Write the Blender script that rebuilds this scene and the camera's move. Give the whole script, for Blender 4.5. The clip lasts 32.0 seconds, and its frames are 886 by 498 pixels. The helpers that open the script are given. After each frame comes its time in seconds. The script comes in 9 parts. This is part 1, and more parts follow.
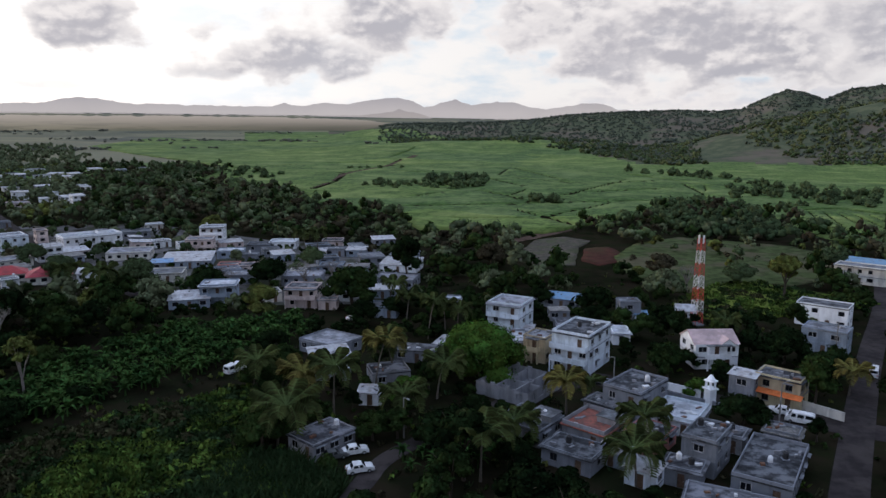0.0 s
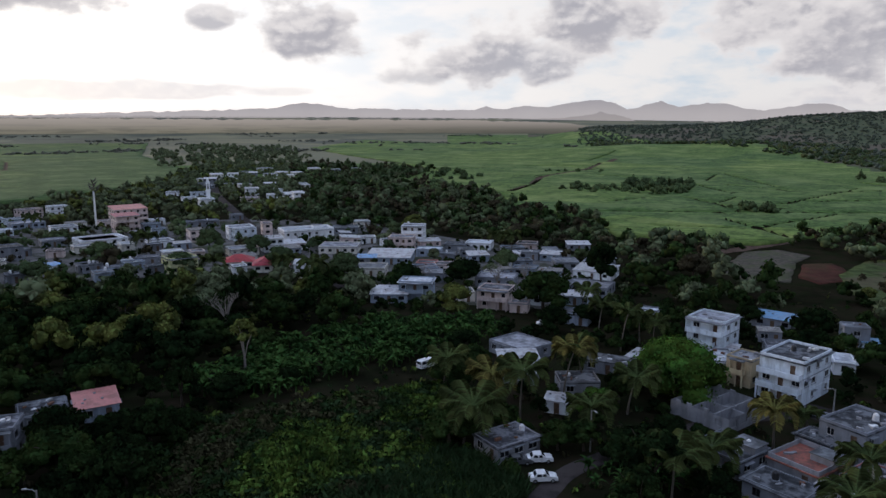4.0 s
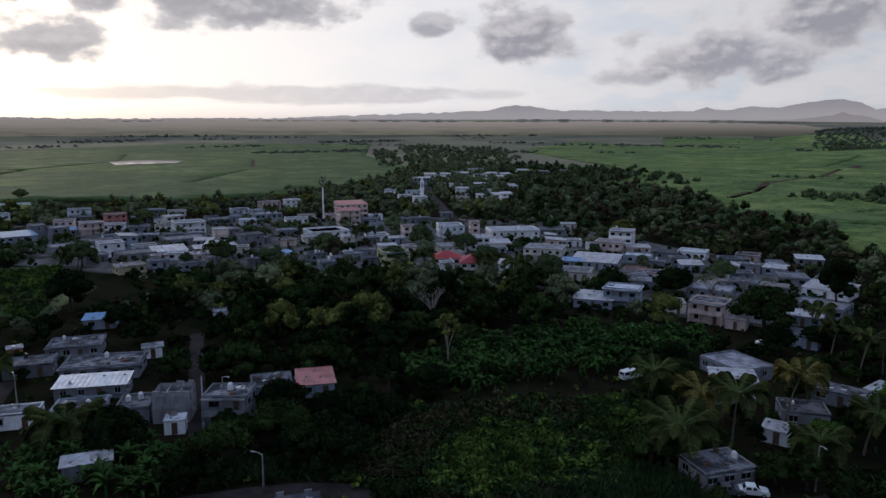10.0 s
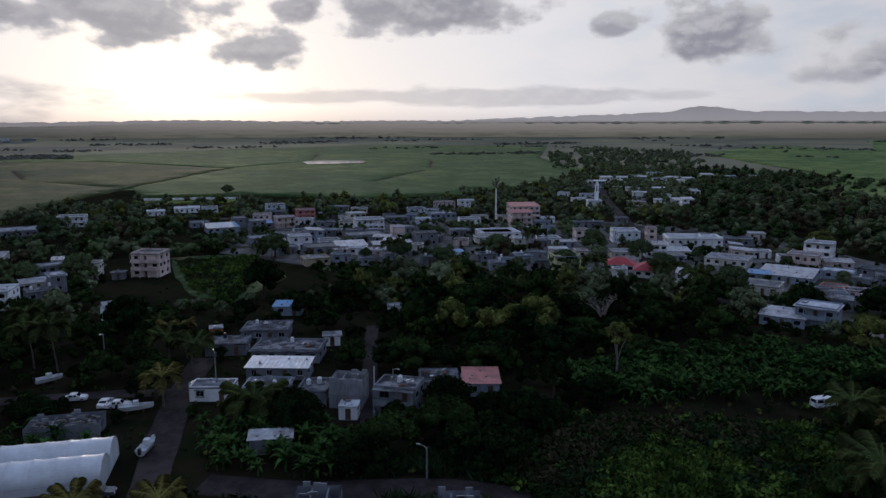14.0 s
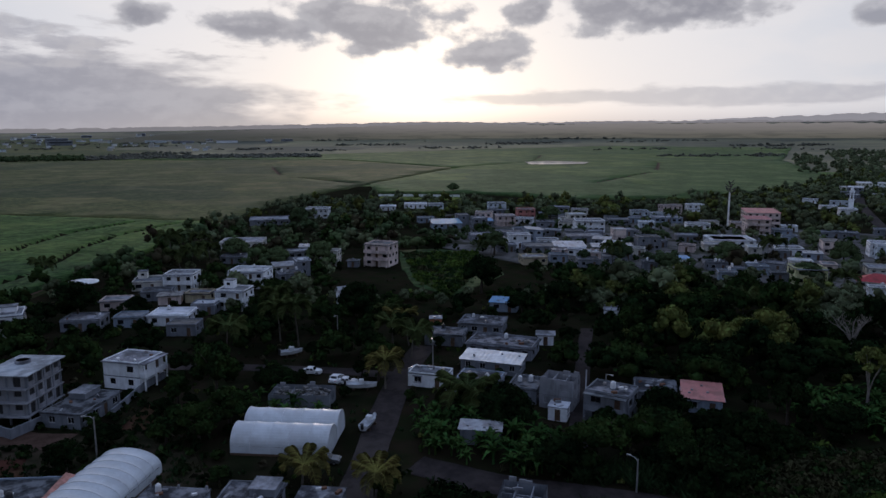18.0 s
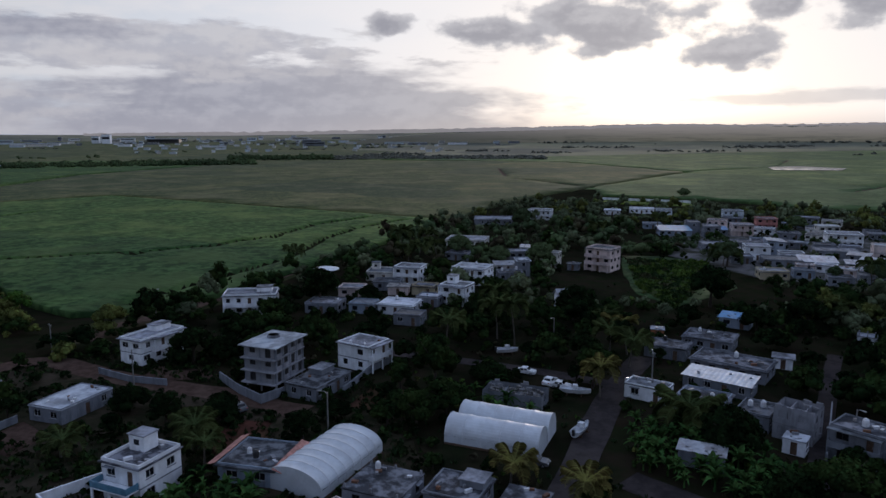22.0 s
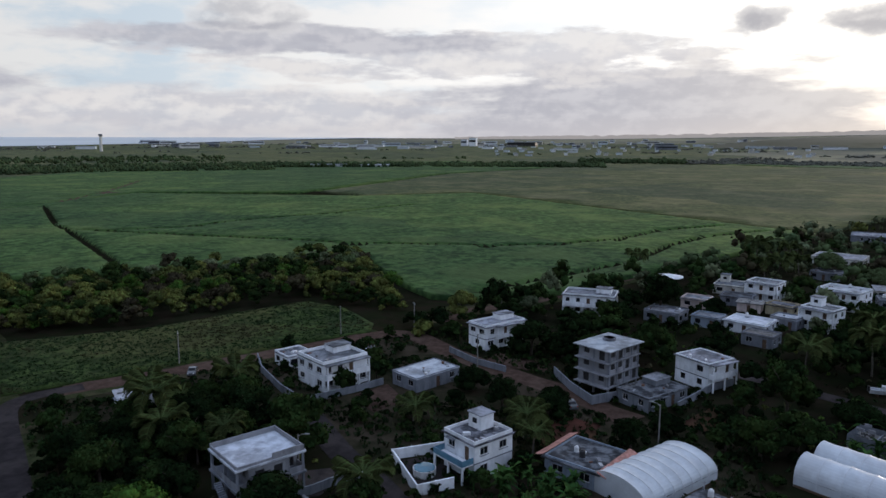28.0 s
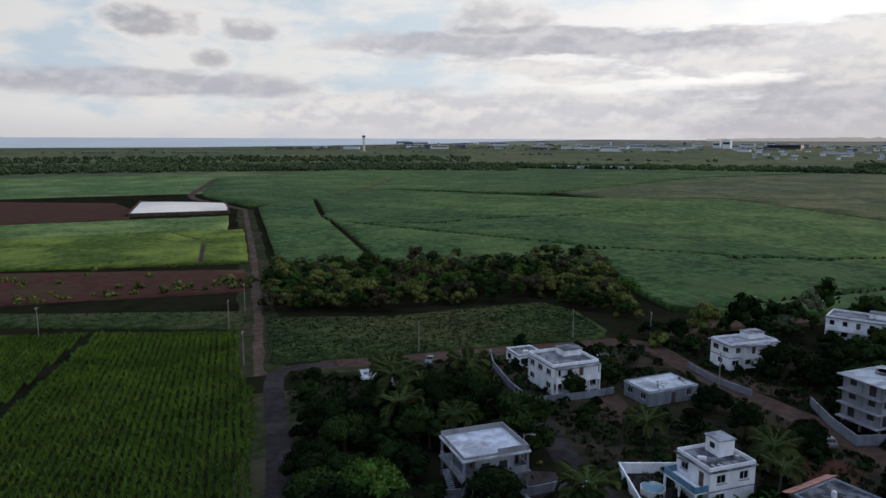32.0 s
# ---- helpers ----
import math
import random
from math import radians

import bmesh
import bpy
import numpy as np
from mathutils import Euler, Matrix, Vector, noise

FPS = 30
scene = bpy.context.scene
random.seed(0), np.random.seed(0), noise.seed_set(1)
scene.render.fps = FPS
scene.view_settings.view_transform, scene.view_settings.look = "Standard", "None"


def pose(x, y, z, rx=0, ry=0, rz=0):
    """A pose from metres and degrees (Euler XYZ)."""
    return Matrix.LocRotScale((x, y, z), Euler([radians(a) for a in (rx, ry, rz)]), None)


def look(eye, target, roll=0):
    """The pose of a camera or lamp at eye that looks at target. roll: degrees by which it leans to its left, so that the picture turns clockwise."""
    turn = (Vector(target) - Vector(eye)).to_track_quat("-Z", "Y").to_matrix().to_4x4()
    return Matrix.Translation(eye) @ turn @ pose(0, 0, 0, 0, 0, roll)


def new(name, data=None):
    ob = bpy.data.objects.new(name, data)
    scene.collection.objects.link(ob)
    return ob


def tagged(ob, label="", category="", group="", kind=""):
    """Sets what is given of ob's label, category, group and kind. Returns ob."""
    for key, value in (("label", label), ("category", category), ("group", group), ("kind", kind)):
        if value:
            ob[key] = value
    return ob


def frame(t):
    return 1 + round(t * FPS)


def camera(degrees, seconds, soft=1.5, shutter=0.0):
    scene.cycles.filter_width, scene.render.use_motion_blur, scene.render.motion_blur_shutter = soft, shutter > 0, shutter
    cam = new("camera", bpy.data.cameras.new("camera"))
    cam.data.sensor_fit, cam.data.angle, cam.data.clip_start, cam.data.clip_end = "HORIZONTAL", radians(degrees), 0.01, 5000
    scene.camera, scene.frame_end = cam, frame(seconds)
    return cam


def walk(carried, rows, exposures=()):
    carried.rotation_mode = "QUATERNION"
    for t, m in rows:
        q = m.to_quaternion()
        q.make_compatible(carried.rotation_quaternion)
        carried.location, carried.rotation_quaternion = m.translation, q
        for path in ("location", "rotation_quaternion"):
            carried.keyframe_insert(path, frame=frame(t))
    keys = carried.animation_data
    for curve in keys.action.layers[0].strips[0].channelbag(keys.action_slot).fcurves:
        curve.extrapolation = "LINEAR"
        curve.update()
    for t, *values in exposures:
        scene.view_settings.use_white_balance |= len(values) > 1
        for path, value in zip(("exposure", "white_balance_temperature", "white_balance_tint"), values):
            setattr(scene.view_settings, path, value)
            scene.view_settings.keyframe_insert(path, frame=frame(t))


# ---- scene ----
from mathutils.geometry import delaunay_2d_cdt

# ---------------------------------------------------------------- camera
cam = camera(64.27, 32.0, soft=1.5)
PATH = [
    (0, 0.00, 0.00, 50.51, 0.91, -10.03, -0.12),
    (1, 0.00, 0.29, 50.60, 4.90, -9.98, -0.10),
    (2, -0.01, 0.56, 50.67, 8.78, -9.93, -0.07),
    (3, -0.04, 0.82, 50.72, 12.77, -9.88, -0.01),
    (3.5, -0.06, 0.94, 50.73, 14.77, -9.85, 0.00),
    (5.5, -0.25, 1.33, 50.68, 21.91, -9.76, 0.01),
    (6, -0.31, 1.41, 50.65, 23.04, -9.74, -0.00),
    (7, -0.45, 1.55, 50.58, 25.62, -9.69, 0.01),
    (8, -0.60, 1.69, 50.51, 28.36, -9.67, 0.00),
    (9, -0.74, 1.81, 50.47, 30.97, -9.68, -0.06),
    (10, -0.86, 1.95, 50.46, 33.50, -9.66, -0.04),
    (11, -0.97, 2.08, 50.47, 36.45, -9.63, -0.02),
    (12, -1.07, 2.22, 50.49, 39.43, -9.56, -0.05),
    (13, -1.16, 2.35, 50.48, 43.10, -9.52, -0.02),
    (14, -1.25, 2.49, 50.44, 47.50, -9.51, -0.05),
    (14.5, -1.30, 2.55, 50.41, 49.69, -9.50, -0.05),
    (16.5, -1.50, 2.79, 50.17, 58.53, -9.51, -0.03),
    (17, -1.56, 2.85, 50.10, 60.76, -9.50, -0.00),
    (18, -1.69, 2.95, 49.96, 65.32, -9.43, 0.06),
    (19, -1.86, 3.03, 49.85, 69.85, -9.37, 0.06),
    (20, -2.05, 3.10, 49.77, 74.32, -9.30, 0.01),
    (21, -2.27, 3.16, 49.72, 78.82, -9.27, 0.00),
    (22, -2.52, 3.19, 49.69, 83.34, -9.24, -0.02),
    (23, -2.77, 3.21, 49.64, 87.89, -9.18, -0.04),
    (24, -3.03, 3.21, 49.57, 92.49, -9.13, -0.02),
    (25, -3.30, 3.19, 49.47, 97.10, -9.13, -0.01),
    (25.5, -3.42, 3.17, 49.41, 99.41, -9.10, -0.02),
    (27.5, -3.90, 3.08, 49.19, 108.67, -9.01, -0.06),
    (28, -4.00, 3.05, 49.15, 111.01, -8.97, -0.07),
    (29, -4.19, 2.99, 49.12, 115.68, -8.93, -0.07),
    (30, -4.35, 2.93, 49.12, 120.40, -8.88, -0.11),
    (31, -4.50, 2.87, 49.16, 125.16, -8.89, -0.14),
    (32, -4.63, 2.80, 49.21, 130.32, -8.89, -0.19),
]
EXPOSURES = [(0.0, 0.0, 6450, 13), (3.0, -0.1, 6400, 13), (6.0, -0.36, 6300, 14), (12.0, -0.72, 6050, 15), (16.0, -0.88, 5950, 15), (20.0, -0.88, 5950, 15), (24.0, -0.5, 6000, 13), (28.0, -0.22, 6300, 11), (32.0, -0.2, 6400, 11)]
walk(cam, [(t, pose(x, y, z, 90 + pitch, roll, yaw)) for t, x, y, z, yaw, pitch, roll in PATH], EXPOSURES)

# ---------------------------------------------------------------- sky and sun
SUN_AZ, SUN_EL = 66.9, 7.0          # degrees, anticlockwise from +y; above the horizon


def heading(az, el):
    a, e = radians(az), radians(el)
    return Vector((-math.sin(a) * math.cos(e), math.cos(a) * math.cos(e), math.sin(e)))


class Nodes:
    """Short hand for a node tree."""

    def __init__(self, tree, clear=True):
        self.t = tree
        if clear:
            tree.nodes.clear()

    def add(self, kind, **inputs):
        n = self.t.nodes.new(kind)
        for k, v in inputs.items():
            self.put(n, k, v)
        return n

    def put(self, n, k, v):
        key = int(k[1:]) if k[0] == "i" and k[1:].isdigit() else k.replace("_", " ")
        s = n.inputs[key]
        if isinstance(v, bpy.types.NodeSocket):
            self.t.links.new(v, s)
        else:
            s.default_value = v

    def math(self, op, a, b=None, c=None, clamp=False):
        n = self.t.nodes.new("ShaderNodeMath")
        n.operation, n.use_clamp = op, clamp
        for i, v in enumerate((a, b, c)):
            if v is not None:
                self.put(n, f"i{i}", v)
        return n.outputs[0]

    def mix(self, f, a, b, mode="MIX"):
        n = self.t.nodes.new("ShaderNodeMix")
        n.data_type, n.blend_type = "RGBA", mode
        for i, v in ((0, f), (6, a), (7, b)):
            if isinstance(v, tuple) and len(v) == 3:
                v = (*v, 1.0)
            self.put(n, f"i{i}", v)
        return n.outputs[2]

    def noise(self, vector, scale, detail=4.0, rough=0.55, distort=0.0):
        n = self.add("ShaderNodeTexNoise", Scale=scale, Detail=detail, Roughness=rough, Distortion=distort)
        if vector is not None:
            self.put(n, "Vector", vector)
        return n.outputs["Fac"]

    def ramp(self, f, lo, hi):
        n = self.add("ShaderNodeMapRange", Value=f)
        n.interpolation_type = "SMOOTHSTEP"
        self.put(n, "i1", lo), self.put(n, "i2", hi)
        return n.outputs[0]


def build_sky():
    world = bpy.data.worlds.new("world")
    world.use_nodes = True
    scene.world = world
    n = Nodes(world.node_tree)
    way = n.add("ShaderNodeTexCoord").outputs["Generated"]
    sep = n.add("ShaderNodeSeparateXYZ", Vector=way)
    x, y, z = sep.outputs
    az = n.math("MULTIPLY", n.math("ARCTAN2", n.math("MULTIPLY", x, -1.0), y), 180 / math.pi)
    el = n.math("MULTIPLY", n.math("ARCSINE", z), 180 / math.pi)
    sun = heading(SUN_AZ, 2.0)
    dot = n.add("ShaderNodeVectorMath", i0=way, i1=tuple(sun))
    dot.operation = "DOT_PRODUCT"
    cosine = dot.outputs["Value"]
    near = n.math("MAXIMUM", cosine, 0.0)
    glow, wide, broad = n.math("POWER", near, 130.0), n.math("POWER", near, 14.0), n.math("POWER", near, 2.5)

    def plane(sx, sy, dx=0.0, dy=0.0):
        return n.add("ShaderNodeCombineXYZ", X=n.math("MULTIPLY_ADD", az, sx, dx), Y=n.math("MULTIPLY_ADD", el, sy, dy)).outputs[0]

    sky = n.t.nodes.new("ShaderNodeTexSky")
    sky.sky_type, sky.sun_disc = "NISHITA", False
    sky.sun_elevation, sky.sun_rotation = radians(SUN_EL), radians(-SUN_AZ)
    clear = n.mix(1.0, sky.outputs[0], (0.10, 0.10, 0.10), "MULTIPLY")
    # thin bright veil of high cloud, brighter towards the sun, with blue left in gaps
    veil = n.mix(n.ramp(n.noise(plane(0.09, 0.24), 1.3, 5.0), 0.36, 0.56), (0.64, 0.755, 0.85), (0.93, 0.92, 0.90))
    veil = n.mix(n.math("MULTIPLY", broad, 0.95, clamp=True), veil, (1.62, 1.56, 1.48))
    veil = n.mix(n.math("MULTIPLY", wide, 1.0, clamp=True), veil, (1.75, 1.62, 1.42))
    veil = n.mix(n.math("MULTIPLY", glow, 1.0, clamp=True), veil, (2.6, 2.3, 1.85))
    base = n.mix(0.92, clear, veil)

    # cloud masses: an ellipse gives the place, two scales of billows give the edge
    big, fine = n.noise(plane(0.19, 0.30), 1.3, 6.0, 0.52), n.noise(plane(0.19, 0.30, 0.04, 0.14), 1.3, 6.0, 0.52)
    billow = n.math("MULTIPLY", n.math("SUBTRACT", big, 0.5), 3.4)
    lit = n.math("MULTIPLY", n.math("SUBTRACT", big, fine), 4.5)           # towards the light above
    flat_v = plane(0.085, 0.36)
    rolls = n.noise(flat_v, 1.7, 7.0, 0.58)

    def spot(c_az, c_el, half_az, half_el):
        u = n.math("DIVIDE", n.math("SUBTRACT", az, c_az), half_az)
        v = n.math("DIVIDE", n.math("SUBTRACT", el, c_el), half_el)
        return n.math("SUBTRACT", 1.0, n.math("SQRT", n.math("ADD", n.math("MULTIPLY", u, u), n.math("MULTIPLY", v, v)))), v

    def bank(base, c_az, c_el, half_az, half_el, tone, pale, strength, rough=0.5):
        """Layered grey cloud with a soft rim."""
        m, v = spot(c_az, c_el, half_az, half_el)
        m = n.ramp(n.math("ADD", m, n.math("MULTIPLY", n.math("SUBTRACT", rolls, 0.5), rough * 4)), 0.0, 0.42)
        c = n.mix(n.ramp(n.math("ADD", n.math("MULTIPLY", lit, 0.9), n.math("MULTIPLY", n.math("SUBTRACT", rolls, 0.45), 2.2)), -0.25, 0.6), tone, pale)
        c = n.mix(n.math("MULTIPLY", wide, 0.75), c, (1.05, 0.95, 0.82))
        return n.mix(n.math("MULTIPLY", m, strength), base, c)

    def heap(base, c_az, c_el, half_az, half_el, strength=0.95, dark=(0.47, 0.465, 0.50), pale=(0.86, 0.83, 0.81)):
        """A cumulus: grey below, paler on its upper billows."""
        m, v = spot(c_az, c_el, half_az, half_el)
        d = n.math("ADD", m, n.math("MULTIPLY", billow, 0.72))
        a = n.ramp(d, -0.12, 0.26)
        c = n.mix(n.ramp(n.math("ADD", lit, n.math("MULTIPLY", v, 0.28)), -0.30, 0.75), dark, pale)
        c = n.mix(n.ramp(d, 0.55, 0.0), c, (0.93, 0.90, 0.87))
        c = n.mix(n.math("MULTIPLY", wide, 0.38), c, (1.0, 0.92, 0.82))
        return n.mix(n.math("MULTIPLY", a, strength), base, c)

    lilac, mist, cream = (0.50, 0.50, 0.555), (0.66, 0.65, 0.685), (0.90, 0.86, 0.83)
    # stratus south of the sun, a deck near the horizon and rolls above it
    base = bank(base, 96, 1.6, 23, 5.0, lilac, mist, 0.92, 0.30)
    base = bank(base, 108, 6.2, 24, 2.2, mist, cream, 0.75, 0.75)
    base = bank(base, 123, 7.4, 17, 1.5, lilac, mist, 0.80, 0.5)
    base = bank(base, 128, 2.0, 26, 2.2, mist, cream, 0.80, 0.35)
    base = bank(base, 152, 4.0, 16, 1.3, lilac, mist, 0.85, 0.35)
    base = bank(base, 44, 2.6, 20, 0.9, mist, cream, 0.55, 0.5)
    base = bank(base, -22, 2.2, 18, 1.2, mist, cream, 0.6, 0.4)
    # separate cumulus
    base = heap(base, 70.8, 8.5, 6.4, 2.5)
    base = heap(base, 79.2, 7.8, 4.6, 1.2)
    base = heap(base, 62.2, 6.2, 3.2, 1.9)
    base = heap(base, 58.4, 9.2, 2.2, 1.2)
    base = heap(base, 49.4, 9.4, 8.4, 2.3)
    base = heap(base, 87.6, 8.2, 1.9, 1.1)
    base = heap(base, 34.4, 7.8, 1.8, 0.9, 0.8)
    base = heap(base, 27.6, 7.5, 4.6, 2.7)
    base = heap(base, 12.0, 5.3, 8.0, 2.2, 0.9)
    base = heap(base, 5.6, 8.3, 6.6, 2.9, 0.95)
    base = heap(base, -9.5, 8.0, 7.5, 3.4, 0.95)
    base = heap(base, -20.0, 6.2, 16.0, 4.2, 0.95)
    base = heap(base, -34.0, 7.0, 10.0, 3.8, 0.9)
    base = heap(base, 18.6, 3.8, 3.0, 0.9, 0.6)
    base = heap(base, 152.6, 8.2, 4.2, 1.5, 0.85)
    base = heap(base, 147.9, 5.9, 2.0, 1.0, 0.8)
    base = heap(base, 145.6, 8.0, 2.4, 1.0, 0.7)
    base = heap(base, 126.5, 9.2, 4.2, 1.5, 0.6)
    # a low band of haze along the horizon, rosy under the sun
    haze = n.math("MULTIPLY", n.ramp(el, 2.2, 0.0), 0.6)
    hz = n.mix(n.math("MULTIPLY", wide, 1.0, clamp=True), (0.66, 0.635, 0.66), (1.15, 0.96, 0.76))
    base = n.mix(haze, base, hz)
    # overhead the cloud cover goes on, and the sky away from the sun is dim
    over = n.mix(n.ramp(n.noise(way, 4.0, 5.0), 0.35, 0.65), (0.62, 0.75, 1.02), (0.96, 1.14, 1.52))
    base = n.mix(n.ramp(el, 11.0, 24.0), base, over)
    behind = n.math("MULTIPLY", n.ramp(cosine, 0.15, -0.75), BACK)
    base = n.mix(behind, base, (0.13, 0.175, 0.27))
    bg = n.add("ShaderNodeBackground", Color=base, Strength=SKY)
    out = n.add("ShaderNodeOutputWorld")
    n.t.links.new(bg.outputs[0], out.inputs[0])


BACK = 0.5
SKY = 1.0
build_sky()
sun_data = bpy.data.lights.new("sun", "SUN")
sun_data.energy, sun_data.angle, sun_data.color = 1.5, radians(11), (1.0, 0.82, 0.64)
sun_ob = new("sun", sun_data)
sun_ob.matrix_world = look((0, 0, 0), -heading(SUN_AZ, SUN_EL))


# ---------------------------------------------------------------- materials
MATS = {}


def surface(name, colour, other=None, scale=1.0, rough=0.85, bump=0.0, bump_scale=8.0, stain=None, stain_scale=0.25, stain_amount=0.6,
            vary=0.12, island=False, metal=0.0, spread=(0.35, 0.65), streak=False, shine=0.25):
    """A procedural surface: two tones mixed by fine noise, broad stains, per-object variation and relief."""
    m = bpy.data.materials.new(name)
    m.use_nodes = True
    n = Nodes(m.node_tree)
    co = n.add("ShaderNodeTexCoord").outputs["Object"]
    geo = n.add("ShaderNodeNewGeometry")
    pos = geo.outputs["Position"]
    other = other or tuple(c * 0.7 for c in colour)
    c = n.mix(n.ramp(n.noise(pos, scale, 6.0, 0.6), *spread), colour, other)
    if stain:
        v = pos
        if streak:
            v = n.add("ShaderNodeVectorMath", i0=pos, i1=(1.0, 1.0, 0.18))
            v.operation = "MULTIPLY"
            v = v.outputs[0]
        c = n.mix(n.math("MULTIPLY", n.ramp(n.noise(v, stain_scale, 7.0, 0.65), 0.46, 0.62), stain_amount), c, stain)
    rnd = geo.outputs["Random Per Island"] if island else n.add("ShaderNodeObjectInfo").outputs["Random"]
    hsv = n.add("ShaderNodeHueSaturation", Color=c)
    n.put(hsv, "Value", n.math("ADD", n.math("MULTIPLY", rnd, 2 * vary), 1.0 - vary))
    n.put(hsv, "Hue", n.math("ADD", n.math("MULTIPLY", rnd, vary * 0.12), 0.5 - vary * 0.06))
    b = n.add("ShaderNodeBsdfPrincipled", Base_Color=hsv.outputs[0], Roughness=rough, Metallic=metal)
    n.put(b, "Specular IOR Level", shine)
    if bump:
        bn = n.add("ShaderNodeBump", Height=n.noise(pos, bump_scale, 5.0), Strength=bump, Distance=0.1)
        n.put(b, "Normal", bn.outputs[0])
    out = n.add("ShaderNodeOutputMaterial")
    n.t.links.new(b.outputs[0], out.inputs[0])
    MATS[name] = m
    return m


def wall_mat(name, colour, dirt=0.5):
    return surface(name, colour, tuple(c * 0.86 for c in colour), 0.8, 0.9, 0.15, 20.0, tuple(c * 0.38 for c in colour), 0.5, dirt, 0.12, streak=True, shine=0.05)


wall_mat("white", (0.80, 0.825, 0.86), 0.28), wall_mat("cream", (0.64, 0.62, 0.57)), wall_mat("cement", (0.205, 0.22, 0.25))
wall_mat("raw", (0.25, 0.256, 0.278)), wall_mat("pink", (0.64, 0.53, 0.50)), wall_mat("redpink", (0.48, 0.21, 0.19))
wall_mat("bluegrey", (0.27, 0.32, 0.39)), wall_mat("bluewhite", (0.60, 0.67, 0.74)), wall_mat("ochre", (0.44, 0.38, 0.26))
wall_mat("yellow", (0.58, 0.58, 0.33)), wall_mat("orange", (0.42, 0.17, 0.09))
surface("roof_grime", (0.1575, 0.1650, 0.1837), (0.0413, 0.0435, 0.0495), 0.5, 0.95, 0.3, 6, (0.018, 0.019, 0.022), 0.28, 0.85, 0.3, spread=(0.42, 0.6), shine=0.1)
surface("roof_grey", (0.24, 0.255, 0.285), (0.12, 0.127, 0.14), 0.6, 0.95, 0.3, 6, (0.045, 0.047, 0.052), 0.20, 0.75, 0.35, shine=0.1)
surface("roof_pale", (0.47, 0.505, 0.55), (0.30, 0.322, 0.355), 0.5, 0.9, 0.2, 6, (0.13, 0.135, 0.145), 0.22, 0.6, 0.2, shine=0.1)
surface("roof_rubble", (0.26, 0.25, 0.24), (0.10, 0.10, 0.10), 2.5, 1.0, 0.6, 3, (0.04, 0.04, 0.04), 0.5, 0.6, 0.2, shine=0.1)
surface("roof_raw", (0.22, 0.22, 0.22), (0.13, 0.13, 0.13), 1.0, 1.0, 0.4, 4, (0.05, 0.05, 0.05), 0.4, 0.7, 0.2, shine=0.1)
surface("roof_red", (0.30, 0.09, 0.07), (0.18, 0.08, 0.06), 1.5, 0.9, 0.2, 4, (0.05, 0.04, 0.04), 0.5, 0.6)
surface("sheet_tin", (0.40, 0.42, 0.45), (0.26, 0.27, 0.29), 0.8, 0.5, 0, 1, (0.14, 0.09, 0.07), 0.5, 0.45, 0.25, metal=0.3)
surface("sheet_blue", (0.10, 0.26, 0.46), (0.14, 0.24, 0.36), 0.8, 0.55, 0, 1, (0.10, 0.10, 0.12), 0.6, 0.4, 0.2)
surface("sheet_white", (0.66, 0.69, 0.72), (0.52, 0.55, 0.58), 0.7, 0.5, 0, 1, (0.3, 0.3, 0.3), 0.4, 0.4)
surface("sheet_red", (0.46, 0.19, 0.17), (0.36, 0.17, 0.15), 0.8, 0.7, 0, 1, (0.15, 0.07, 0.06), 0.4, 0.4, 0.15)
surface("tile_red", (0.36, 0.05, 0.06), (0.26, 0.04, 0.05), 1.2, 0.7, 0.2, 6, (0.12, 0.03, 0.03), 0.4, 0.5)
surface("tile_pink", (0.50, 0.36, 0.36), (0.40, 0.30, 0.30), 0.8, 0.8, 0.2, 5, (0.2, 0.16, 0.16), 0.3, 0.5)
surface("salmon", (0.42, 0.20, 0.17), (0.34, 0.16, 0.13), 1.0, 0.85, 0.1, 6, (0.12, 0.07, 0.06), 0.5, 0.5)
surface("orange_cloth", (0.60, 0.16, 0.05), None, 1.0, 0.8)
surface("frame_white", (0.55, 0.55, 0.55), None, 2.0, 0.6)
surface("frame_dark", (0.06, 0.055, 0.05), None, 2.0, 0.5)
surface("door_wood", (0.12, 0.075, 0.05), (0.07, 0.045, 0.03), 3.0, 0.7)
surface("glass", (0.012, 0.014, 0.018), (0.008, 0.009, 0.012), 0.5, 0.08, vary=0.3)
surface("glass_blue", (0.10, 0.22, 0.30), None, 0.5, 0.1)
surface("tank_white", (0.66, 0.68, 0.70), (0.5, 0.5, 0.52), 2.0, 0.5)
# black plastic; also painted shade inside unglazed openings
surface("tank_shade_black", (0.03, 0.03, 0.032), None, 2.0, 0.5)
surface("rust", (0.16, 0.075, 0.045), (0.09, 0.05, 0.035), 3.0, 0.9)
surface("steel", (0.35, 0.36, 0.37), (0.24, 0.24, 0.25), 2.0, 0.45, metal=0.6)
surface("mast_red", (0.50, 0.055, 0.04), (0.40, 0.05, 0.04), 1.0, 0.6)
surface("mast_white", (0.70, 0.70, 0.70), None, 1.0, 0.6)
surface("concrete_pole", (0.20, 0.195, 0.19), (0.13, 0.128, 0.125), 1.0, 0.9)
surface("asphalt", (0.0391, 0.0331, 0.0331), (0.0255, 0.0221, 0.0221), 0.5, 0.95, 0.2, 20, (0.066, 0.056, 0.052), 0.12, 0.5, shine=0.02)
surface("dirt", (0.080, 0.052, 0.040), (0.048, 0.031, 0.024), 0.6, 1.0, 0.4, 5, (0.11, 0.078, 0.06), 0.1, 0.5, shine=0.02)
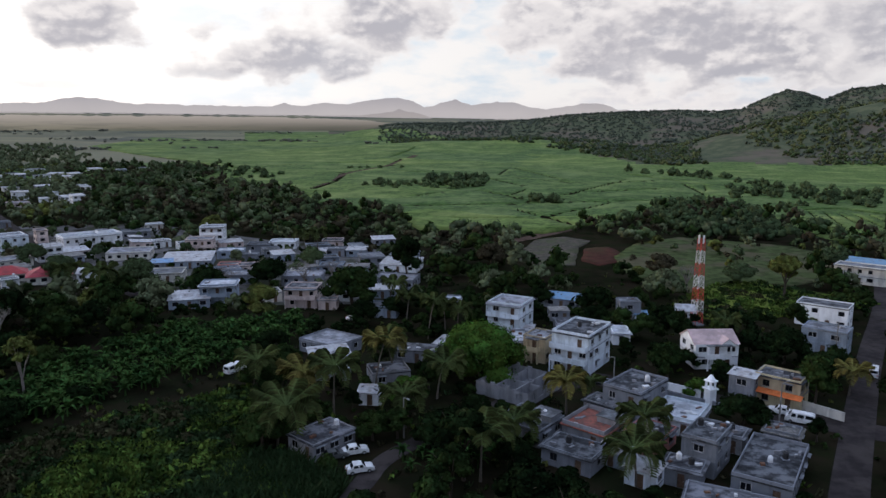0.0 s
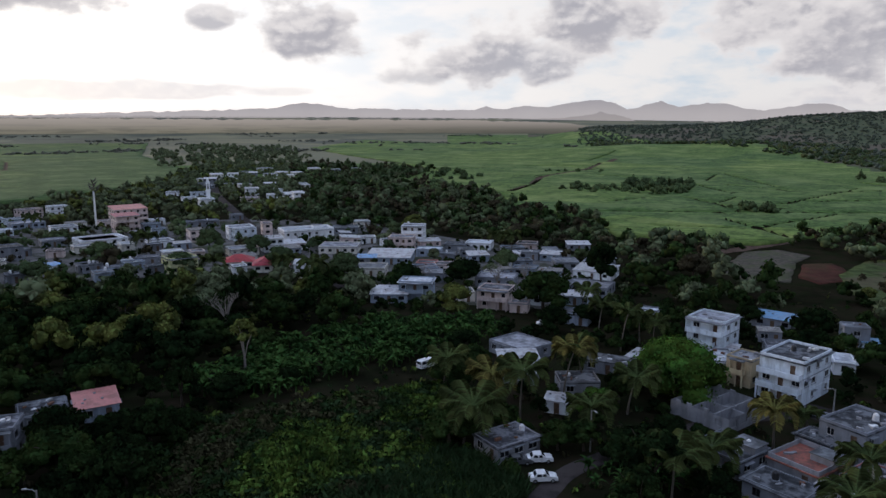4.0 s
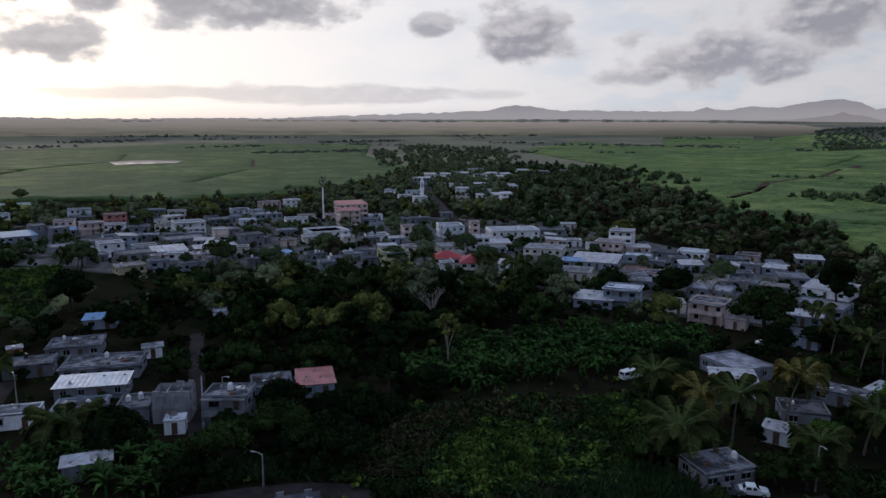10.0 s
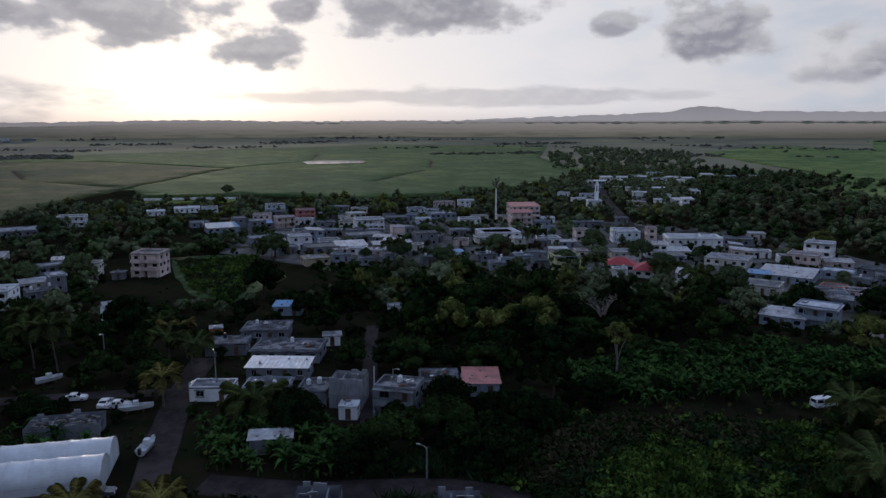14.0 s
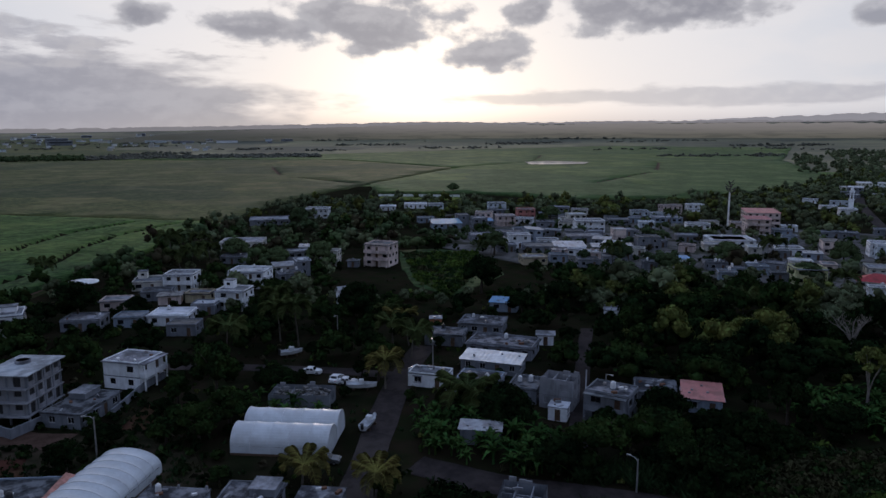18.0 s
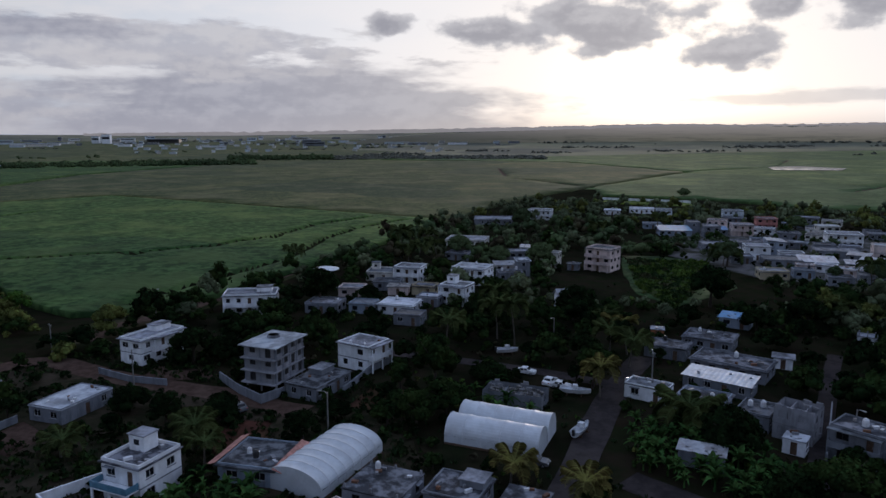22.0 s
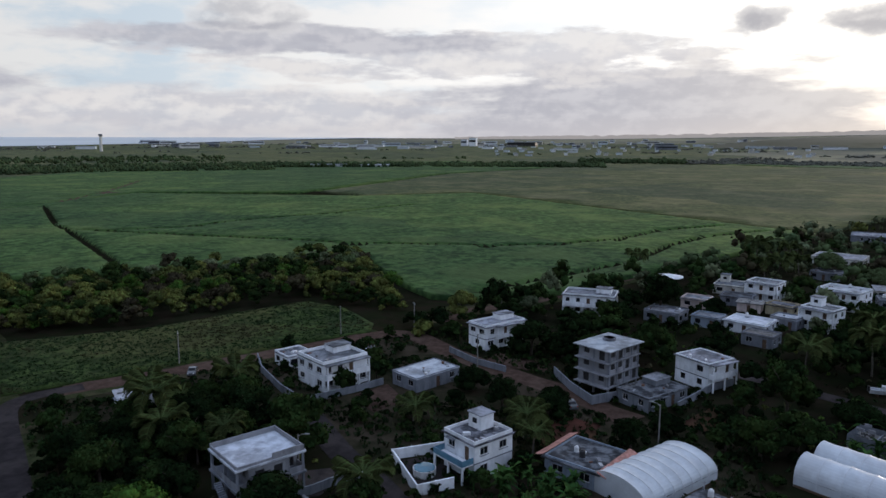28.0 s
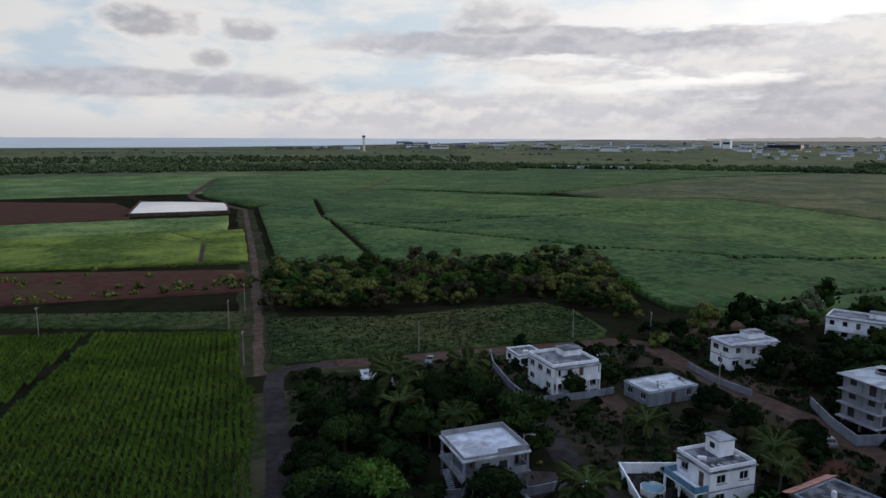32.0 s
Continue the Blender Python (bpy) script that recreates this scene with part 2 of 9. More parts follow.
surface("red_soil", (0.072, 0.030, 0.022), (0.046, 0.021, 0.016), 0.25, 1.0, 0.4, 3, (0.05, 0.04, 0.02), 0.06, 0.6, shine=0.02)
surface("bark", (0.055, 0.042, 0.032), (0.035, 0.028, 0.022), 4.0, 0.95, 0.4, 10)
surface("bark_pale", (0.22, 0.195, 0.175), (0.15, 0.13, 0.12), 3.0, 0.95)
surface("palm_bark", (0.12, 0.105, 0.09), (0.07, 0.06, 0.05), 5.0, 0.95)
G2 = dict(scale=0.22, rough=0.9, vary=0.45, island=True, shine=0.0)
surface("leaf_deep", (0.0130, 0.0232, 0.0083), (0.0042, 0.0080, 0.0035), **G2)
surface("leaf_mid", (0.0271, 0.0450, 0.0131), (0.0098, 0.0178, 0.0066), **G2)
surface("leaf_bright", (0.0575, 0.1081, 0.0196), (0.0253, 0.0506, 0.0115), **G2)
surface("leaf_olive", (0.1207, 0.1357, 0.0368), (0.0414, 0.0506, 0.0172), **G2)
surface("leaf_brown", (0.0553, 0.0486, 0.0287), (0.0309, 0.0276, 0.0177), **G2)
surface("leaf_palm", (0.0627, 0.0784, 0.0269), (0.0314, 0.0414, 0.0157), **G2)
surface("leaf_palm_gold", (0.1328, 0.1148, 0.0361), (0.0680, 0.0638, 0.0224), **G2)
surface("leaf_banana", (0.046, 0.088, 0.024), (0.016, 0.036, 0.0115), **G2)
surface("herb", (0.0914, 0.1390, 0.0279), (0.0205, 0.0395, 0.0103), scale=0.3, rough=0.9, vary=0.4, island=True, shine=0.0)
surface("reed", (0.0278, 0.0478, 0.0198), (0.0159, 0.0292, 0.0119), scale=0.3, rough=0.9, vary=0.4, island=True, shine=0.0)
surface("herb_dry", (0.0482, 0.0466, 0.0233), (0.0283, 0.0283, 0.0150), scale=0.3, rough=0.9, vary=0.4, island=True, shine=0.0)
surface("cane_leaf", (0.0867, 0.1462, 0.0187), (0.0510, 0.0918, 0.0136), scale=0.08, rough=0.8, vary=0.4, island=True, shine=0.02)
# far_wood and leaf_hazy: distance haze put into paler leaf colours
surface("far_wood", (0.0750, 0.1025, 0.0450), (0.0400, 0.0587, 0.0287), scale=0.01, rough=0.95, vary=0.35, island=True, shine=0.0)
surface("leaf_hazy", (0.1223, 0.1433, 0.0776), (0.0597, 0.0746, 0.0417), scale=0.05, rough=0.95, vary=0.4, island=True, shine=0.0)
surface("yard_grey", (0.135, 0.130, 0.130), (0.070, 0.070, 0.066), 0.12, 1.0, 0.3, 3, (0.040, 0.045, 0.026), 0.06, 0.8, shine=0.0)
# far ridge trees: bluish haze of distance put into the green
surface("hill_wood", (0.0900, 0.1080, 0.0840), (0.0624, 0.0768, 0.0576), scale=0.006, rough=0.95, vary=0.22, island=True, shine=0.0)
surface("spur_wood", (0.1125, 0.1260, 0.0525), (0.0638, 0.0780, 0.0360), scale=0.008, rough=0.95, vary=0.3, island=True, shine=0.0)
# farthest copses: distance haze put into a pale grey base colour
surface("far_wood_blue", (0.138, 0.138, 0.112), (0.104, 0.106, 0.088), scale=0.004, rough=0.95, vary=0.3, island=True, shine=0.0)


def parcels(n, pos, scale, low=(0.74, 0.80, 0.84), high=(1.22, 1.14, 1.0)):
    """Plots of crop that stand a little darker or yellower than their neighbours."""
    bent = n.add("ShaderNodeTexNoise", Vector=pos, Scale=0.012, Detail=3.0)
    push = n.add("ShaderNodeVectorMath", i0=bent.outputs["Color"], i1=(40.0, 40.0, 0.0))
    push.operation = "MULTIPLY"
    at = n.add("ShaderNodeVectorMath", i0=pos, i1=push.outputs[0])
    turn = n.add("ShaderNodeVectorRotate", Vector=at.outputs[0], Angle=0.5)
    v = n.add("ShaderNodeTexVoronoi", Vector=turn.outputs[0], Scale=scale, Randomness=0.8)
    v.distance = "CHEBYCHEV"
    tone = n.add("ShaderNodeSeparateXYZ", Vector=v.outputs["Color"]).outputs[0]
    return n.mix(tone, low, high)


def field_mat(name, a, b, stain, fine=0.35):
    """Crops: fine mottling, drifts of another tone, and faint rows."""
    m = surface(name, a, tuple(c * 0.72 for c in b), 0.28, 0.95, 0.9, 1.2, stain, 0.02, 0.75, 0.02, spread=(0.40, 0.60), shine=0.05)
    n = Nodes(m.node_tree, False)
    hsv = next(q for q in n.t.nodes if q.bl_idname == "ShaderNodeHueSaturation")
    bsdf = next(q for q in n.t.nodes if q.bl_idname == "ShaderNodeBsdfPrincipled")
    pos = n.add("ShaderNodeNewGeometry").outputs["Position"]
    turn = n.add("ShaderNodeVectorRotate", Vector=pos, Angle=0.62)
    rows = n.add("ShaderNodeVectorMath", i0=turn.outputs[0], i1=(0.62, 0.14, 0.0))
    rows.operation = "MULTIPLY"
    dark = n.mix(n.ramp(n.noise(rows.outputs[0], 1.0, 3.0, 0.6), 0.36, 0.62), (0.84, 0.84, 0.84), (1.07, 1.07, 1.07))
    tint = n.mix(1.0, hsv.outputs[0], dark, "MULTIPLY")
    patch = n.mix(n.ramp(n.noise(pos, 0.05, 4.0, 0.6), 0.35, 0.65), (0.78, 0.80, 0.78), (1.1, 1.08, 1.05))
    n.put(bsdf, "Base Color", n.mix(1.0, n.mix(1.0, tint, patch, "MULTIPLY"), parcels(n, pos, 0.0065), "MULTIPLY"))
    return m


field_mat("cane_green", (0.1092, 0.1756, 0.0523), (0.0743, 0.1282, 0.0396), (0.168, 0.222, 0.082))
field_mat("cane_dark", (0.062, 0.116, 0.036), (0.035, 0.075, 0.024), (0.086, 0.128, 0.042))
field_mat("cane_bright", (0.0811, 0.1248, 0.0187), (0.0562, 0.0967, 0.0156), (0.165, 0.205, 0.04))
field_mat("cane_mid", (0.0810, 0.1275, 0.0465), (0.0600, 0.1013, 0.0360), (0.128, 0.172, 0.072))
field_mat("cane_dull", (0.0880, 0.1017, 0.0459), (0.0623, 0.0820, 0.0369), (0.124, 0.122, 0.066))
field_mat("village_meadow", (0.06, 0.105, 0.04), (0.036, 0.066, 0.026), (0.085, 0.1, 0.042))
field_mat("meadow", (0.048, 0.072, 0.021), (0.030, 0.047, 0.014), (0.073, 0.073, 0.028))
surface("fallow", (0.098, 0.082, 0.070), (0.060, 0.058, 0.044), 0.5, 1.0, 0.6, 2.5, (0.070, 0.080, 0.040), 0.08, 0.7, shine=0.0)
surface("hillside", (0.066, 0.084, 0.036), (0.034, 0.046, 0.020), 0.25, 1.0, 0.8, 1.5, (0.090, 0.074, 0.052), 0.05, 0.7, shine=0.0)
surface("verge", (0.0425, 0.0476, 0.0221), (0.0221, 0.0272, 0.0127), 0.5, 1.0, 0.7, 3.0, (0.066, 0.052, 0.034), 0.08, 0.7, shine=0.0)
surface("scrub", (0.0289, 0.0263, 0.0161), (0.0153, 0.0170, 0.0093), 0.35, 1.0, 0.7, 2.5, (0.058, 0.044, 0.033), 0.07, 0.7, shine=0.0)
surface("hill_forest", (0.098, 0.110, 0.066), (0.066, 0.080, 0.050), 0.05, 1.0, 1.0, 0.09, (0.140, 0.112, 0.092), 0.008, 0.75, 0.02, spread=(0.4, 0.6), shine=0.0)
surface("plain", (0.158, 0.152, 0.098), (0.112, 0.112, 0.076), 0.004, 1.0, 0, 1, (0.105, 0.112, 0.082), 0.0022, 0.75, 0.02, spread=(0.42, 0.58), shine=0.1)
plain_mat = Nodes(MATS["plain"].node_tree, False)
plain_hsv = next(q for q in plain_mat.t.nodes if q.bl_idname == "ShaderNodeHueSaturation")
plain_mat.put(next(q for q in plain_mat.t.nodes if q.bl_idname == "ShaderNodeBsdfPrincipled"), "Base Color",
              plain_mat.mix(1.0, plain_hsv.outputs[0], parcels(plain_mat, plain_mat.add("ShaderNodeNewGeometry").outputs["Position"], 0.0032, (0.62, 0.66, 0.72), (1.3, 1.25, 1.1)), "MULTIPLY"))
# near-black: shade under trees and between houses is put into the earth colour
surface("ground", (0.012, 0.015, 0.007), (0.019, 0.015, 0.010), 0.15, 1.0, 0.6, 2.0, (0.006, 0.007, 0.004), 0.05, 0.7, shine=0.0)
surface("pond_water", (0.30, 0.32, 0.34), None, 0.05, 0.04)
surface("sea_water", (0.26, 0.32, 0.37), (0.22, 0.28, 0.33), 0.002, 0.3)
surface("car_white", (0.72, 0.73, 0.74), None, 1.0, 0.25), surface("car_blue", (0.03, 0.09, 0.22), None, 1.0, 0.25)
surface("car_grey", (0.10, 0.105, 0.11), None, 1.0, 0.25), surface("rubber", (0.015, 0.015, 0.015), None, 2.0, 0.9)
surface("boat_white", (0.62, 0.64, 0.66), (0.5, 0.52, 0.54), 1.0, 0.35)
surface("lamp_red", (0.35, 0.02, 0.02), None, 1.0, 0.3)
surface("plastic_film", (0.53, 0.565, 0.60), (0.44, 0.47, 0.50), 0.4, 0.35, 0.15, 3.0, (0.40, 0.41, 0.43), 0.25, 0.5)


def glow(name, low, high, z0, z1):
    """Far hills as emission: haze is put into the colour, a little paler towards their feet."""
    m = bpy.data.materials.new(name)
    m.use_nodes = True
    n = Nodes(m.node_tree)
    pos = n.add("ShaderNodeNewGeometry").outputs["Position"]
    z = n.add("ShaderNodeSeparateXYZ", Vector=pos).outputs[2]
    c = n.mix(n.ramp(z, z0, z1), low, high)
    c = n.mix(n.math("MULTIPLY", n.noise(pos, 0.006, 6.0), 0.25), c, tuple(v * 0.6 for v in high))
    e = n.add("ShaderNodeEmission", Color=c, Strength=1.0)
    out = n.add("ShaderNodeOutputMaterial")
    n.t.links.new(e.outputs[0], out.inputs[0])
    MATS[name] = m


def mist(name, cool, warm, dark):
    """Glowing backdrop with haze put into its colour: faint drawn-out fields and tree lines, paler towards the top,
    warmer towards the sun.
    """
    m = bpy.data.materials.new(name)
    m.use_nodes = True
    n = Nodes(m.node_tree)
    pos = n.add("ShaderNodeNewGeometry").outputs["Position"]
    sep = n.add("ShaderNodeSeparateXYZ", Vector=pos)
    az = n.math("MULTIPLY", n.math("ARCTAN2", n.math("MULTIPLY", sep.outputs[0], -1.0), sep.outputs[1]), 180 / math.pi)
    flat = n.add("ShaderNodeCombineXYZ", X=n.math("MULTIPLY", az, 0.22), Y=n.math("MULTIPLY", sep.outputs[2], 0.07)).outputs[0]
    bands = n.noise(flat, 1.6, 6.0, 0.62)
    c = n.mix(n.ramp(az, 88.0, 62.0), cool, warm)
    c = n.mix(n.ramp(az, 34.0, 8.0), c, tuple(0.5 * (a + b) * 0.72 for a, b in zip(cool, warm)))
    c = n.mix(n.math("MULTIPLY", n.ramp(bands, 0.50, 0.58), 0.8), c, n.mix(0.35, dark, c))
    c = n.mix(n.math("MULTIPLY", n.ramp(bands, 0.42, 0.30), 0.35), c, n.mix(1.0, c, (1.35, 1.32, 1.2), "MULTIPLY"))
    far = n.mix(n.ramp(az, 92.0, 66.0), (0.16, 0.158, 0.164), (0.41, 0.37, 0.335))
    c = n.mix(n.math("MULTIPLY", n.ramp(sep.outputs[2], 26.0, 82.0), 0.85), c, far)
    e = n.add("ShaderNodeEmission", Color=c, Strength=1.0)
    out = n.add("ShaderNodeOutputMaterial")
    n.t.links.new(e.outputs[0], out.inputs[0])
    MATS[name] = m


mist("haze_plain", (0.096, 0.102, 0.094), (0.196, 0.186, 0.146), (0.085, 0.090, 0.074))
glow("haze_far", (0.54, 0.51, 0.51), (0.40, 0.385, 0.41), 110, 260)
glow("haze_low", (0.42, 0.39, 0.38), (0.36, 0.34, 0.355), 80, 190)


# ---------------------------------------------------------------- building blocks
class Geo:
    """Collects corners and faces of one mesh."""

    def __init__(self):
        self.v, self.f, self.m = [], [], []

    def face(self, *pts, slot=0):
        k = len(self.v)
        self.v += pts
        self.f.append(tuple(range(k, k + len(pts))))
        self.m.append(slot)
        return self

    def box(self, x0, y0, z0, x1, y1, z1, slot=0):
        k = len(self.v)
        self.v += [(x0, y0, z0), (x1, y0, z0), (x1, y1, z0), (x0, y1, z0), (x0, y0, z1), (x1, y0, z1), (x1, y1, z1), (x0, y1, z1)]
        for q in ((3, 2, 1, 0), (4, 5, 6, 7), (0, 1, 5, 4), (1, 2, 6, 5), (2, 3, 7, 6), (3, 0, 4, 7)):
            self.f.append(tuple(k + i for i in q))
            self.m.append(slot)
        return self

    def tube(self, pts, radii, n=6, slot=0, cap=True):
        """A tapered tube along points."""
        k = len(self.v)
        for i, (p, r) in enumerate(zip(pts, radii)):
            p = Vector(p)
            d = (Vector(pts[min(i + 1, len(pts) - 1)]) - Vector(pts[max(i - 1, 0)])).normalized()
            u = d.orthogonal().normalized()
            w = d.cross(u)
            for j in range(n):
                a = 2 * math.pi * j / n
                self.v.append(tuple(p + (u * math.cos(a) + w * math.sin(a)) * r))
        for i in range(len(pts) - 1):
            for j in range(n):
                a, b = k + i * n + j, k + i * n + (j + 1) % n
                self.f.append((a, b, b + n, a + n))
                self.m.append(slot)
        if cap:
            self.f.append(tuple(k + j for j in range(n))[::-1])
            self.f.append(tuple(k + (len(pts) - 1) * n + j for j in range(n)))
            self.m += [slot, slot]
        return self

    def mesh(self, name, *mats, smooth=False):
        me = bpy.data.meshes.new(name)
        me.from_pydata(self.v, [], self.f)
        for m in mats:
            me.materials.append(MATS[m])
        if len(mats) > 1:
            me.polygons.foreach_set("material_index", self.m)
        if smooth:
            me.polygons.foreach_set("use_smooth", [True] * len(self.f))
        me.update()
        return me


def quads(name, verts, faces, *mats):
    """A mesh from arrays of corners and four-sided faces."""
    me = bpy.data.meshes.new(name)
    me.vertices.add(len(verts))
    me.vertices.foreach_set("co", np.asarray(verts, np.float32).ravel())
    n = len(faces)
    me.loops.add(4 * n)
    me.loops.foreach_set("vertex_index", np.asarray(faces, np.int32).ravel())
    me.polygons.add(n)
    me.polygons.foreach_set("loop_start", np.arange(0, 4 * n, 4, dtype=np.int32))
    me.polygons.foreach_set("loop_total", np.full(n, 4, np.int32))
    for m in mats:
        me.materials.append(MATS[m])
    me.polygons.foreach_set("use_smooth", [True] * n)
    me.update(calc_edges=True)
    return me


def part(name, data, parent, label="", at=None, turn=0.0):
    """One mesh object under a thing or a part."""
    ob = new(name, data)
    ob.parent = parent
    if at:
        ob.location = at
    if turn:
        ob.rotation_euler = (0, 0, radians(turn))
    if label:
        ob["label"] = label
    return ob


def thing(name, x, y, z, turn=0.0, label="", category="", group="", kind=""):
    """An Empty at the base of a thing."""
    ob = new(name)
    ob.location, ob.rotation_euler = (x, y, z), (0, 0, radians(turn))
    return tagged(ob, label, category, group, kind)

# ---------------------------------------------------------------- terrain
def between(table, a):
    xs, ys = zip(*table)
    return float(np.interp(a, xs, ys))


RIM = ((-60, 60), (-33, 75), (-10, 80), (10, 110), (25, 120), (40, 118), (55, 112), (66, 105), (75, 85), (88, 62), (100, 46), (120, 44), (150, 44), (200, 44))
# crest of the far ridge, and of the nearer spur before it, by bearing
HILL = ((-75, 0), (-45, 165), (-36, 160), (-30.6, 158), (-28.6, 150), (-27.0, 120), (-25.6, 143), (-24.6, 150), (-23.4, 132), (-21.6, 94), (-20, 88), (-17.2, 93), (-14, 89), (-11.3, 84), (-8.8, 78),
        (-6.5, 65), (-2.5, 54), (4.7, 50), (12, 0))
SPUR = ((-75, 0), (-50, 118), (-38, 104), (-31, 90), (-28, 74), (-25.4, 64), (-22, 46), (-19, 24), (-16.5, 7), (-14, 0))
KNOLL = ((-20, 0), (-16, 8), (-11, 16), (-4, 19), (2, 16), (9, 8), (14, 0))


def terrain(x, y):
    r, az = math.hypot(x, y), math.degrees(math.atan2(-x, y))
    s = min(1.0, max(0.0, (r - 1200) / 3700))
    z = between(RIM, az) * s * s * (1.6 - 0.6 * s)
    if -75 < az < 14 and r > 850:
        fold = noise.noise((x * 0.0035, y * 0.0035, 0)) + 0.5 * noise.noise((x * 0.010, y * 0.010, 5))
        s = min(1.0, max(0.0, (r - 1500) / 900))
        s = s * s * (3 - 2 * s) if r < 2400 else max(0.0, 1 - (r - 2400) / 1500)
        z = max(z, between(HILL, az) * s * (1 + 0.22 * fold * (1 - s)))
        s = math.exp(-((r - 1330) / (190 if r < 1330 else 330)) ** 2)
        z = max(z, between(SPUR, az) * s * (1 + 0.26 * fold * (1.15 - s)))
        s = math.exp(-((r - 1420) / 230) ** 2)
        z = max(z, between(KNOLL, az) * s * (1 + 0.3 * fold))
    return z


def build_ground():
    verts, faces = [(0, 0, 0)], []
    az = np.concatenate([np.linspace(-60, 175, 330), np.linspace(178, 297, 40)])
    rad = np.concatenate([np.geomspace(20, 900, 26), np.linspace(950, 2600, 56), np.geomspace(2680, 4900, 22)])
    for a in az:
        h = heading(a, 0)
        for r in rad:
            x, y = h.x * r, h.y * r
            verts.append((x, y, terrain(x, y) - 0.02))
    n, m = len(az), len(rad)
    for i in range(n):
        j = (i + 1) % n
        a, b = 1 + i * m, 1 + j * m
        faces.append((0, a, b))
        for k in range(m - 1):
            faces.append((a + k, a + k + 1, b + k + 1, b + k))
    me = bpy.data.meshes.new("ground")
    me.from_pydata(verts, [], faces)
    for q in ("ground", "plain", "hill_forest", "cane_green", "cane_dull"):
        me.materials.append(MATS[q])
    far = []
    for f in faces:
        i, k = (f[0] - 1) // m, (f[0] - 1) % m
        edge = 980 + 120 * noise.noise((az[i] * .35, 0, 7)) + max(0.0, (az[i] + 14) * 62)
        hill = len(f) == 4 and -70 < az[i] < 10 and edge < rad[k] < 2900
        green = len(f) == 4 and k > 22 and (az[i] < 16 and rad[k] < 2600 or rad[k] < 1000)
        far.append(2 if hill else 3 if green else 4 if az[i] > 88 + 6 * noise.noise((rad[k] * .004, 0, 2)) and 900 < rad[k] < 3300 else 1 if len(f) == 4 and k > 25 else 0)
    me.polygons.foreach_set("material_index", far)
    me.polygons.foreach_set("use_smooth", [True] * len(faces))
    tagged(new("ground", me), "earth and rough grass coloured dark as if shaded, reaching to a pale plain", "ground", kind="structure")


build_ground()


def inside(x, y, poly):
    hit = False
    for (x0, y0), (x1, y1) in zip(poly, poly[1:] + poly[:1]):
        if (y0 > y) != (y1 > y) and x < (x1 - x0) * (y - y0) / (y1 - y0) + x0:
            hit = not hit
    return hit


def away(x, y, line):
    """Distance from a polyline."""
    best = 1e9
    for (x0, y0), (x1, y1) in zip(line, line[1:]):
        dx, dy = x1 - x0, y1 - y0
        k = max(0.0, min(1.0, ((x - x0) * dx + (y - y0) * dy) / (dx * dx + dy * dy)))
        best = min(best, math.hypot(x - x0 - k * dx, y - y0 - k * dy))
    return best


def resample(line, step):
    pts = []
    for (x0, y0), (x1, y1) in zip(line, line[1:]):
        n = max(1, round(math.hypot(x1 - x0, y1 - y0) / step))
        pts += [(x0 + (x1 - x0) * i / n, y0 + (y1 - y0) * i / n) for i in range(n)]
    return pts + [line[-1]]


def rounded(line, times=2):
    for _ in range(times):
        p = [line[0]]
        for (x0, y0), (x1, y1) in zip(line, line[1:]):
            p += [(0.75 * x0 + 0.25 * x1, 0.75 * y0 + 0.25 * y1), (0.25 * x0 + 0.75 * x1, 0.25 * y0 + 0.75 * y1)]
        line = p + [line[-1]]
    return line


ROADS = []


def road(name, line, width, mat, label, lift=0.03, ragged=0.0):
    line = rounded(list(line))
    pts = resample(line, 3.0 if width < 8 else 6.0)
    g, rng = Geo(), random.Random(name)
    rows = []
    for i, (x, y) in enumerate(pts):
        a, b = pts[max(i - 1, 0)], pts[min(i + 1, len(pts) - 1)]
        d = Vector((b[0] - a[0], b[1] - a[1])).normalized()
        h = width / 2
        l, r = h + ragged * noise.noise((i * .37, width, 1)), h + ragged * noise.noise((i * .37, width, 9))
        z = terrain(x, y) + lift
        rows.append(((x - d.y * l, y + d.x * l, z), (x + d.y * r, y - d.x * r, z)))
    for (a, b), (c, d) in zip(rows, rows[1:]):
        g.face(a, b, d, c)
    tagged(new(name, g.mesh(name, mat)), label, "road", kind="structure")
    ROADS.append((line, width))


road("main_street", ((-92, 202), (-106, 217), (-135, 248), (-177, 291), (-245, 373), (-320, 464), (-360, 520)), 6.0, "asphalt", "grey asphalt village street")
road("narrow_lane", ((-88, 66), (-95, 71), (-132, 99), (-146, 110)), 3.2, "asphalt", "narrow asphalt lane between grey houses", 0.035)
road("boat_road", ((-84, 28), (-92, 31), (-118, 45), (-133, 54), (-150, 66)), 5.5, "asphalt", "asphalt road past the moored boats", 0.03, 0.4)
road("boat_cross_road", ((-133, 53), (-141, 43), (-150, 28), (-157, 15), (-160, 6)), 4.0, "asphalt", "narrow asphalt side road", 0.036, 0.3)
road("field_road", ((-101, -114), (-106, -110), (-132, -92), (-161, -74), (-163, -66), (-156, -57), (-149, -48), (-142, -34), (-136, -22), (-126, -8)), 6.0, "dirt", "dusty brown road along the plots", 0.03, 0.9)
road("west_street", ((-40, -47), (-58, -71), (-74, -93), (-84, -108), (-91, -117), (-97, -117), (-104, -112)), 4.0, "asphalt", "dark asphalt street beside the cane", 0.034)
road("house_street", ((-115, -72), (-108, -62), (-97, -51), (-89, -39), (-81, -30), (-70, -18)), 4.4, "asphalt", "worn asphalt street between new houses", 0.032, 0.2)
road("dirt_track", ((-88, -118), (-91, -123), (-118, -161), (-189, -266), (-255, -368), (-287, -416)), 2.7, "dirt", "red dirt track between cane fields", 0.038, 0.7)
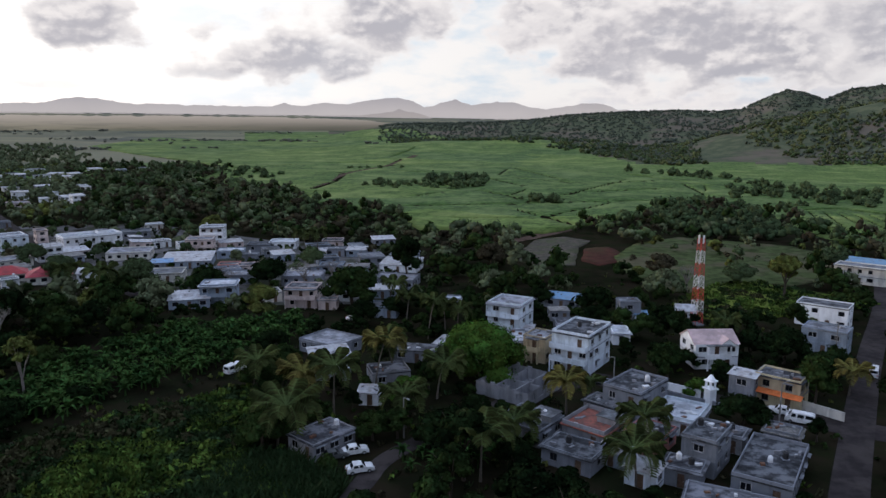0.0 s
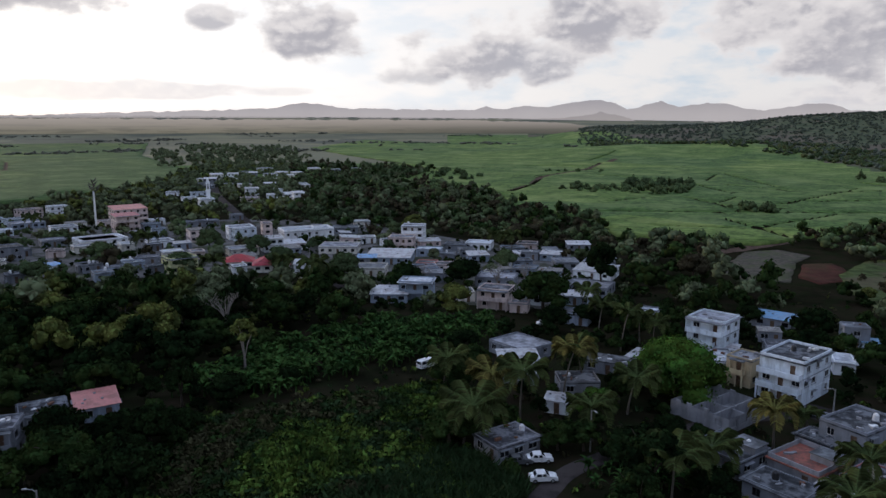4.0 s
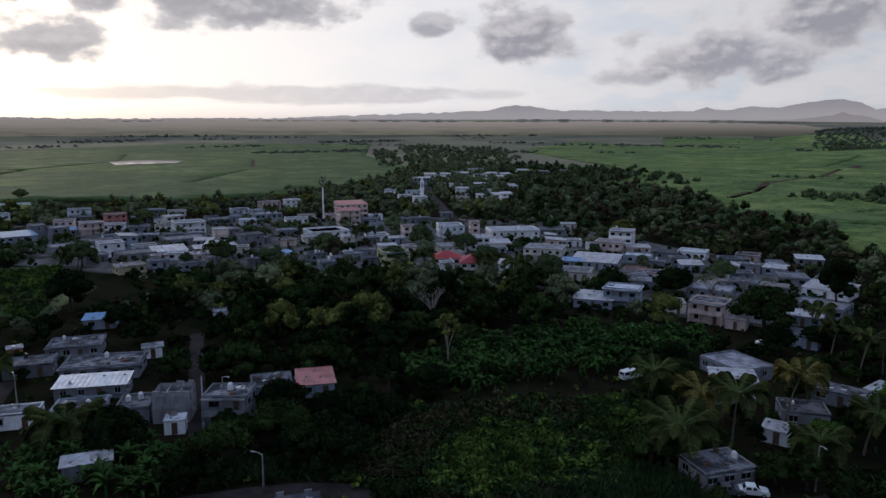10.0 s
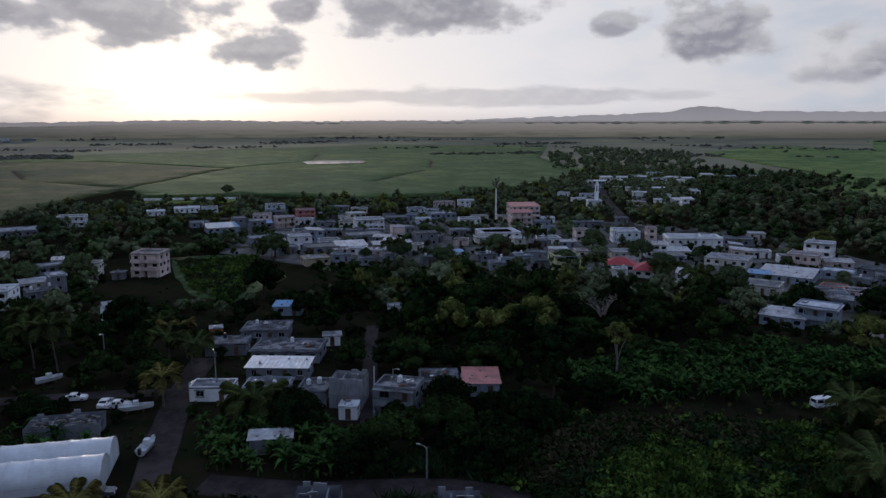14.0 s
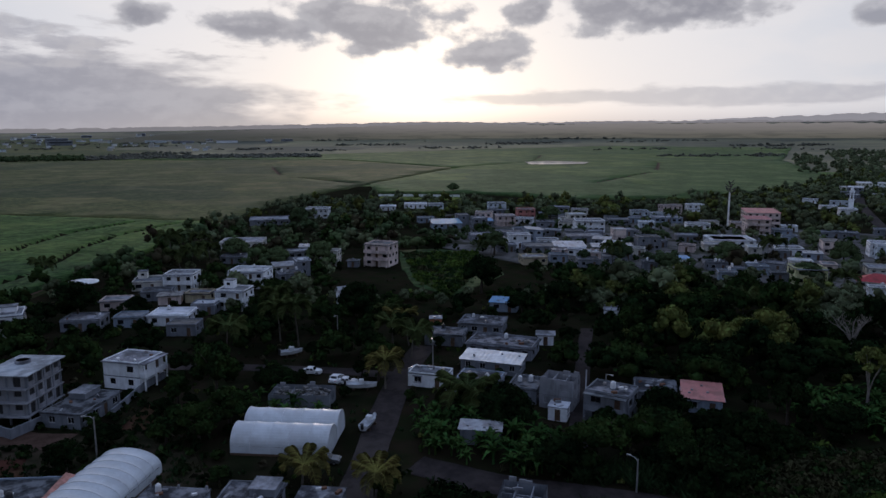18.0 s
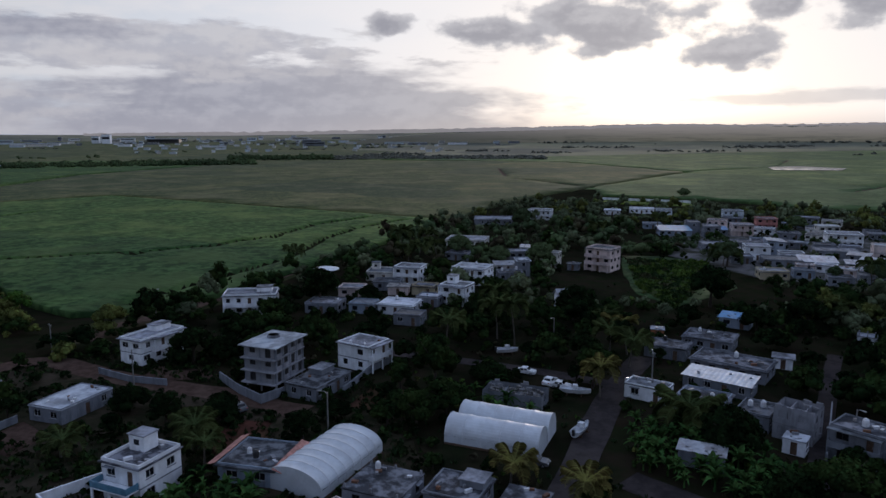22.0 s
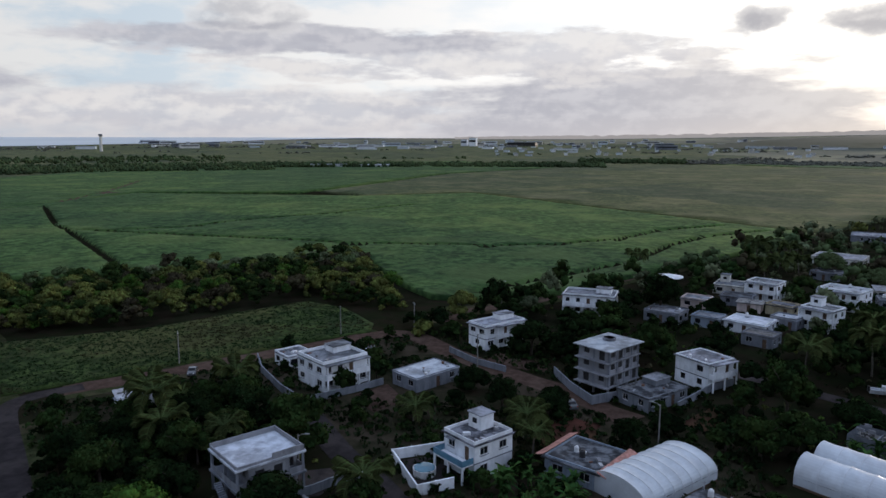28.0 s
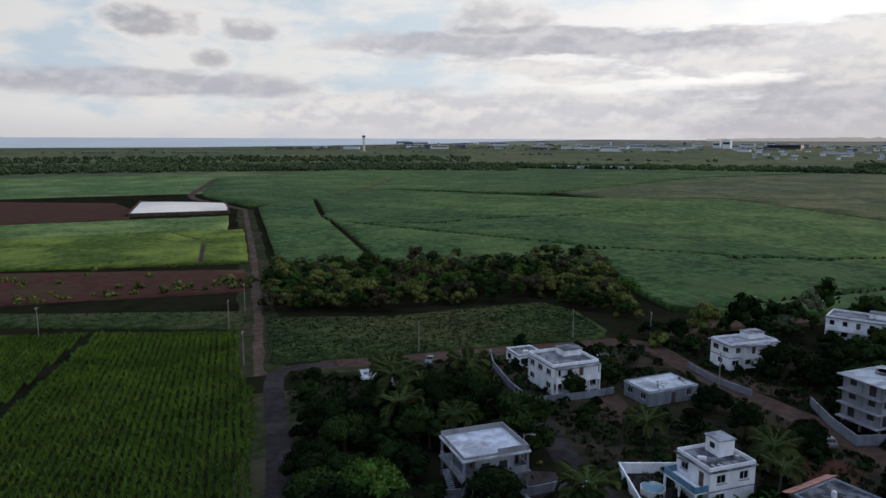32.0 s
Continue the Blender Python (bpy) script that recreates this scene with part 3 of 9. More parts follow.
for verge in (((-88, -118), (-91, -123), (-118, -161), (-189, -266), (-255, -368), (-287, -416)), ((-176, -62), (-189, -66), (-193, -58), (-214, -43), (-254, -25), (-337, 19), (-437, 66)),
              ((-40, -47), (-58, -71), (-74, -93), (-84, -108)), ((-101, -114), (-106, -110), (-132, -92), (-161, -74))):
    road("grass_verge", verge, 11.0, "verge", "rough grass verge beside the track", 0.015, 2.2)
    ROADS.pop()
road("far_track", ((-287, -416), (-300, -470), (-314, -541), (-390, -640), (-474, -755)), 6.0, "dirt", "red dirt track over the rise", 0.03, 1.0)
road("cane_track", ((-176, -62), (-189, -66), (-193, -58), (-214, -43), (-254, -25), (-337, 19), (-437, 66), (-533, 123)), 5.0, "dirt", "brown track along the cane edge", 0.033, 0.8)
road("shop_street", ((22, 140), (39, 130), (51, 124), (59, 118), (72, 111), (100, 95)), 7.0, "asphalt", "asphalt street before the shops")
road("side_street", ((45, 74), (53, 88), (64, 106), (90, 148), (123, 197), (150, 245)), 5.0, "asphalt", "asphalt street running to the hills", 0.036)
road("yard_lane", ((-16, 84), (-13, 92), (-11, 100), (-4, 109), (4, 118), (14, 128), (30, 135)), 3.3, "asphalt", "dim lane past the parked cars", 0.03, 0.3)
road("bottom_road", ((-95, 41), (-83, 50), (-76, 60), (-66, 70), (-56, 72), (-40, 78)), 6.0, "asphalt", "asphalt road in the dip", 0.033, 0.3)
road("field_path", ((-140, 560), (-118, 540), (-110, 600), (-115, 700), (-80, 860), (-70, 1000), (-60, 1100)), 9.0, "dirt", "red path winding up through the cane", 0.9, 1.5)
road("soil_path", ((20, 300), (38, 320), (58, 345), (70, 372)), 7.0, "dirt", "red path beside the cane", 0.05, 1.0)


def field(name, poly, mat, label, height=1.2, step=8.0, paths=(), path_mat="dirt", wild=0.35, kind="structure"):
    """A crop: its canopy stands above the ground, with a ragged rim and trodden paths."""
    rng = random.Random(name)
    poly = [tuple(p) for p in poly]
    if sum(x0 * y1 - x1 * y0 for (x0, y0), (x1, y1) in zip(poly, poly[1:] + poly[:1])) < 0:
        poly = poly[::-1]
    rim = [(x + rng.uniform(-wild, wild), y + rng.uniform(-wild, wild)) for x, y in resample(poly + poly[:1], step)[:-1]]
    pts = [Vector(p) for p in rim]
    edges = [(i, (i + 1) % len(rim)) for i in range(len(rim))]
    xs, ys = [p[0] for p in poly], [p[1] for p in poly]
    y = min(ys)
    while y < max(ys):
        x = min(xs)
        while x < max(xs):
            q = (x + rng.uniform(-.4, .4) * step, y + rng.uniform(-.4, .4) * step)
            if inside(*q, poly) and all(away(*q, l) > 1.4 * w for l, w in paths):
                pts.append(Vector(q))
            x += step
        y += step
    for l, w in paths:
        fine = resample(rounded(list(l), 1), max(2.0, step * 0.6))
        for i, (x, y) in enumerate(fine):
            a, b = fine[max(i - 1, 0)], fine[min(i + 1, len(fine) - 1)]
            d = Vector((b[0] - a[0], b[1] - a[1])).normalized()
            for k in (-1.0, -0.55, 0.55, 1.0):
                q = (x - d.y * w * k, y + d.x * w * k)
                if inside(*q, poly):
                    pts.append(Vector(q))
    v2, _, f2, *_ = delaunay_2d_cdt(pts, edges, [], 1, 0.05)
    low = set()
    verts = []
    for i, p in enumerate(v2):
        h = height * (1 + 0.18 * noise.noise((p.x * 0.11, p.y * 0.11, 0)) + 0.15 * noise.noise((p.x * 0.5, p.y * 0.5, 3)))
        if any(away(p.x, p.y, l) < 0.7 * w for l, w in paths):
            h = 0.08
            low.add(i)
        verts.append((p.x, p.y, terrain(p.x, p.y) + h))
    faces = [tuple(f) for f in f2]
    # path sides take its colour too; near-black ground there paints the cane's shade
    slots = [1 if len(low.intersection(f)) >= 2 else 0 for f in faces]
    k = len(verts)
    verts += [(x, y, terrain(x, y) - 0.1) for x, y in rim]
    top = {}
    for i, p in enumerate(v2):
        top[(round(p.x, 2), round(p.y, 2))] = i
    for i in range(len(rim)):
        j = (i + 1) % len(rim)
        a, b = top.get((round(rim[i][0], 2), round(rim[i][1], 2))), top.get((round(rim[j][0], 2), round(rim[j][1], 2)))
        if a is not None and b is not None:
            faces.append((k + i, k + j, b, a))
            slots.append(0)
    me = bpy.data.meshes.new(name)
    me.from_pydata(verts, [], faces)
    me.materials.append(MATS[mat]), me.materials.append(MATS[path_mat])
    me.polygons.foreach_set("material_index", slots)
    me.polygons.foreach_set("use_smooth", [True] * len(faces))
    return tagged(new(name, me), label, "field", kind=kind)


field("cane_field_west", [(-171, -223), (-193, -189), (-228, -160), (-268, -136), (-215, -94), (-200, -76), (-203, -60), (-220, -41), (-258, -21), (-340, 24), (-400, 52), (-432, 12),
                          (-587, -192), (-525, -270), (-478, -464), (-335, -441), (-295, -412)], "cane_dark", "tall dark green sugar cane crossed by tracks", 1.7, 6.0,
      paths=[([(-363, -433), (-287, -333), (-277, -314), (-197, -193)], 2.4), ([(-277, -300), (-280, -250), (-285, -200), (-288, -150), (-304, -88), (-318, -62), (-345, -39), (-386, -21), (-420, 8)], 2.6),
             ([(-214, -63), (-243, -46), (-280, -27), (-304, -20), (-334, -14), (-369, 1), (-405, 30)], 2.4), ([(-277, -290), (-307, -262), (-347, -252), (-394, -226), (-470, -200)], 2.2)], path_mat="ground")
field("cane_field_southwest", [(-405, 57), (-439, 72), (-535, 129), (-640, 215), (-884, 423), (-1224, 361), (-1372, -19), (-1142, -236), (-900, -330), (-560, -330), (-530, -270), (-592, -192), (-437, 14)],
      "cane_dull", "wide dull green sugar cane field", 1.4, 22.0, paths=[([(-650, 210), (-800, 170), (-1000, 200)], 3.0)], wild=2.0)
field("cane_field_far_south", [(-300, -430), (-490, -470), (-540, -340), (-900, -340), (-1142, -240), (-1400, -500), (-1000, -900), (-480, -760), (-330, -545)], "cane_dark", "far green sugar cane field", 1.3, 26.0,
      paths=[([(-363, -440), (-481, -502), (-627, -602)], 3.0)], wild=2.0)
field("cane_field_north", [(-437, 570), (-405, 385), (-440, 305), (-514, 264), (-550, 198), (-640, 217), (-880, 430), (-1224, 366), (-1400, 0), (-1630, 836), (-1632, 1278), (-1275, 1560), (-880, 1059), (-520, 700)], "cane_mid", "broad green sugar cane field behind the village", 1.4, 28.0,
      paths=[([(-560, 420), (-700, 620), (-900, 800)], 3.0), ([(-900, 440), (-1000, 620), (-1250, 800)], 3.0)], wild=2.5)
RIGHT = [(-761, 1468), (-843, 1990), (-433, 1755), (-198, 1500), (-69, 1290), (-97, 1060), (80, 887), (174, 726), (208, 590), (157, 442), (100, 390), (43, 326), (19, 333), (-17, 338), (-32, 392), (-84, 446), (-129, 560),
         (-220, 583), (-249, 811)]
field("cane_field_east", RIGHT, "cane_green", "bright green sugar cane field with hedges and paths", 1.3, 15.0,
      paths=[([(-110, 545), (-105, 620), (-112, 720), (-80, 860), (-75, 1010)], 4.0), ([(60, 350), (30, 430), (90, 520), (170, 560)], 2.2), ([(-30, 430), (60, 450), (150, 470)], 1.8),
             ([(-60, 760), (20, 700), (60, 560), (40, 500)], 2.0), ([(-240, 800), (-180, 900), (-90, 930)], 2.5), ([(60, 800), (40, 680), (110, 600), (190, 640)], 2.0), ([(-28, 491), (12, 553), (54, 458), (159, 650)], 1.8), ([(69, 810), (107, 588), (201, 651), (173, 462)], 1.8), ([(2, 374), (45, 375), (106, 460)], 1.8)], wild=1.5, path_mat="ground")
field("cane_strip_east", [(209, 592), (176, 728), (260, 700), (420, 560), (300, 400), (246, 402), (230, 427), (198, 418), (160, 352), (120, 395), (158, 441)], "cane_green", "green sugar cane field under the hills", 1.3, 14.0, wild=1.5)
field("young_cane", [(-120, -380), (-190, -345), (-222, -322), (-165, -234), (-92, -290), (-40, -330)], "cane_bright", "bright yellow-green young cane", 0.8, 7.0, paths=[([(-150, -245), (-185, -300), (-190, -340)], 1.2)])
field("cane_square", [(-110, -378), (-216, -328), (-254, -385), (-134, -438), (-70, -450)], "cane_green", "green cane square beside the pond", 1.0, 9.0)
field("ploughed_field", [(-134, -446), (-206, -418), (-235, -470), (-250, -530), (-188, -616), (-90, -560)], "red_soil", "bare red ploughed soil", 0.15, 14.0)
field("red_strip", [(-40, -320), (-92, -284), (-156, -224), (-134, -190), (-74, -228), (-20, -270)], "red_soil", "strip of bare red soil", 0.12, 7.0)
field("village_green", [(-280, 110), (-276, 126), (-258, 137), (-215, 125), (-193, 94), (-212, 89), (-244, 97)], "village_meadow", "weedy green clearing below the village", 0.12, 4.0)
field("weedy_plot", [(-118, -157), (-142, -132), (-170, -118), (-184, -110), (-180, -95), (-168, -80), (-160, -77), (-152, -83), (-133, -96), (-102, -117), (-94, -122)], "meadow", "weedy green plot between road and hedge", 0.25, 4.0)
field("rough_plot", [(-30, -235), (-66, -200), (-106, -152), (-118, -167), (-71, -216), (-40, -250)], "meadow", "rough grass strip beside the track", 0.3, 5.0)
field("grassy_slope", [(62, 196), (82, 221), (99, 226), (108, 214), (117, 205), (122, 198), (108, 190), (97, 191), (90, 185), (73, 178), (65, 182)], "cane_bright", "overgrown yellow-green grass behind the mast", 0.35, 3.0)
field("village_green", [(-272, 109), (-262, 138), (-228, 122), (-191, 92), (-220, 93)], "meadow", "grassy clearing between houses", 0.25, 5.0)
field("sports_ground", [(-535, 192), (-507, 254), (-466, 236), (-496, 178)], "cane_bright", "mown green playing field", 0.1, 12.0)
field("bare_soil", [(48, 261), (54, 288), (65, 293), (67, 280), (61, 259), (53, 252)], "red_soil", "bare red earth among scrub", 0.12, 5.0)
field("fallow_plot", [(22, 264), (36, 309), (50, 318), (60, 306), (52, 290), (46, 262), (44, 252), (30, 252)], "fallow", "fallow plot of dry purplish-brown stalks", 0.3, 4.0)
field("rough_hillside", [(59, 242), (62, 269), (77, 299), (102, 318), (123, 306), (142, 295), (148, 270), (132, 234), (107, 220), (92, 227), (74, 208), (62, 220)], "hillside", "rough green hillside with scrub above the mast", 0.3, 4.0)
field("cane_plot_east", [(163, 346), (201, 414), (229, 423), (242, 397), (185, 301), (169, 311)], "cane_green", "green sugar cane plot in clear rows under the spur", 1.2, 6.0,
      paths=[([(168 + 9 * i, 335 - 3 * i), (201 + 6 * i, 418 - 5 * i)], 0.8) for i in range(7)], path_mat="ground")
field("paved_yard", [(-102, -34), (-97, -40), (-90, -33), (-95, -29)], "asphalt", "dark paved yard behind a white wall", 0.05, 4.0)
field("red_plot", [(-111.5, -22.9), (-124, -20), (-122, -13), (-112.6, -12.9), (-108.7, -18.3)], "red_soil", "bare red-brown earth beside the building site", 0.05, 3.0)
field("dusty_plot", [(-147, -43), (-156, -41), (-151, -29), (-146, -28)], "dirt", "bare dusty plot beside the road", 0.05, 3.0)
field("dry_plot", [(-119.5, -60), (-127, -56), (-119.6, -48.9), (-112.7, -52.4)], "dirt", "dry trodden plot between houses", 0.05, 3.0)
field("site_yard", [(-75.7, -56.4), (-83.5, -61), (-91, -48.5), (-88, -44.5), (-83, -46)], "asphalt", "grey gravel yard round the unfinished house", 0.05, 3.0)
field("scrub_plots", [(-160, -72), (-132, -89), (-102, -109), (-92, -112), (-80, -94), (-82, -90), (-91, -86), (-99, -85), (-106, -72), (-84, -32), (-64, -14), (-100, 12), (-126, 10), (-132, -20), (-150, -44)], "scrub", "dry trodden ground with weeds between the new houses", 0.005, 4.0)
field("village_yards", [(-279, 129), (-394, 183), (-321, 276), (-220, 343), (-156, 356), (-81, 306), (-36, 297), (-12, 226), (-23, 195), (-50, 193), (-94, 216), (-138, 216), (-190, 181), (-232, 141)], "yard_grey", "trodden yards and concrete between village houses", 0.008, 9.0)
field("weed_track", [(-72, 104), (-69, 107), (-62, 109), (-58, 106), (-61, 101), (-69, 98)], "fallow", "bare trodden strip between the plants", 0.04, 3.0)
field("red_yard", [(-128, 0), (-138, 5), (-134, 13), (-124, 7)], "red_soil", "bare red yard", 0.06, 3.0)


def pool(name, poly, z, mat, label):
    g = Geo().face(*[(x, y, z) for x, y in poly])
    tagged(new(name, g.mesh(name, mat)), label, "water", kind="structure")


pool("water_pond", [(-213, -434), (-267, -405), (-302, -464), (-264, -519)], 1.4, "pond_water", "pale irrigation pond")
pool("water_basin", [(-905, 560), (-880, 640), (-935, 690), (-1010, 660), (-985, 600)], 2.2, "pond_water", "long pale pond in the cane")
tagged(new("pond_bank", Geo().tube([(-213, -434, 0.5), (-267, -405, 0.5), (-302, -464, 0.5), (-264, -519, 0.5), (-213, -434, 0.5)], [1.6] * 5, 6).mesh("pond_bank", "dirt")), "earth bank round the pond", "bank", kind="structure")


def ridge(name, profile, r, mat, label, foot=20):
    """A hazy skyline far behind the land."""
    g, prev = Geo(), None
    a0, a1 = profile[0][0], profile[-1][0]
    n = int((a1 - a0) / 0.15)
    for i in range(n + 1):
        a = a0 + (a1 - a0) * i / n
        h = between(profile, a) - 0.16 * abs(noise.noise((a * .9, 0, 0))) + 0.05 - 0.07 * abs(noise.noise((a * 2.7, 1, 0))) + 0.02 * noise.noise((a * 8, 1, 0))
        d = heading(a, 0)
        top = (d.x * r, d.y * r, 50 + r * math.tan(radians(h)))
        bottom, back = (d.x * r * 0.99, d.y * r * 0.99, foot), (d.x * r * 1.02, d.y * r * 1.02, foot)
        if prev:
            g.face(prev[1], bottom, top, prev[0]), g.face(prev[0], top, back, prev[2])
        prev = (top, bottom, back)
    tagged(new(name, g.mesh(name, mat)), label, "hills", kind="structure")


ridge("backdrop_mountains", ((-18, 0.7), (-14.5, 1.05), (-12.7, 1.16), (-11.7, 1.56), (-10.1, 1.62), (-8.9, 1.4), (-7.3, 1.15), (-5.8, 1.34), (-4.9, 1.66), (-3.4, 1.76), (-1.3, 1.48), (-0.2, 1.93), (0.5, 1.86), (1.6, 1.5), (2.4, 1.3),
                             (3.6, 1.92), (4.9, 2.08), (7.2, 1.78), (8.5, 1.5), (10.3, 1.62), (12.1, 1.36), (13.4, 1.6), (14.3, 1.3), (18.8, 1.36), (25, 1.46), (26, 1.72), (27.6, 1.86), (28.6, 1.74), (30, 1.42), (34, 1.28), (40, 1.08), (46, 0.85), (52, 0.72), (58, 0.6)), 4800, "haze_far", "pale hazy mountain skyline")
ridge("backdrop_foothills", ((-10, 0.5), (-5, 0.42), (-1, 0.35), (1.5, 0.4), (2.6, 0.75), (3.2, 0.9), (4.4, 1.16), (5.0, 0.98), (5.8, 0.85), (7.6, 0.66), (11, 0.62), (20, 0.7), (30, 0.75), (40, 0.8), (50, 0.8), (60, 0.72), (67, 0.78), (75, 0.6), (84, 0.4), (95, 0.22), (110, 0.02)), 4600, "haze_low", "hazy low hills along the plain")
# upright sheet added to stand in for the plain seen through haze
ridge("backdrop_plain", ((1, -1.6), (3, -0.3), (7, 0.3), (14, 0.52), (22, 0.58), (30, 0.56), (40, 0.62), (50, 0.62), (58, 0.55), (66, 0.6), (72, 0.42), (78, 0.22), (84, 0.0), (90, -0.5), (95, -1.6)), 2750, "haze_plain", "glowing backdrop painted as hazy farmland far beyond the village", -12)
g = Geo()
SHORE = ((112, 4800), (118, 4600), (124, 4200), (130, 3600), (140, 3150), (150, 2900), (190, 2800))
for i in range(44):
    a, b = 112 + 1.7 * i, 113.7 + 1.7 * i
    for k in range(6):
        q = []
        for az, f in ((a, k), (b, k), (b, k + 1), (a, k + 1)):
            r = between(SHORE, az) + (4930 - between(SHORE, az)) * f / 6
            h = heading(az, 0)
            q.append((h.x * r, h.y * r, min(48.9, terrain(h.x * r, h.y * r) + 0.6 + 5.2 * (r - 2800) / 2100)))
        g.face(*q)
tagged(new("water_sea", g.mesh("water_sea", "sea_water")), "pale blue-grey sea along the horizon", "water", kind="structure")


# ---------------------------------------------------------------- houses
HOUSES = []                       # x, y, half diagonal, height
SHARED = {}


def shared(key, make):
    if key not in SHARED:
        SHARED[key] = make()
    return SHARED[key]


def window_frame(w, h, mat):
    def make():
        g, t = Geo(), 0.07
        g.box(-w / 2, -0.05, 0, -w / 2 + t, 0.02, h).box(w / 2 - t, -0.05, 0, w / 2, 0.02, h)
        g.box(-w / 2 + t, -0.05, 0, w / 2 - t, 0.02, t).box(-w / 2 + t, -0.05, h - t, w / 2 - t, 0.02, h)
        g.box(-0.03, -0.045, t, 0.03, 0.015, h - t)
        return g.mesh("window_frame", mat)
    return shared(("frame", w, h, mat), make)


def far_window(w, h, mat):
    """Frame and glass of a far window in one mesh."""
    def make():
        g, t = Geo(), 0.09
        g.box(-w / 2, -0.05, 0, -w / 2 + t, 0.02, h).box(w / 2 - t, -0.05, 0, w / 2, 0.02, h).box(-w / 2 + t, -0.05, h - t, w / 2 - t, 0.02, h)
        g.box(-w / 2 + t, -0.012, 0, w / 2 - t, 0.006, h - t, slot=1)
        return g.mesh("window", mat, "glass")
    return shared(("far", w, h, mat), make)


def pane_mesh(w, h):
    return shared(("pane", w, h), lambda: Geo().box(-w / 2 + 0.05, -0.012, 0.05, w / 2 - 0.05, 0.006, h - 0.05).mesh("pane", "glass"))


def sill_mesh(w):
    return shared(("sill", w), lambda: Geo().box(-w / 2 - 0.12, -0.14, -0.09, w / 2 + 0.12, 0.06, -0.01).mesh("sill", "cement"))


def shade_mesh(w):
    return shared(("shade", w), lambda: Geo().box(-w / 2 - 0.2, -0.55, 0.0, w / 2 + 0.2, 0.0, 0.1).mesh("sunshade", "cement"))


def door_mesh():
    def make():
        g = Geo().box(-0.47, -0.05, 0, 0.47, 0.02, 2.08)
        g.box(-0.36, -0.07, 0.2, 0.36, -0.05, 0.95).box(-0.36, -0.07, 1.1, 0.36, -0.05, 1.9)
        return g.mesh("door", "door_wood")
    return shared("door", make)


def handle_mesh():
    return shared("handle", lambda: Geo().box(0.34, -0.12, 0.98, 0.40, -0.05, 1.1).mesh("handle", "steel"))


def wall_side(g, length, z0, z1, holes, place, depth=0.16):
    """One side of a wall from z0 to z1 with recessed openings (centre, width, sill, head); place() maps (along, out, z)."""
    xs = -length / 2
    for c, w, s, h in sorted(holes):
        a, b = c - w / 2, c + w / 2
        g.face(place(xs, 0, z0), place(a, 0, z0), place(a, 0, z1), place(xs, 0, z1))
        if s > 0.01:
            g.face(place(a, 0, z0), place(b, 0, z0), place(b, 0, z0 + s), place(a, 0, z0 + s))
        g.face(place(a, 0, z0 + h), place(b, 0, z0 + h), place(b, 0, z1), place(a, 0, z1))
        g.face(place(a, 0, z0 + s), place(a, depth, z0 + s), place(a, depth, z0 + h), place(a, 0, z0 + h))
        g.face(place(b, depth, z0 + s), place(b, 0, z0 + s), place(b, 0, z0 + h), place(b, depth, z0 + h))
        g.face(place(a, 0, z0 + s), place(b, 0, z0 + s), place(b, depth, z0 + s), place(a, depth, z0 + s))
        g.face(place(a, depth, z0 + h), place(b, depth, z0 + h), place(b, 0, z0 + h), place(a, 0, z0 + h))
        xs = b
    g.face(place(xs, 0, z0), place(length / 2, 0, z0), place(length / 2, 0, z1), place(xs, 0, z1))


SHEETS = {"tin": "sheet_tin", "bluetin": "sheet_blue", "redtin": "sheet_red", "whitetin": "sheet_white"}
WALL_WORDS = {"white": "white-painted", "cream": "cream", "cement": "grey cement-rendered", "raw": "bare grey block", "pink": "faded pink", "redpink": "dull red-pink",
              "bluegrey": "blue-grey", "bluewhite": "pale blue", "ochre": "ochre", "yellow": "pale yellow", "orange": "burnt orange"}
ROOF_WORDS = {"grime": "black-stained flat roof", "grey": "weathered grey flat roof", "pale": "pale flat roof", "rubble": "rubble-strewn flat roof", "raw": "bare concrete top", "red": "red-tinted flat roof",
              "tin": "rusty tin roof", "bluetin": "blue sheet roof", "redtin": "faded red sheet roof", "whitetin": "white sheet roof", "gable": "small gabled roof", "gable2": "twin gabled roof", "redhip": "red hipped roof"}
STOREYS = {1: "single-storey", 2: "two-storey", 3: "three-storey"}


def corrugated(w, d, z0, z1, mat):
    """A ribbed sheet sloping down to the front."""
    n = max(8, int(w / 0.45))
    g = Geo()
    top = [(-w / 2 + w * i / n, 0.05 * (i % 2)) for i in range(n + 1)]
    for (xa, ha), (xb, hb) in zip(top, top[1:]):
        g.face((xa, -d / 2, z0 + ha), (xb, -d / 2, z0 + hb), (xb, d / 2, z1 + hb), (xa, d / 2, z1 + ha))
        g.face((xa, -d / 2, z0 + ha - 0.05), (xa, d / 2, z1 + ha - 0.05), (xb, d / 2, z1 + hb - 0.05), (xb, -d / 2, z0 + hb - 0.05))
        g.face((xa, -d / 2, z0 + ha - 0.05), (xb, -d / 2, z0 + hb - 0.05), (xb, -d / 2, z0 + hb), (xa, -d / 2, z0 + ha))
    return g.mesh("roof", mat)


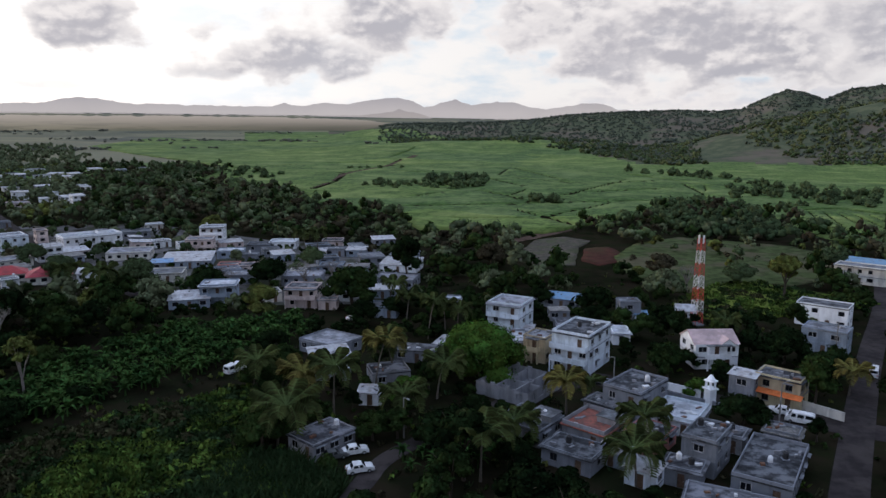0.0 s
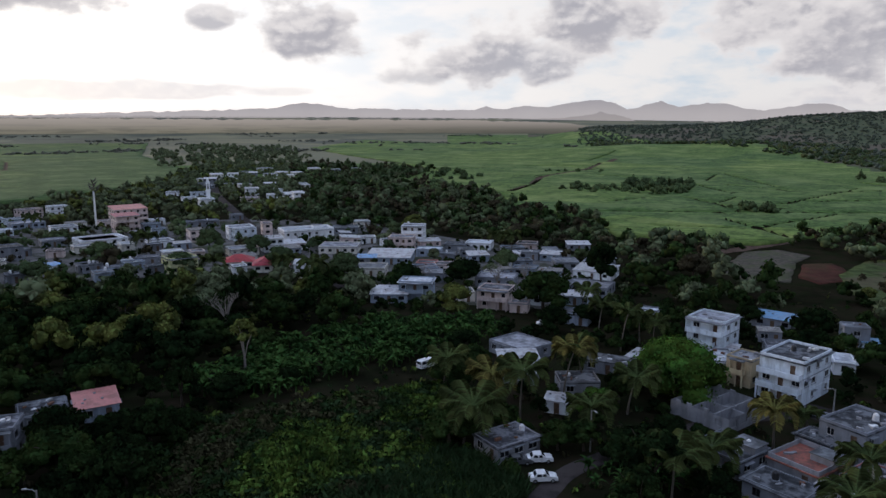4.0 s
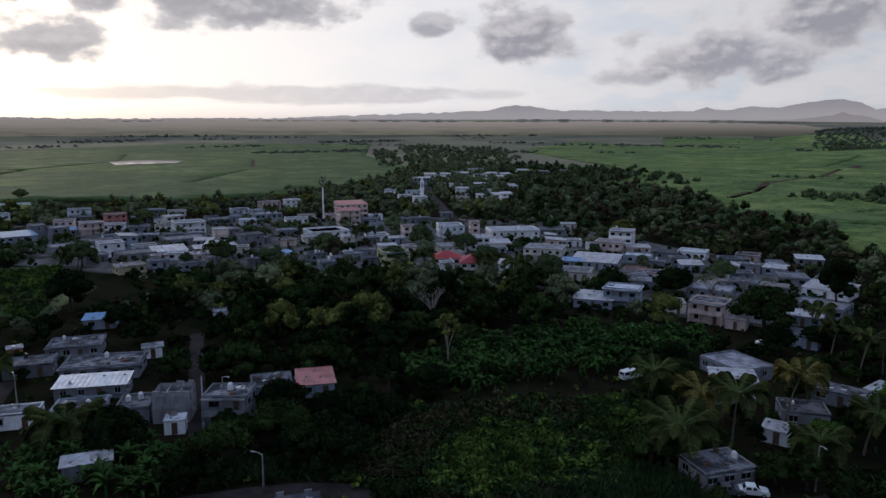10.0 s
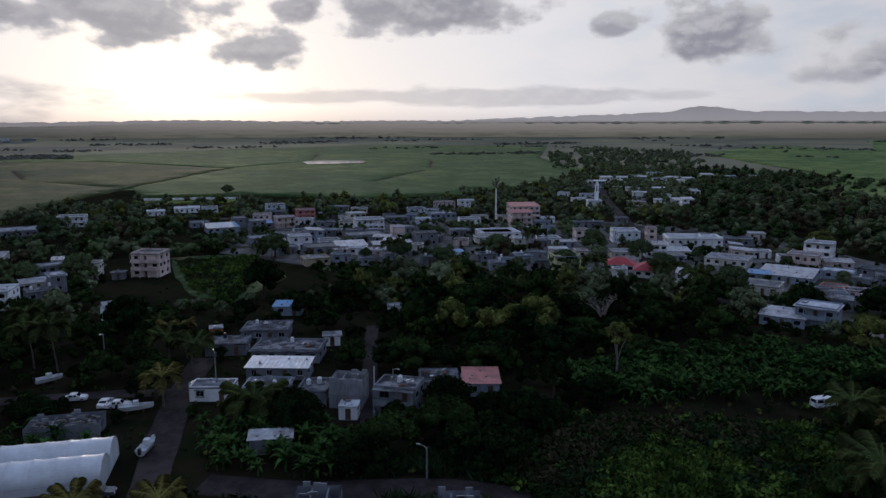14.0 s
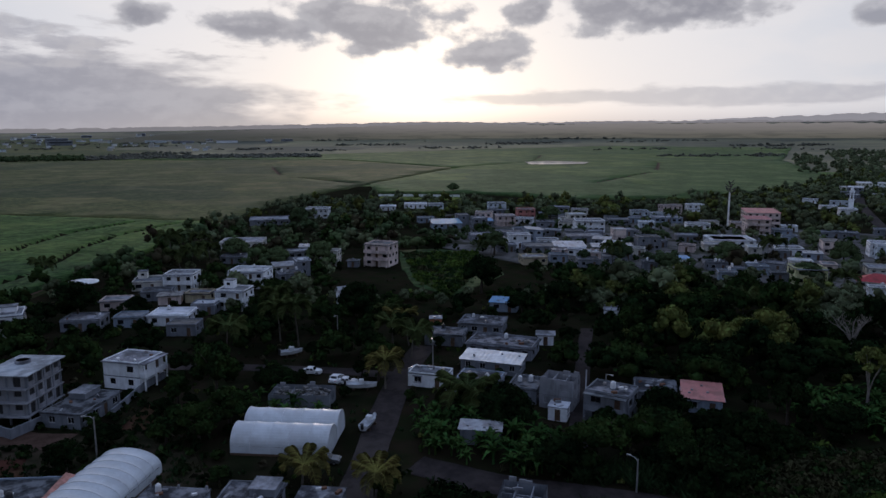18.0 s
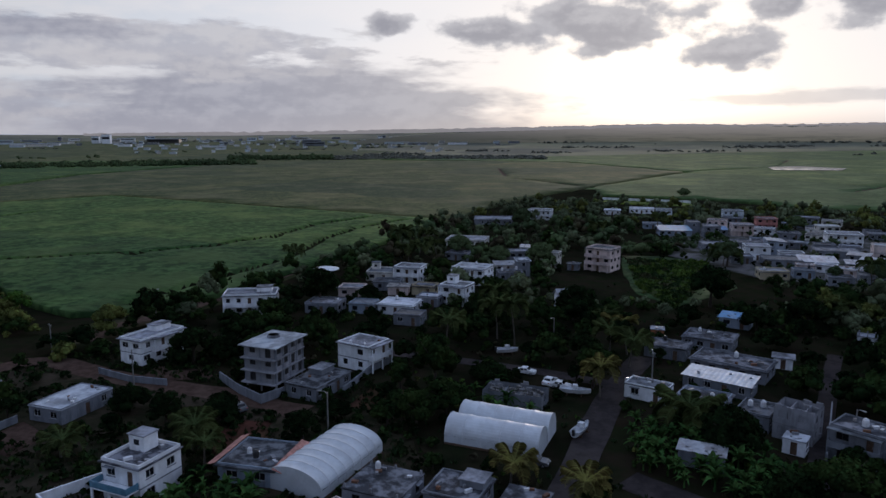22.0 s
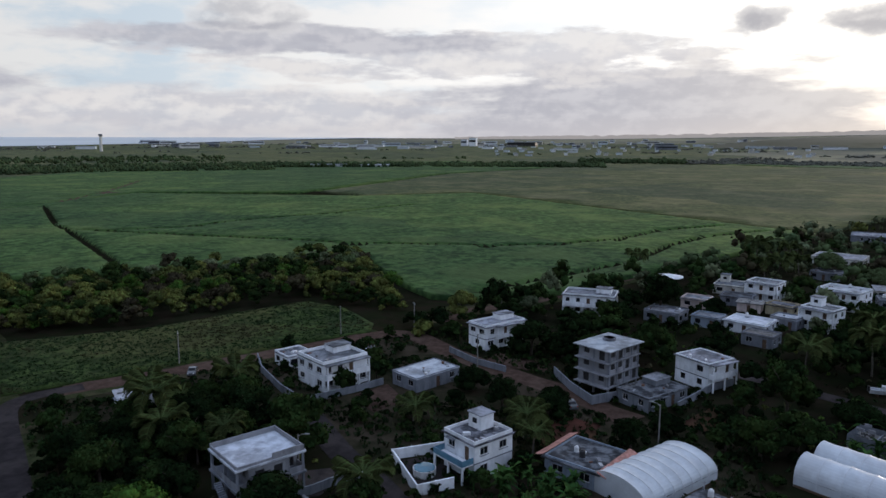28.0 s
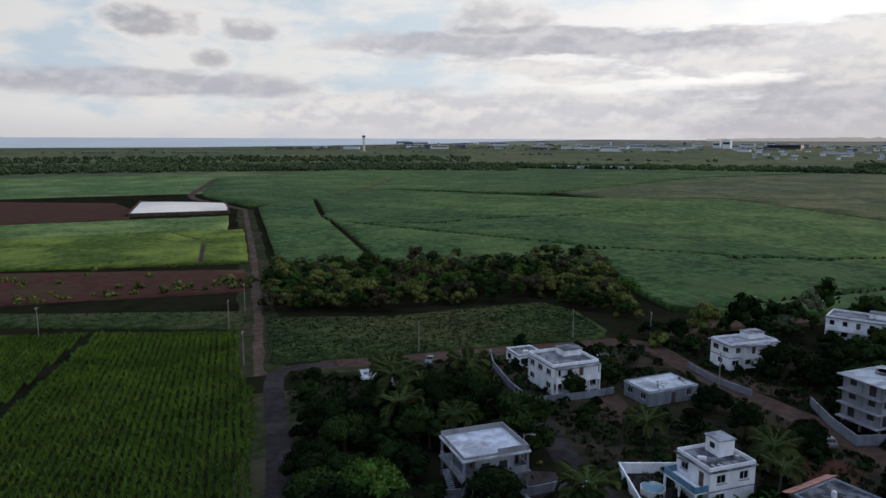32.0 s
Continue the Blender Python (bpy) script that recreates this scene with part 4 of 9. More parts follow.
def gable_roof(w, d, z, rise, mat, over=0.35):
    g = Geo()
    a, b = w / 2 + over, d / 2 + over
    for t, s in ((0.0, 1), (-0.12, -1)):
        l = [(-a, -b, z + t), (a, -b, z + t), (a, 0, z + rise + t), (-a, 0, z + rise + t)]
        r = [(a, b, z + t), (-a, b, z + t), (-a, 0, z + rise + t), (a, 0, z + rise + t)]
        g.face(*l[::s]), g.face(*r[::s])
    for x, s in ((-a, 1), (a, -1)):
        g.face(*[(x, b, z), (x, b, z - .12), (x, 0, z + rise - .12), (x, 0, z + rise)][::s])
        g.face(*[(x, -b, z - .12), (x, -b, z), (x, 0, z + rise), (x, 0, z + rise - .12)][::s])
    for y, s in ((-b, 1), (b, -1)):
        g.face(*[(-a, y, z - .12), (a, y, z - .12), (a, y, z), (-a, y, z)][::s])
    return g.mesh("roof", mat)


def gable_end(w, d, z, rise, mat, side):
    g = Geo()
    for x, s in ((side * w / 2, -side),):
        g.face(*[(x, d / 2, z), (x, -d / 2, z), (x, 0, z + rise * 0.95)][::s])
        g.face(*[(x * 0.97, d / 2, z), (x * 0.97, -d / 2, z), (x * 0.97, 0, z + rise * 0.95)][::-s])
    return g.mesh("gable", mat)


def water_tank(x, y, z, rng, size=1.0):
    black = rng.random() < 0.3
    mat = "tank_shade_black" if black else "tank_white"

    def make():
        g = Geo()
        r = [0.52, 0.55, 0.53, 0.55, 0.53, 0.55, 0.5, 0.3]
        g.tube([(0, 0, zz) for zz in (0, 0.1, 0.4, 0.45, 0.8, 0.85, 1.15, 1.32)], r, 12)
        return g.mesh("body", mat)
    t = thing("water_tank", x, y, z, 0, f"{'black' if black else 'white'} plastic water tank on a roof", "water tank", "roof tanks")
    body = part("body", shared(("tank", black), make), t)
    lid = part("lid", shared(("lid", black), lambda: Geo().tube([(0, 0, 1.32), (0, 0, 1.42)], [0.28, 0.25], 10).mesh("lid", mat)), t)
    part("stand", shared("tank_stand", lambda: Geo().box(-0.6, -0.6, -0.2, 0.6, 0.6, 0.0).mesh("stand", "cement")), t)
    t.location.z += 0.2
    t.scale = (size, size, size)


def house(x, y, turn, w, d, storeys, wall="cement", roof="grey", parapet=0.0, style="", box="", balc=0.0, tank=0, awning="", label="", z=0.0):
    """A block house; its front looks along local -y."""
    rng = random.Random(f"{x:.0f},{y:.0f}")
    far = math.hypot(x, y)
    d = max(d, 3.0)
    fh = 2.68 if storeys > 1 else 2.6 if w > 4.2 else 2.4
    top = storeys * fh
    HOUSES.append((x, y, math.hypot(w, d) / 2, top, z, w, d, turn))
    h = thing("house", x, y, z, turn, label or f"{WALL_WORDS[wall]} {STOREYS[storeys]} house with a {ROOF_WORDS[roof]}", "house")
    face_to = Vector((-x, -y)).normalized()
    sides = []
    for name, ang, length, depth in (("front", -90, w, d), ("right", 0, d, w), ("back", 90, w, d), ("left", 180, d, w)):
        a = radians(ang)
        nrm = Vector((math.cos(a), math.sin(a)))
        world_n = Matrix.Rotation(radians(turn), 2) @ nrm
        sides.append((name, ang + 90, length, depth, world_n.dot(face_to) > -0.15))
    ruin = style in ("ruin", "shell")
    mat_frame = rng.choice(["frame_white", "frame_white", "frame_dark"])
    for s in range(storeys):
        g = Geo()
        z0, z1 = s * fh, (s + 1) * fh
        fit = []
        for name, ang, length, depth, seen in sides:
            c, sn = math.cos(radians(ang)), math.sin(radians(ang))

            def place(u, v, zz, c=c, sn=sn, depth=depth):
                yy = -depth / 2 + v
                return (u * c - yy * sn, u * sn + yy * c, zz)
            holes = []
            if seen and length > 2.4:
                n = max(1, int(length / rng.uniform(2.5, 3.4)))
                ww = rng.choice([1.2, 1.5, 1.8]) if length / n > 2.2 else 0.9
                for i in range(n):
                    u = -length / 2 + (i + 0.5) * length / n
                    if name == "front" and ((s == 0 and i == n // 2) or (s > 0 and balc and i == n // 2)):
                        holes.append((u, 1.0, 0.0, 2.12))
                    elif rng.random() < 0.9:
                        holes.append((u, ww, 0.95, 2.15))
            wall_side(g, length, z0, z1, holes, place)
            fit += [(name, ang, place, q) for q in holes]
        if ruin:
            for k in (-0.17, 0.2):
                g.box(k * w - 0.09, -d / 2 + 0.02, z0, k * w + 0.09, d / 2 - 0.02, z1 - 0.3)
            g.box(-w / 2 + 0.02, -0.09, z0, w / 2 - 0.02, 0.09, z1 - 0.6)
            g.face((-w / 2, -d / 2, z0 + 0.1), (w / 2, -d / 2, z0 + 0.1), (w / 2, d / 2, z0 + 0.1), (-w / 2, d / 2, z0 + 0.1))
            for name, ang, length, depth, seen in sides:      # inner faces of the shell
                c, sn = math.cos(radians(ang)), math.sin(radians(ang))
                q = [(u * c - (-depth / 2 + 0.18) * sn, u * sn + (-depth / 2 + 0.18) * c, zz) for u, zz in
                     ((length / 2, z0), (-length / 2, z0), (-length / 2, z1), (length / 2, z1))]
                g.face(*q)
        part("wall", g.mesh("wall", wall), h)
        if s:                                                  # the floor slab shows as a thin band
            part("floor_band", Geo().box(-w / 2 - 0.06, -d / 2 - 0.06, z0 - 0.14, w / 2 + 0.06, d / 2 + 0.06, z0 + 0.02).mesh("floor_band", wall if rng.random() < 0.6 else "cement"), h)
        for name, ang, place, (u, ww, sill, head) in fit:
            at = place(u, 0.13, z0 + sill)
            if sill > 0.1:
                if style == "ruin":
                    continue
                if far > 190:
                    part("window", far_window(ww, 1.2, mat_frame), h, "", at, ang)
                    continue
                wd = part("window", window_frame(ww, 1.2, mat_frame), h, "", at, ang)
                part("pane", pane_mesh(ww, 1.2), wd)
                if far < 150:
                    part("sill", sill_mesh(ww), wd, "", (0, -0.13, 0))
                    if rng.random() < 0.4:
                        part("sunshade", shade_mesh(ww), wd, "", (0, -0.13, 1.3))
            elif style != "ruin":
                dr = part("door", door_mesh(), h, "", at, ang)
                if far < 190:
                    part("handle", handle_mesh(), dr)
    # roof
    flat = roof not in SHEETS and roof not in ("gable", "gable2", "redhip") and style != "ruin"
    if style == "ruin":
        for i in range(9):                                     # ragged tops
            bx, by = rng.uniform(-w / 2 + .3, w / 2 - .3), rng.choice([-d / 2 + 0.1, d / 2 - 0.1, 0])
            c = part("broken_block", shared("broken", lambda: Geo().box(-.5, -.1, 0, .5, .1, .5).mesh("broken_block", "raw")), h, "", (bx, by, top - .01))
            c.scale.z = rng.uniform(.3, 1.4)
        if roof == "rubble":
            g = Geo()
            for i in range(60):
                bx, by, s = rng.uniform(-w / 2, w / 2) * .92, rng.uniform(-d / 2, d / 2) * .92, rng.uniform(.12, .45)
                g.box(bx - s, by - s * .7, top - 0.9, bx + s, by + s * .7, top - 0.9 + rng.uniform(.1, .9))
            tagged(part("rubble", g.mesh("rubble", "roof_rubble"), h), kind="stuff")
            part("floor", Geo().box(-w / 2 + .2, -d / 2 + .2, top - 1.1, w / 2 - .2, d / 2 - .2, top - 0.9).mesh("floor", "roof_rubble"), h)
    elif flat:
        o = rng.choice([0.12, 0.3, 0.45])
        part("roof", Geo().box(-w / 2 - o, -d / 2 - o, top, w / 2 + o, d / 2 + o, top + 0.18).mesh("roof", f"roof_{roof}"), h)
        if parapet:
            p, t = parapet, 0.14
            g = Geo()
            g.box(-w / 2, -d / 2, top + 0.17, w / 2, -d / 2 + t, top + 0.18 + p).box(-w / 2, d / 2 - t, top + 0.17, w / 2, d / 2, top + 0.18 + p)
            g.box(-w / 2, -d / 2 + t, top + 0.17, -w / 2 + t, d / 2 - t, top + 0.18 + p).box(w / 2 - t, -d / 2 + t, top + 0.17, w / 2, d / 2 - t, top + 0.18 + p)
            part("parapet", g.mesh("parapet", wall), h)
        elif rng.random() < 0.5 and far < 240:                  # starter columns for a storey to come
            for cx in (-w / 2 + .3, 0, w / 2 - .3):
                for cy in (-d / 2 + .3, d / 2 - .3):
                    c = part("starter_column", shared("starter", lambda: Geo().box(-.13, -.13, 0, .13, .13, .55).mesh("starter_column", "raw")), h, "", (cx, cy, top + .17))
                    if far < 160:
                        part("rebar", shared("rebar", lambda: Geo().tube([(-.07, -.07, .55), (-.07, -.07, 1.2)], [.012] * 2, 4).tube([(.07, .07, .55), (.08, .07, 1.25)], [.012] * 2, 4).mesh("rebar", "rust")), c)
        zt = top + 0.18
        if box:
            bw, bd, bh = (2.8, 2.6, 2.3) if box == "tower" else (min(4.2, w * .45), min(3.2, d * .45), 1.3 if storeys > 1 else 1.0)
            bx, by = (-w / 2 + bw / 2 + 0.9, d / 2 - bd / 2 - 0.9) if box == "tower" else (w / 4, d / 5)
            b = part("roof_room", Geo().box(bx - bw / 2, by - bd / 2, zt, bx + bw / 2, by + bd / 2, zt + bh).mesh("roof_room", wall), h)
            part("slab", Geo().box(bx - bw / 2 - .18, by - bd / 2 - .18, zt + bh, bx + bw / 2 + .18, by + bd / 2 + .18, zt + bh + .14).mesh("slab", "roof_grey"), b)
            if box == "tower":
                part("opening", Geo().box(bx - .5, by - bd / 2 - .02, zt + .9, bx + .5, by - bd / 2 + .05, zt + 1.7).mesh("opening", "glass"), b)
        if rng.random() < (0.95 if far < 165 else 0.5) and far < 300:                     # odds and ends left on the slab
            for i in range(rng.randint(4, 8) if far < 165 else rng.randint(2, 4)):
                cx, cy, m = rng.uniform(-.4, .4) * w, rng.uniform(-.4, .4) * d, rng.choice(["rust", "sheet_tin", "raw", "raw", "tank_white"])
                c = part("roof_block", shared(("clutter", m), lambda: Geo().box(-.5, -.3, 0, .5, .3, .5).mesh("roof_block", m)), h, "", (cx, cy, zt), rng.uniform(0, 90))
                c.scale = (rng.uniform(.3, 1.3), rng.uniform(.3, 1.0), rng.uniform(.2, 1.0))
    elif roof in SHEETS:
        part("roof", corrugated(w + 0.7, d + 0.8, top + 0.08, top + 0.08 + d * 0.09, SHEETS[roof]), h)
        g = Geo()
        for xx, s in ((-w / 2, 1), (w / 2 - .12, -1)):
            g.box(xx, -d / 2, top, xx + .12, d / 2, top + 0.03)
        g.box(-w / 2, d / 2 - .15, top, w / 2, d / 2, top + d * 0.085)
        part("upstand", g.mesh("upstand", wall), h)
        if far < 320:
            for i in range(4):                                  # stones hold the sheets down
                cx, cy = rng.uniform(-.45, .45) * w, rng.uniform(-.4, .4) * d
                zz = top + 0.13 + (cy / (d + .8) + .5) * d * .09
                part("roof_stone", shared("roof_stone", lambda: Geo().box(-.22, -.15, -.02, .22, .15, .2).mesh("roof_stone", "raw")), h, "", (cx, cy, zz))
    elif roof == "gable":
        part("roof", gable_roof(w, d, top, d * .42, "sheet_tin"), h), [part("gable", gable_end(w, d, top, d * .42, wall, q), h) for q in (-1, 1)]
    elif roof == "gable2":
        part("roof", gable_roof(w, d * .9, top, d * .26, "tile_pink"), h), [part("gable", gable_end(w, d * .9, top, d * .26, wall, q), h) for q in (-1, 1)]
        r = part("porch_roof", gable_roof(w * .34, w * .42, top - .2, 1.6, "tile_pink", .25), h, "", (w * .22, -d * .38, 0), 90)
        for q in (-1, 1):
            part("gable", gable_end(w * .34, w * .42, top - .2, 1.6, wall, q), r)
    else:
        g, o, rise = Geo(), 0.5, min(w, d) * 0.28
        a, b, k = w / 2 + o, d / 2 + o, max(0.0, (w - d) / 2)
        A, B, C, D = (-a, -b, top), (a, -b, top), (a, b, top), (-a, b, top)
        P, Q = (-k, 0, top + rise), (k + .01, 0, top + rise)
        g.face(A, B, Q, P), g.face(B, C, Q), g.face(C, D, P, Q), g.face(D, A, P), g.face(D, C, B, A)
        part("roof", g.mesh("roof", "tile_red"), h)
    if balc and storeys > 1:
        for s in range(1, storeys):
            zb = s * fh
            bw = w * (0.96 if rng.random() < .6 else .55)
            b = part("balcony", Geo().box(-bw / 2, -d / 2 - balc, zb - 0.16, bw / 2, -d / 2 - 0.065, zb + 0.02).mesh("balcony", wall), h)
            g = Geo().box(-bw / 2, -d / 2 - balc, zb + 0.02, bw / 2, -d / 2 - balc + .1, zb + .95)
            g.box(-bw / 2, -d / 2 - balc + .1, zb + .02, -bw / 2 + .1, -d / 2 - .07, zb + .95).box(bw / 2 - .1, -d / 2 - balc + .1, zb + .02, bw / 2, -d / 2 - .07, zb + .95)
            part("balustrade", g.mesh("balustrade", "glass_blue" if balc > 2 else wall), b)
        for cx in [-bw / 2 + .15 + (bw - .3) * q / max(2, int(bw / 2.4)) for q in range(max(2, int(bw / 2.4)) + 1)]:
            part("column", shared(("col", wall), lambda: Geo().box(-.13, -.13, 0, .13, .13, fh - .16).mesh("column", wall)), h, "", (cx, -d / 2 - balc + .16, 0))
        if storeys > 1 and rng.random() < 0.7:
            part("canopy", Geo().box(-bw / 2 - .1, -d / 2 - balc - .2, top - 0.02, bw / 2 + .1, -d / 2 - .46, top + 0.15).mesh("canopy", "roof_grey"), h)
            for cx in (-bw / 2 + .15, bw / 2 - .15):
                part("column", shared(("col2", wall), lambda: Geo().box(-.12, -.12, 0, .12, .12, fh - .03).mesh("column", wall)), h, "", (cx, -d / 2 - balc + .16, top - fh + .02))
    if awning:
        m = "salmon" if awning == "salmon" else "orange_cloth"
        zz = 2.75
        for yy, s in ((-d / 2, -1),) if awning == "orange" else ((-d / 2, -1), (d / 2, 1)):
            g = Geo()
            q = [(-w / 2 - .6, yy + s * .02, zz + .5), (w / 2 + .6, yy + s * .02, zz + .5), (w / 2 + .6, yy + s * 1.5, zz), (-w / 2 - .6, yy + s * 1.5, zz)]
            g.face(*q), g.face(*[(a, b, c - .07) for a, b, c in q[::-1]])
            for i in range(4):
                p0, p1 = q[i], q[(i + 1) % 4]
                g.face((p0[0], p0[1], p0[2] - .07), (p1[0], p1[1], p1[2] - .07), p1, p0)
            part("awning", g.mesh("awning", m), h)
    if tank and flat:
        m = Matrix.Rotation(radians(turn), 3, "Z")
        for i in range(1 + (rng.random() < .4)):
            p = m @ Vector((rng.uniform(-.33, .33) * w, rng.uniform(-.1, .36) * d, 0))
            water_tank(x + p.x, y + p.y, z + top + 0.18, rng, rng.uniform(.65, .95))
    return h


# new houses beside the lane
house(-99.8, -28.0, 60, 6.9, 7.6, 2, wall='white', roof='grime', parapet=0.5, box='tower', balc=2.2, label='white two-storey house with roof tower and blue glass balcony')
house(-125.3, -67.6, 152, 10.4, 9.8, 2, wall='white', roof='grey', parapet=0.6, box='low', balc=1.2, label='cream white two-storey house with stepped flat roof')
house(-131.6, -81.0, 151, 6.0, 6.0, 1, wall='white', roof='grey', parapet=0.3, label='small white single-storey wing beside the lane house')
house(-131.6, -49.6, 154, 11.5, 7.4, 1, wall='cement', roof='pale', parapet=0.15, label='low grey concrete house with a pale flat roof')
house(-163.0, -44.0, 148, 12.4, 6.3, 2, wall='white', roof='grey', parapet=0.4, box='low', balc=1.2, label='cream white two-storey house with a roof room')
house(-139.8, -65.9, 127, 1.9, 1.9, 1, wall='white', roof='pale')
house(-137.0, -5.6, 146, 11.2, 7.2, 1, wall='cement', roof='grime', parapet=0.1, box='low', label='low grey annexe with a white end wall')
house(-151.4, 3.2, 141, 7.4, 8.2, 2, wall='white', roof='grey', parapet=0.2, balc=1.2, label='white two-storey cube house with a small balcony')
house(-103.8, -12.4, 160, 9.0, 8.8, 1, wall='bluegrey', roof='grime', parapet=0.25, awning='salmon', tank=1, label='blue-grey single-storey house with salmon awnings and a stained roof')
house(-99.1, -94.1, 146, 5.8, 5.2, 1, wall='white', roof='tin', parapet=0, label='small white shack with tin sheets beside the road')
house(-202.6, -28.1, 91, 14.4, 8.7, 2, wall='white', roof='grey', parapet=0.4, box='low', balc=1.5, label='white two-storey house beside the cane field')

# houses round the boat yard
house(-126.4, 31.4, 62, 11.3, 5.7, 1, wall='cement', roof='rubble', parapet=0.5, style='ruin', label='roofless grey house full of rubble')
house(-90.8, 15.7, 60, 7.5, 7.0, 1, wall='cement', roof='grime', parapet=0.2, box='low', label='low house with a black-stained roof and a roof hut')
house(-93.4, 5.6, 60, 8.5, 8.0, 1, wall='cement', roof='grime', tank=1, label='low flat-roofed house under black mould')
house(-82.8, -0.3, 45, 9.0, 8.0, 1, wall='pink', roof='grime', parapet=0.6, label='house with a pale pink roof parapet')
house(-86.3, 23.8, 60, 6.0, 6.0, 1, wall='cement', roof='grime')
house(-76.9, 49.2, 50, 6.0, 5.0, 1, wall='cement', roof='raw', style='ruin', parapet=0.6)
house(-63.1, 62.2, 50, 6.0, 5.0, 1, wall='cement', roof='raw', style='ruin', parapet=0.6)

# cluster under the cane track
house(-201.3, -7.3, 73, 9.6, 7.7, 1, wall='cement', roof='grey', parapet=0.35)
house(-220.4, 0.2, 76, 7.6, 6.1, 1, wall='pink', roof='grey', parapet=0.35)
house(-245.5, 11.5, 78, 12.3, 9.8, 1, wall='cream', roof='grey', parapet=0.35, box='tower')
house(-238.5, 19.6, 66, 9.3, 7.4, 2, wall='white', roof='grey', parapet=0.35, balc=1.4)
house(-219.8, 23.0, 65, 7.2, 5.8, 1, wall='ochre', roof='grime', parapet=0.35)
house(-197.6, 13.7, 67, 10.2, 8.2, 1, wall='white', roof='pale', parapet=0.35, tank=1)
house(-207.2, 31.4, 57, 8.4, 6.7, 2, wall='white', roof='grey', parapet=0.35, box='tower', balc=1.4)
house(-234.9, 40.5, 61, 11.7, 9.4, 2, wall='white', roof='pale', parapet=0.35, tank=1, balc=1.4)
house(-238.3, 54.0, 88, 8.6, 6.9, 1, wall='cement', roof='grime', parapet=0.35, tank=1)
house(-204.9, 23.0, 64, 6.7, 5.4, 1, wall='cement', roof='pale', parapet=0.35)
house(-199.0, 3.6, 70, 7.1, 5.7, 1, wall='bluegrey', roof='grey', parapet=0.35)
house(-185.1, 15.7, 66, 7.3, 5.8, 1, wall='cement', roof='rubble', parapet=0.35)
house(-318.5, 51.4, 71, 18.0, 14.4, 1, wall='cream', roof='grey', parapet=0.35)
house(-394.6, 78.0, 79, 21.5, 17.2, 1, wall='cement', roof='grey', parapet=0.35)
house(-410.5, 109.3, 65, 13.4, 10.7, 2, wall='white', roof='grey', parapet=0.35, balc=1.4)
house(-280.5, 42.1, 62, 9.2, 7.4, 1, wall='cement', roof='grime', parapet=0.35)
house(-260.1, 74.6, 60, 6.8, 5.4, 2, wall='cream', roof='grey', parapet=0.4, balc=1.4)
house(-252.7, 81.3, 58, 4.0, 3.2, 1, wall='cement', roof='grey')
house(-252.3, 92.3, 45, 9.8, 8.8, 3, wall='pink', roof='grey', parapet=0.5, balc=1.5, label='pink and cream three-storey house with balconies')
house(-189.6, 59.4, 88, 5.0, 4.5, 2, wall='white', roof='gable', label='small white cottage with a steep roof')

# the dense grey block along the lane
house(-171.8, 100.3, 50, 7.5, 5.2, 1, wall='bluegrey', roof='bluetin', label='small house under a faded blue tin roof')
house(-164.0, 75.4, 66, 3.2, 3.2, 1, wall='orange', roof='grey')
house(-155.6, 84.8, 51, 11.0, 8.4, 1, wall='cement', roof='grime', tank=1, parapet=0.2)
house(-150.5, 72.0, 54, 9.0, 6.3, 1, wall='cement', roof='grime', tank=1, parapet=0.2)
house(-137.5, 80.5, 46, 15.0, 8.4, 1, wall='cement', roof='grime', parapet=0.4, tank=1)
house(-128.2, 72.8, 46, 12.7, 5.7, 1, wall='cement', roof='whitetin', label='long grey block house under a white sheet roof')
house(-125.8, 57.2, 49, 8.0, 4.5, 1, wall='white', roof='grey', parapet=0.2)
house(-111.9, 71.0, 45, 5.6, 7.0, 1, wall='cement', roof='grime', tank=1, parapet=0.3)
house(-118.2, 64.3, 48, 8.2, 7.6, 1, wall='bluegrey', roof='grime', tank=1, parapet=0.3)
house(-105.9, 74.6, 41, 6.2, 5.6, 2, wall='raw', roof='raw', style='ruin', parapet=0.5, label='grey block shell with bare walls and no roof')
house(-100.6, 70.9, 45, 3.3, 3.0, 1, wall='white', roof='pale')
house(-96.4, 79.0, 34, 7.6, 6.0, 2, wall='cement', roof='grime', balc=1.3, tank=1, parapet=0.3, label='grey two-storey house beside the narrow lane')
house(-94.2, 97.8, 48, 6.8, 7.4, 1, wall='bluegrey', roof='redtin', label='blue-grey house with a faded red sheet roof')
house(-100.2, 92.0, 49, 7.4, 7.4, 1, wall='cement', roof='grime', parapet=0.2)
house(-139.5, 93.2, 57, 3.8, 3.4, 1, wall='white', roof='grey')
house(-97.9, 53.9, 57, 6.5, 2.6, 1, wall='cement', roof='tin')
house(-152.1, 122.4, 52, 4.0, 3.6, 1, wall='white', roof='grey')

# houses of the middle village
house(-332.3, 191.8, 70, 10.1, 8.1, 2, wall='pink', roof='grey', parapet=0.35, balc=1.4)
house(-355.5, 218.6, 69, 10.3, 8.2, 2, wall='redpink', roof='grey', parapet=0.35, balc=1.4)
house(-295.6, 219.9, 64, 14.3, 11.4, 2, wall='white', roof='grey', parapet=0.35, balc=1.4)
house(-436.0, 182.4, 67, 15.2, 12.2, 1, wall='white', roof='pale', parapet=0.35)
house(-430.4, 160.8, 70, 9.8, 7.8, 1, wall='white', roof='pale', parapet=0.35, tank=1)
house(-362.4, 158.0, 77, 9.0, 7.2, 1, wall='bluegrey', roof='grey', parapet=0.35)
house(-339.0, 159.5, 75, 15.4, 12.4, 1, wall='bluegrey', roof='bluetin', parapet=0)
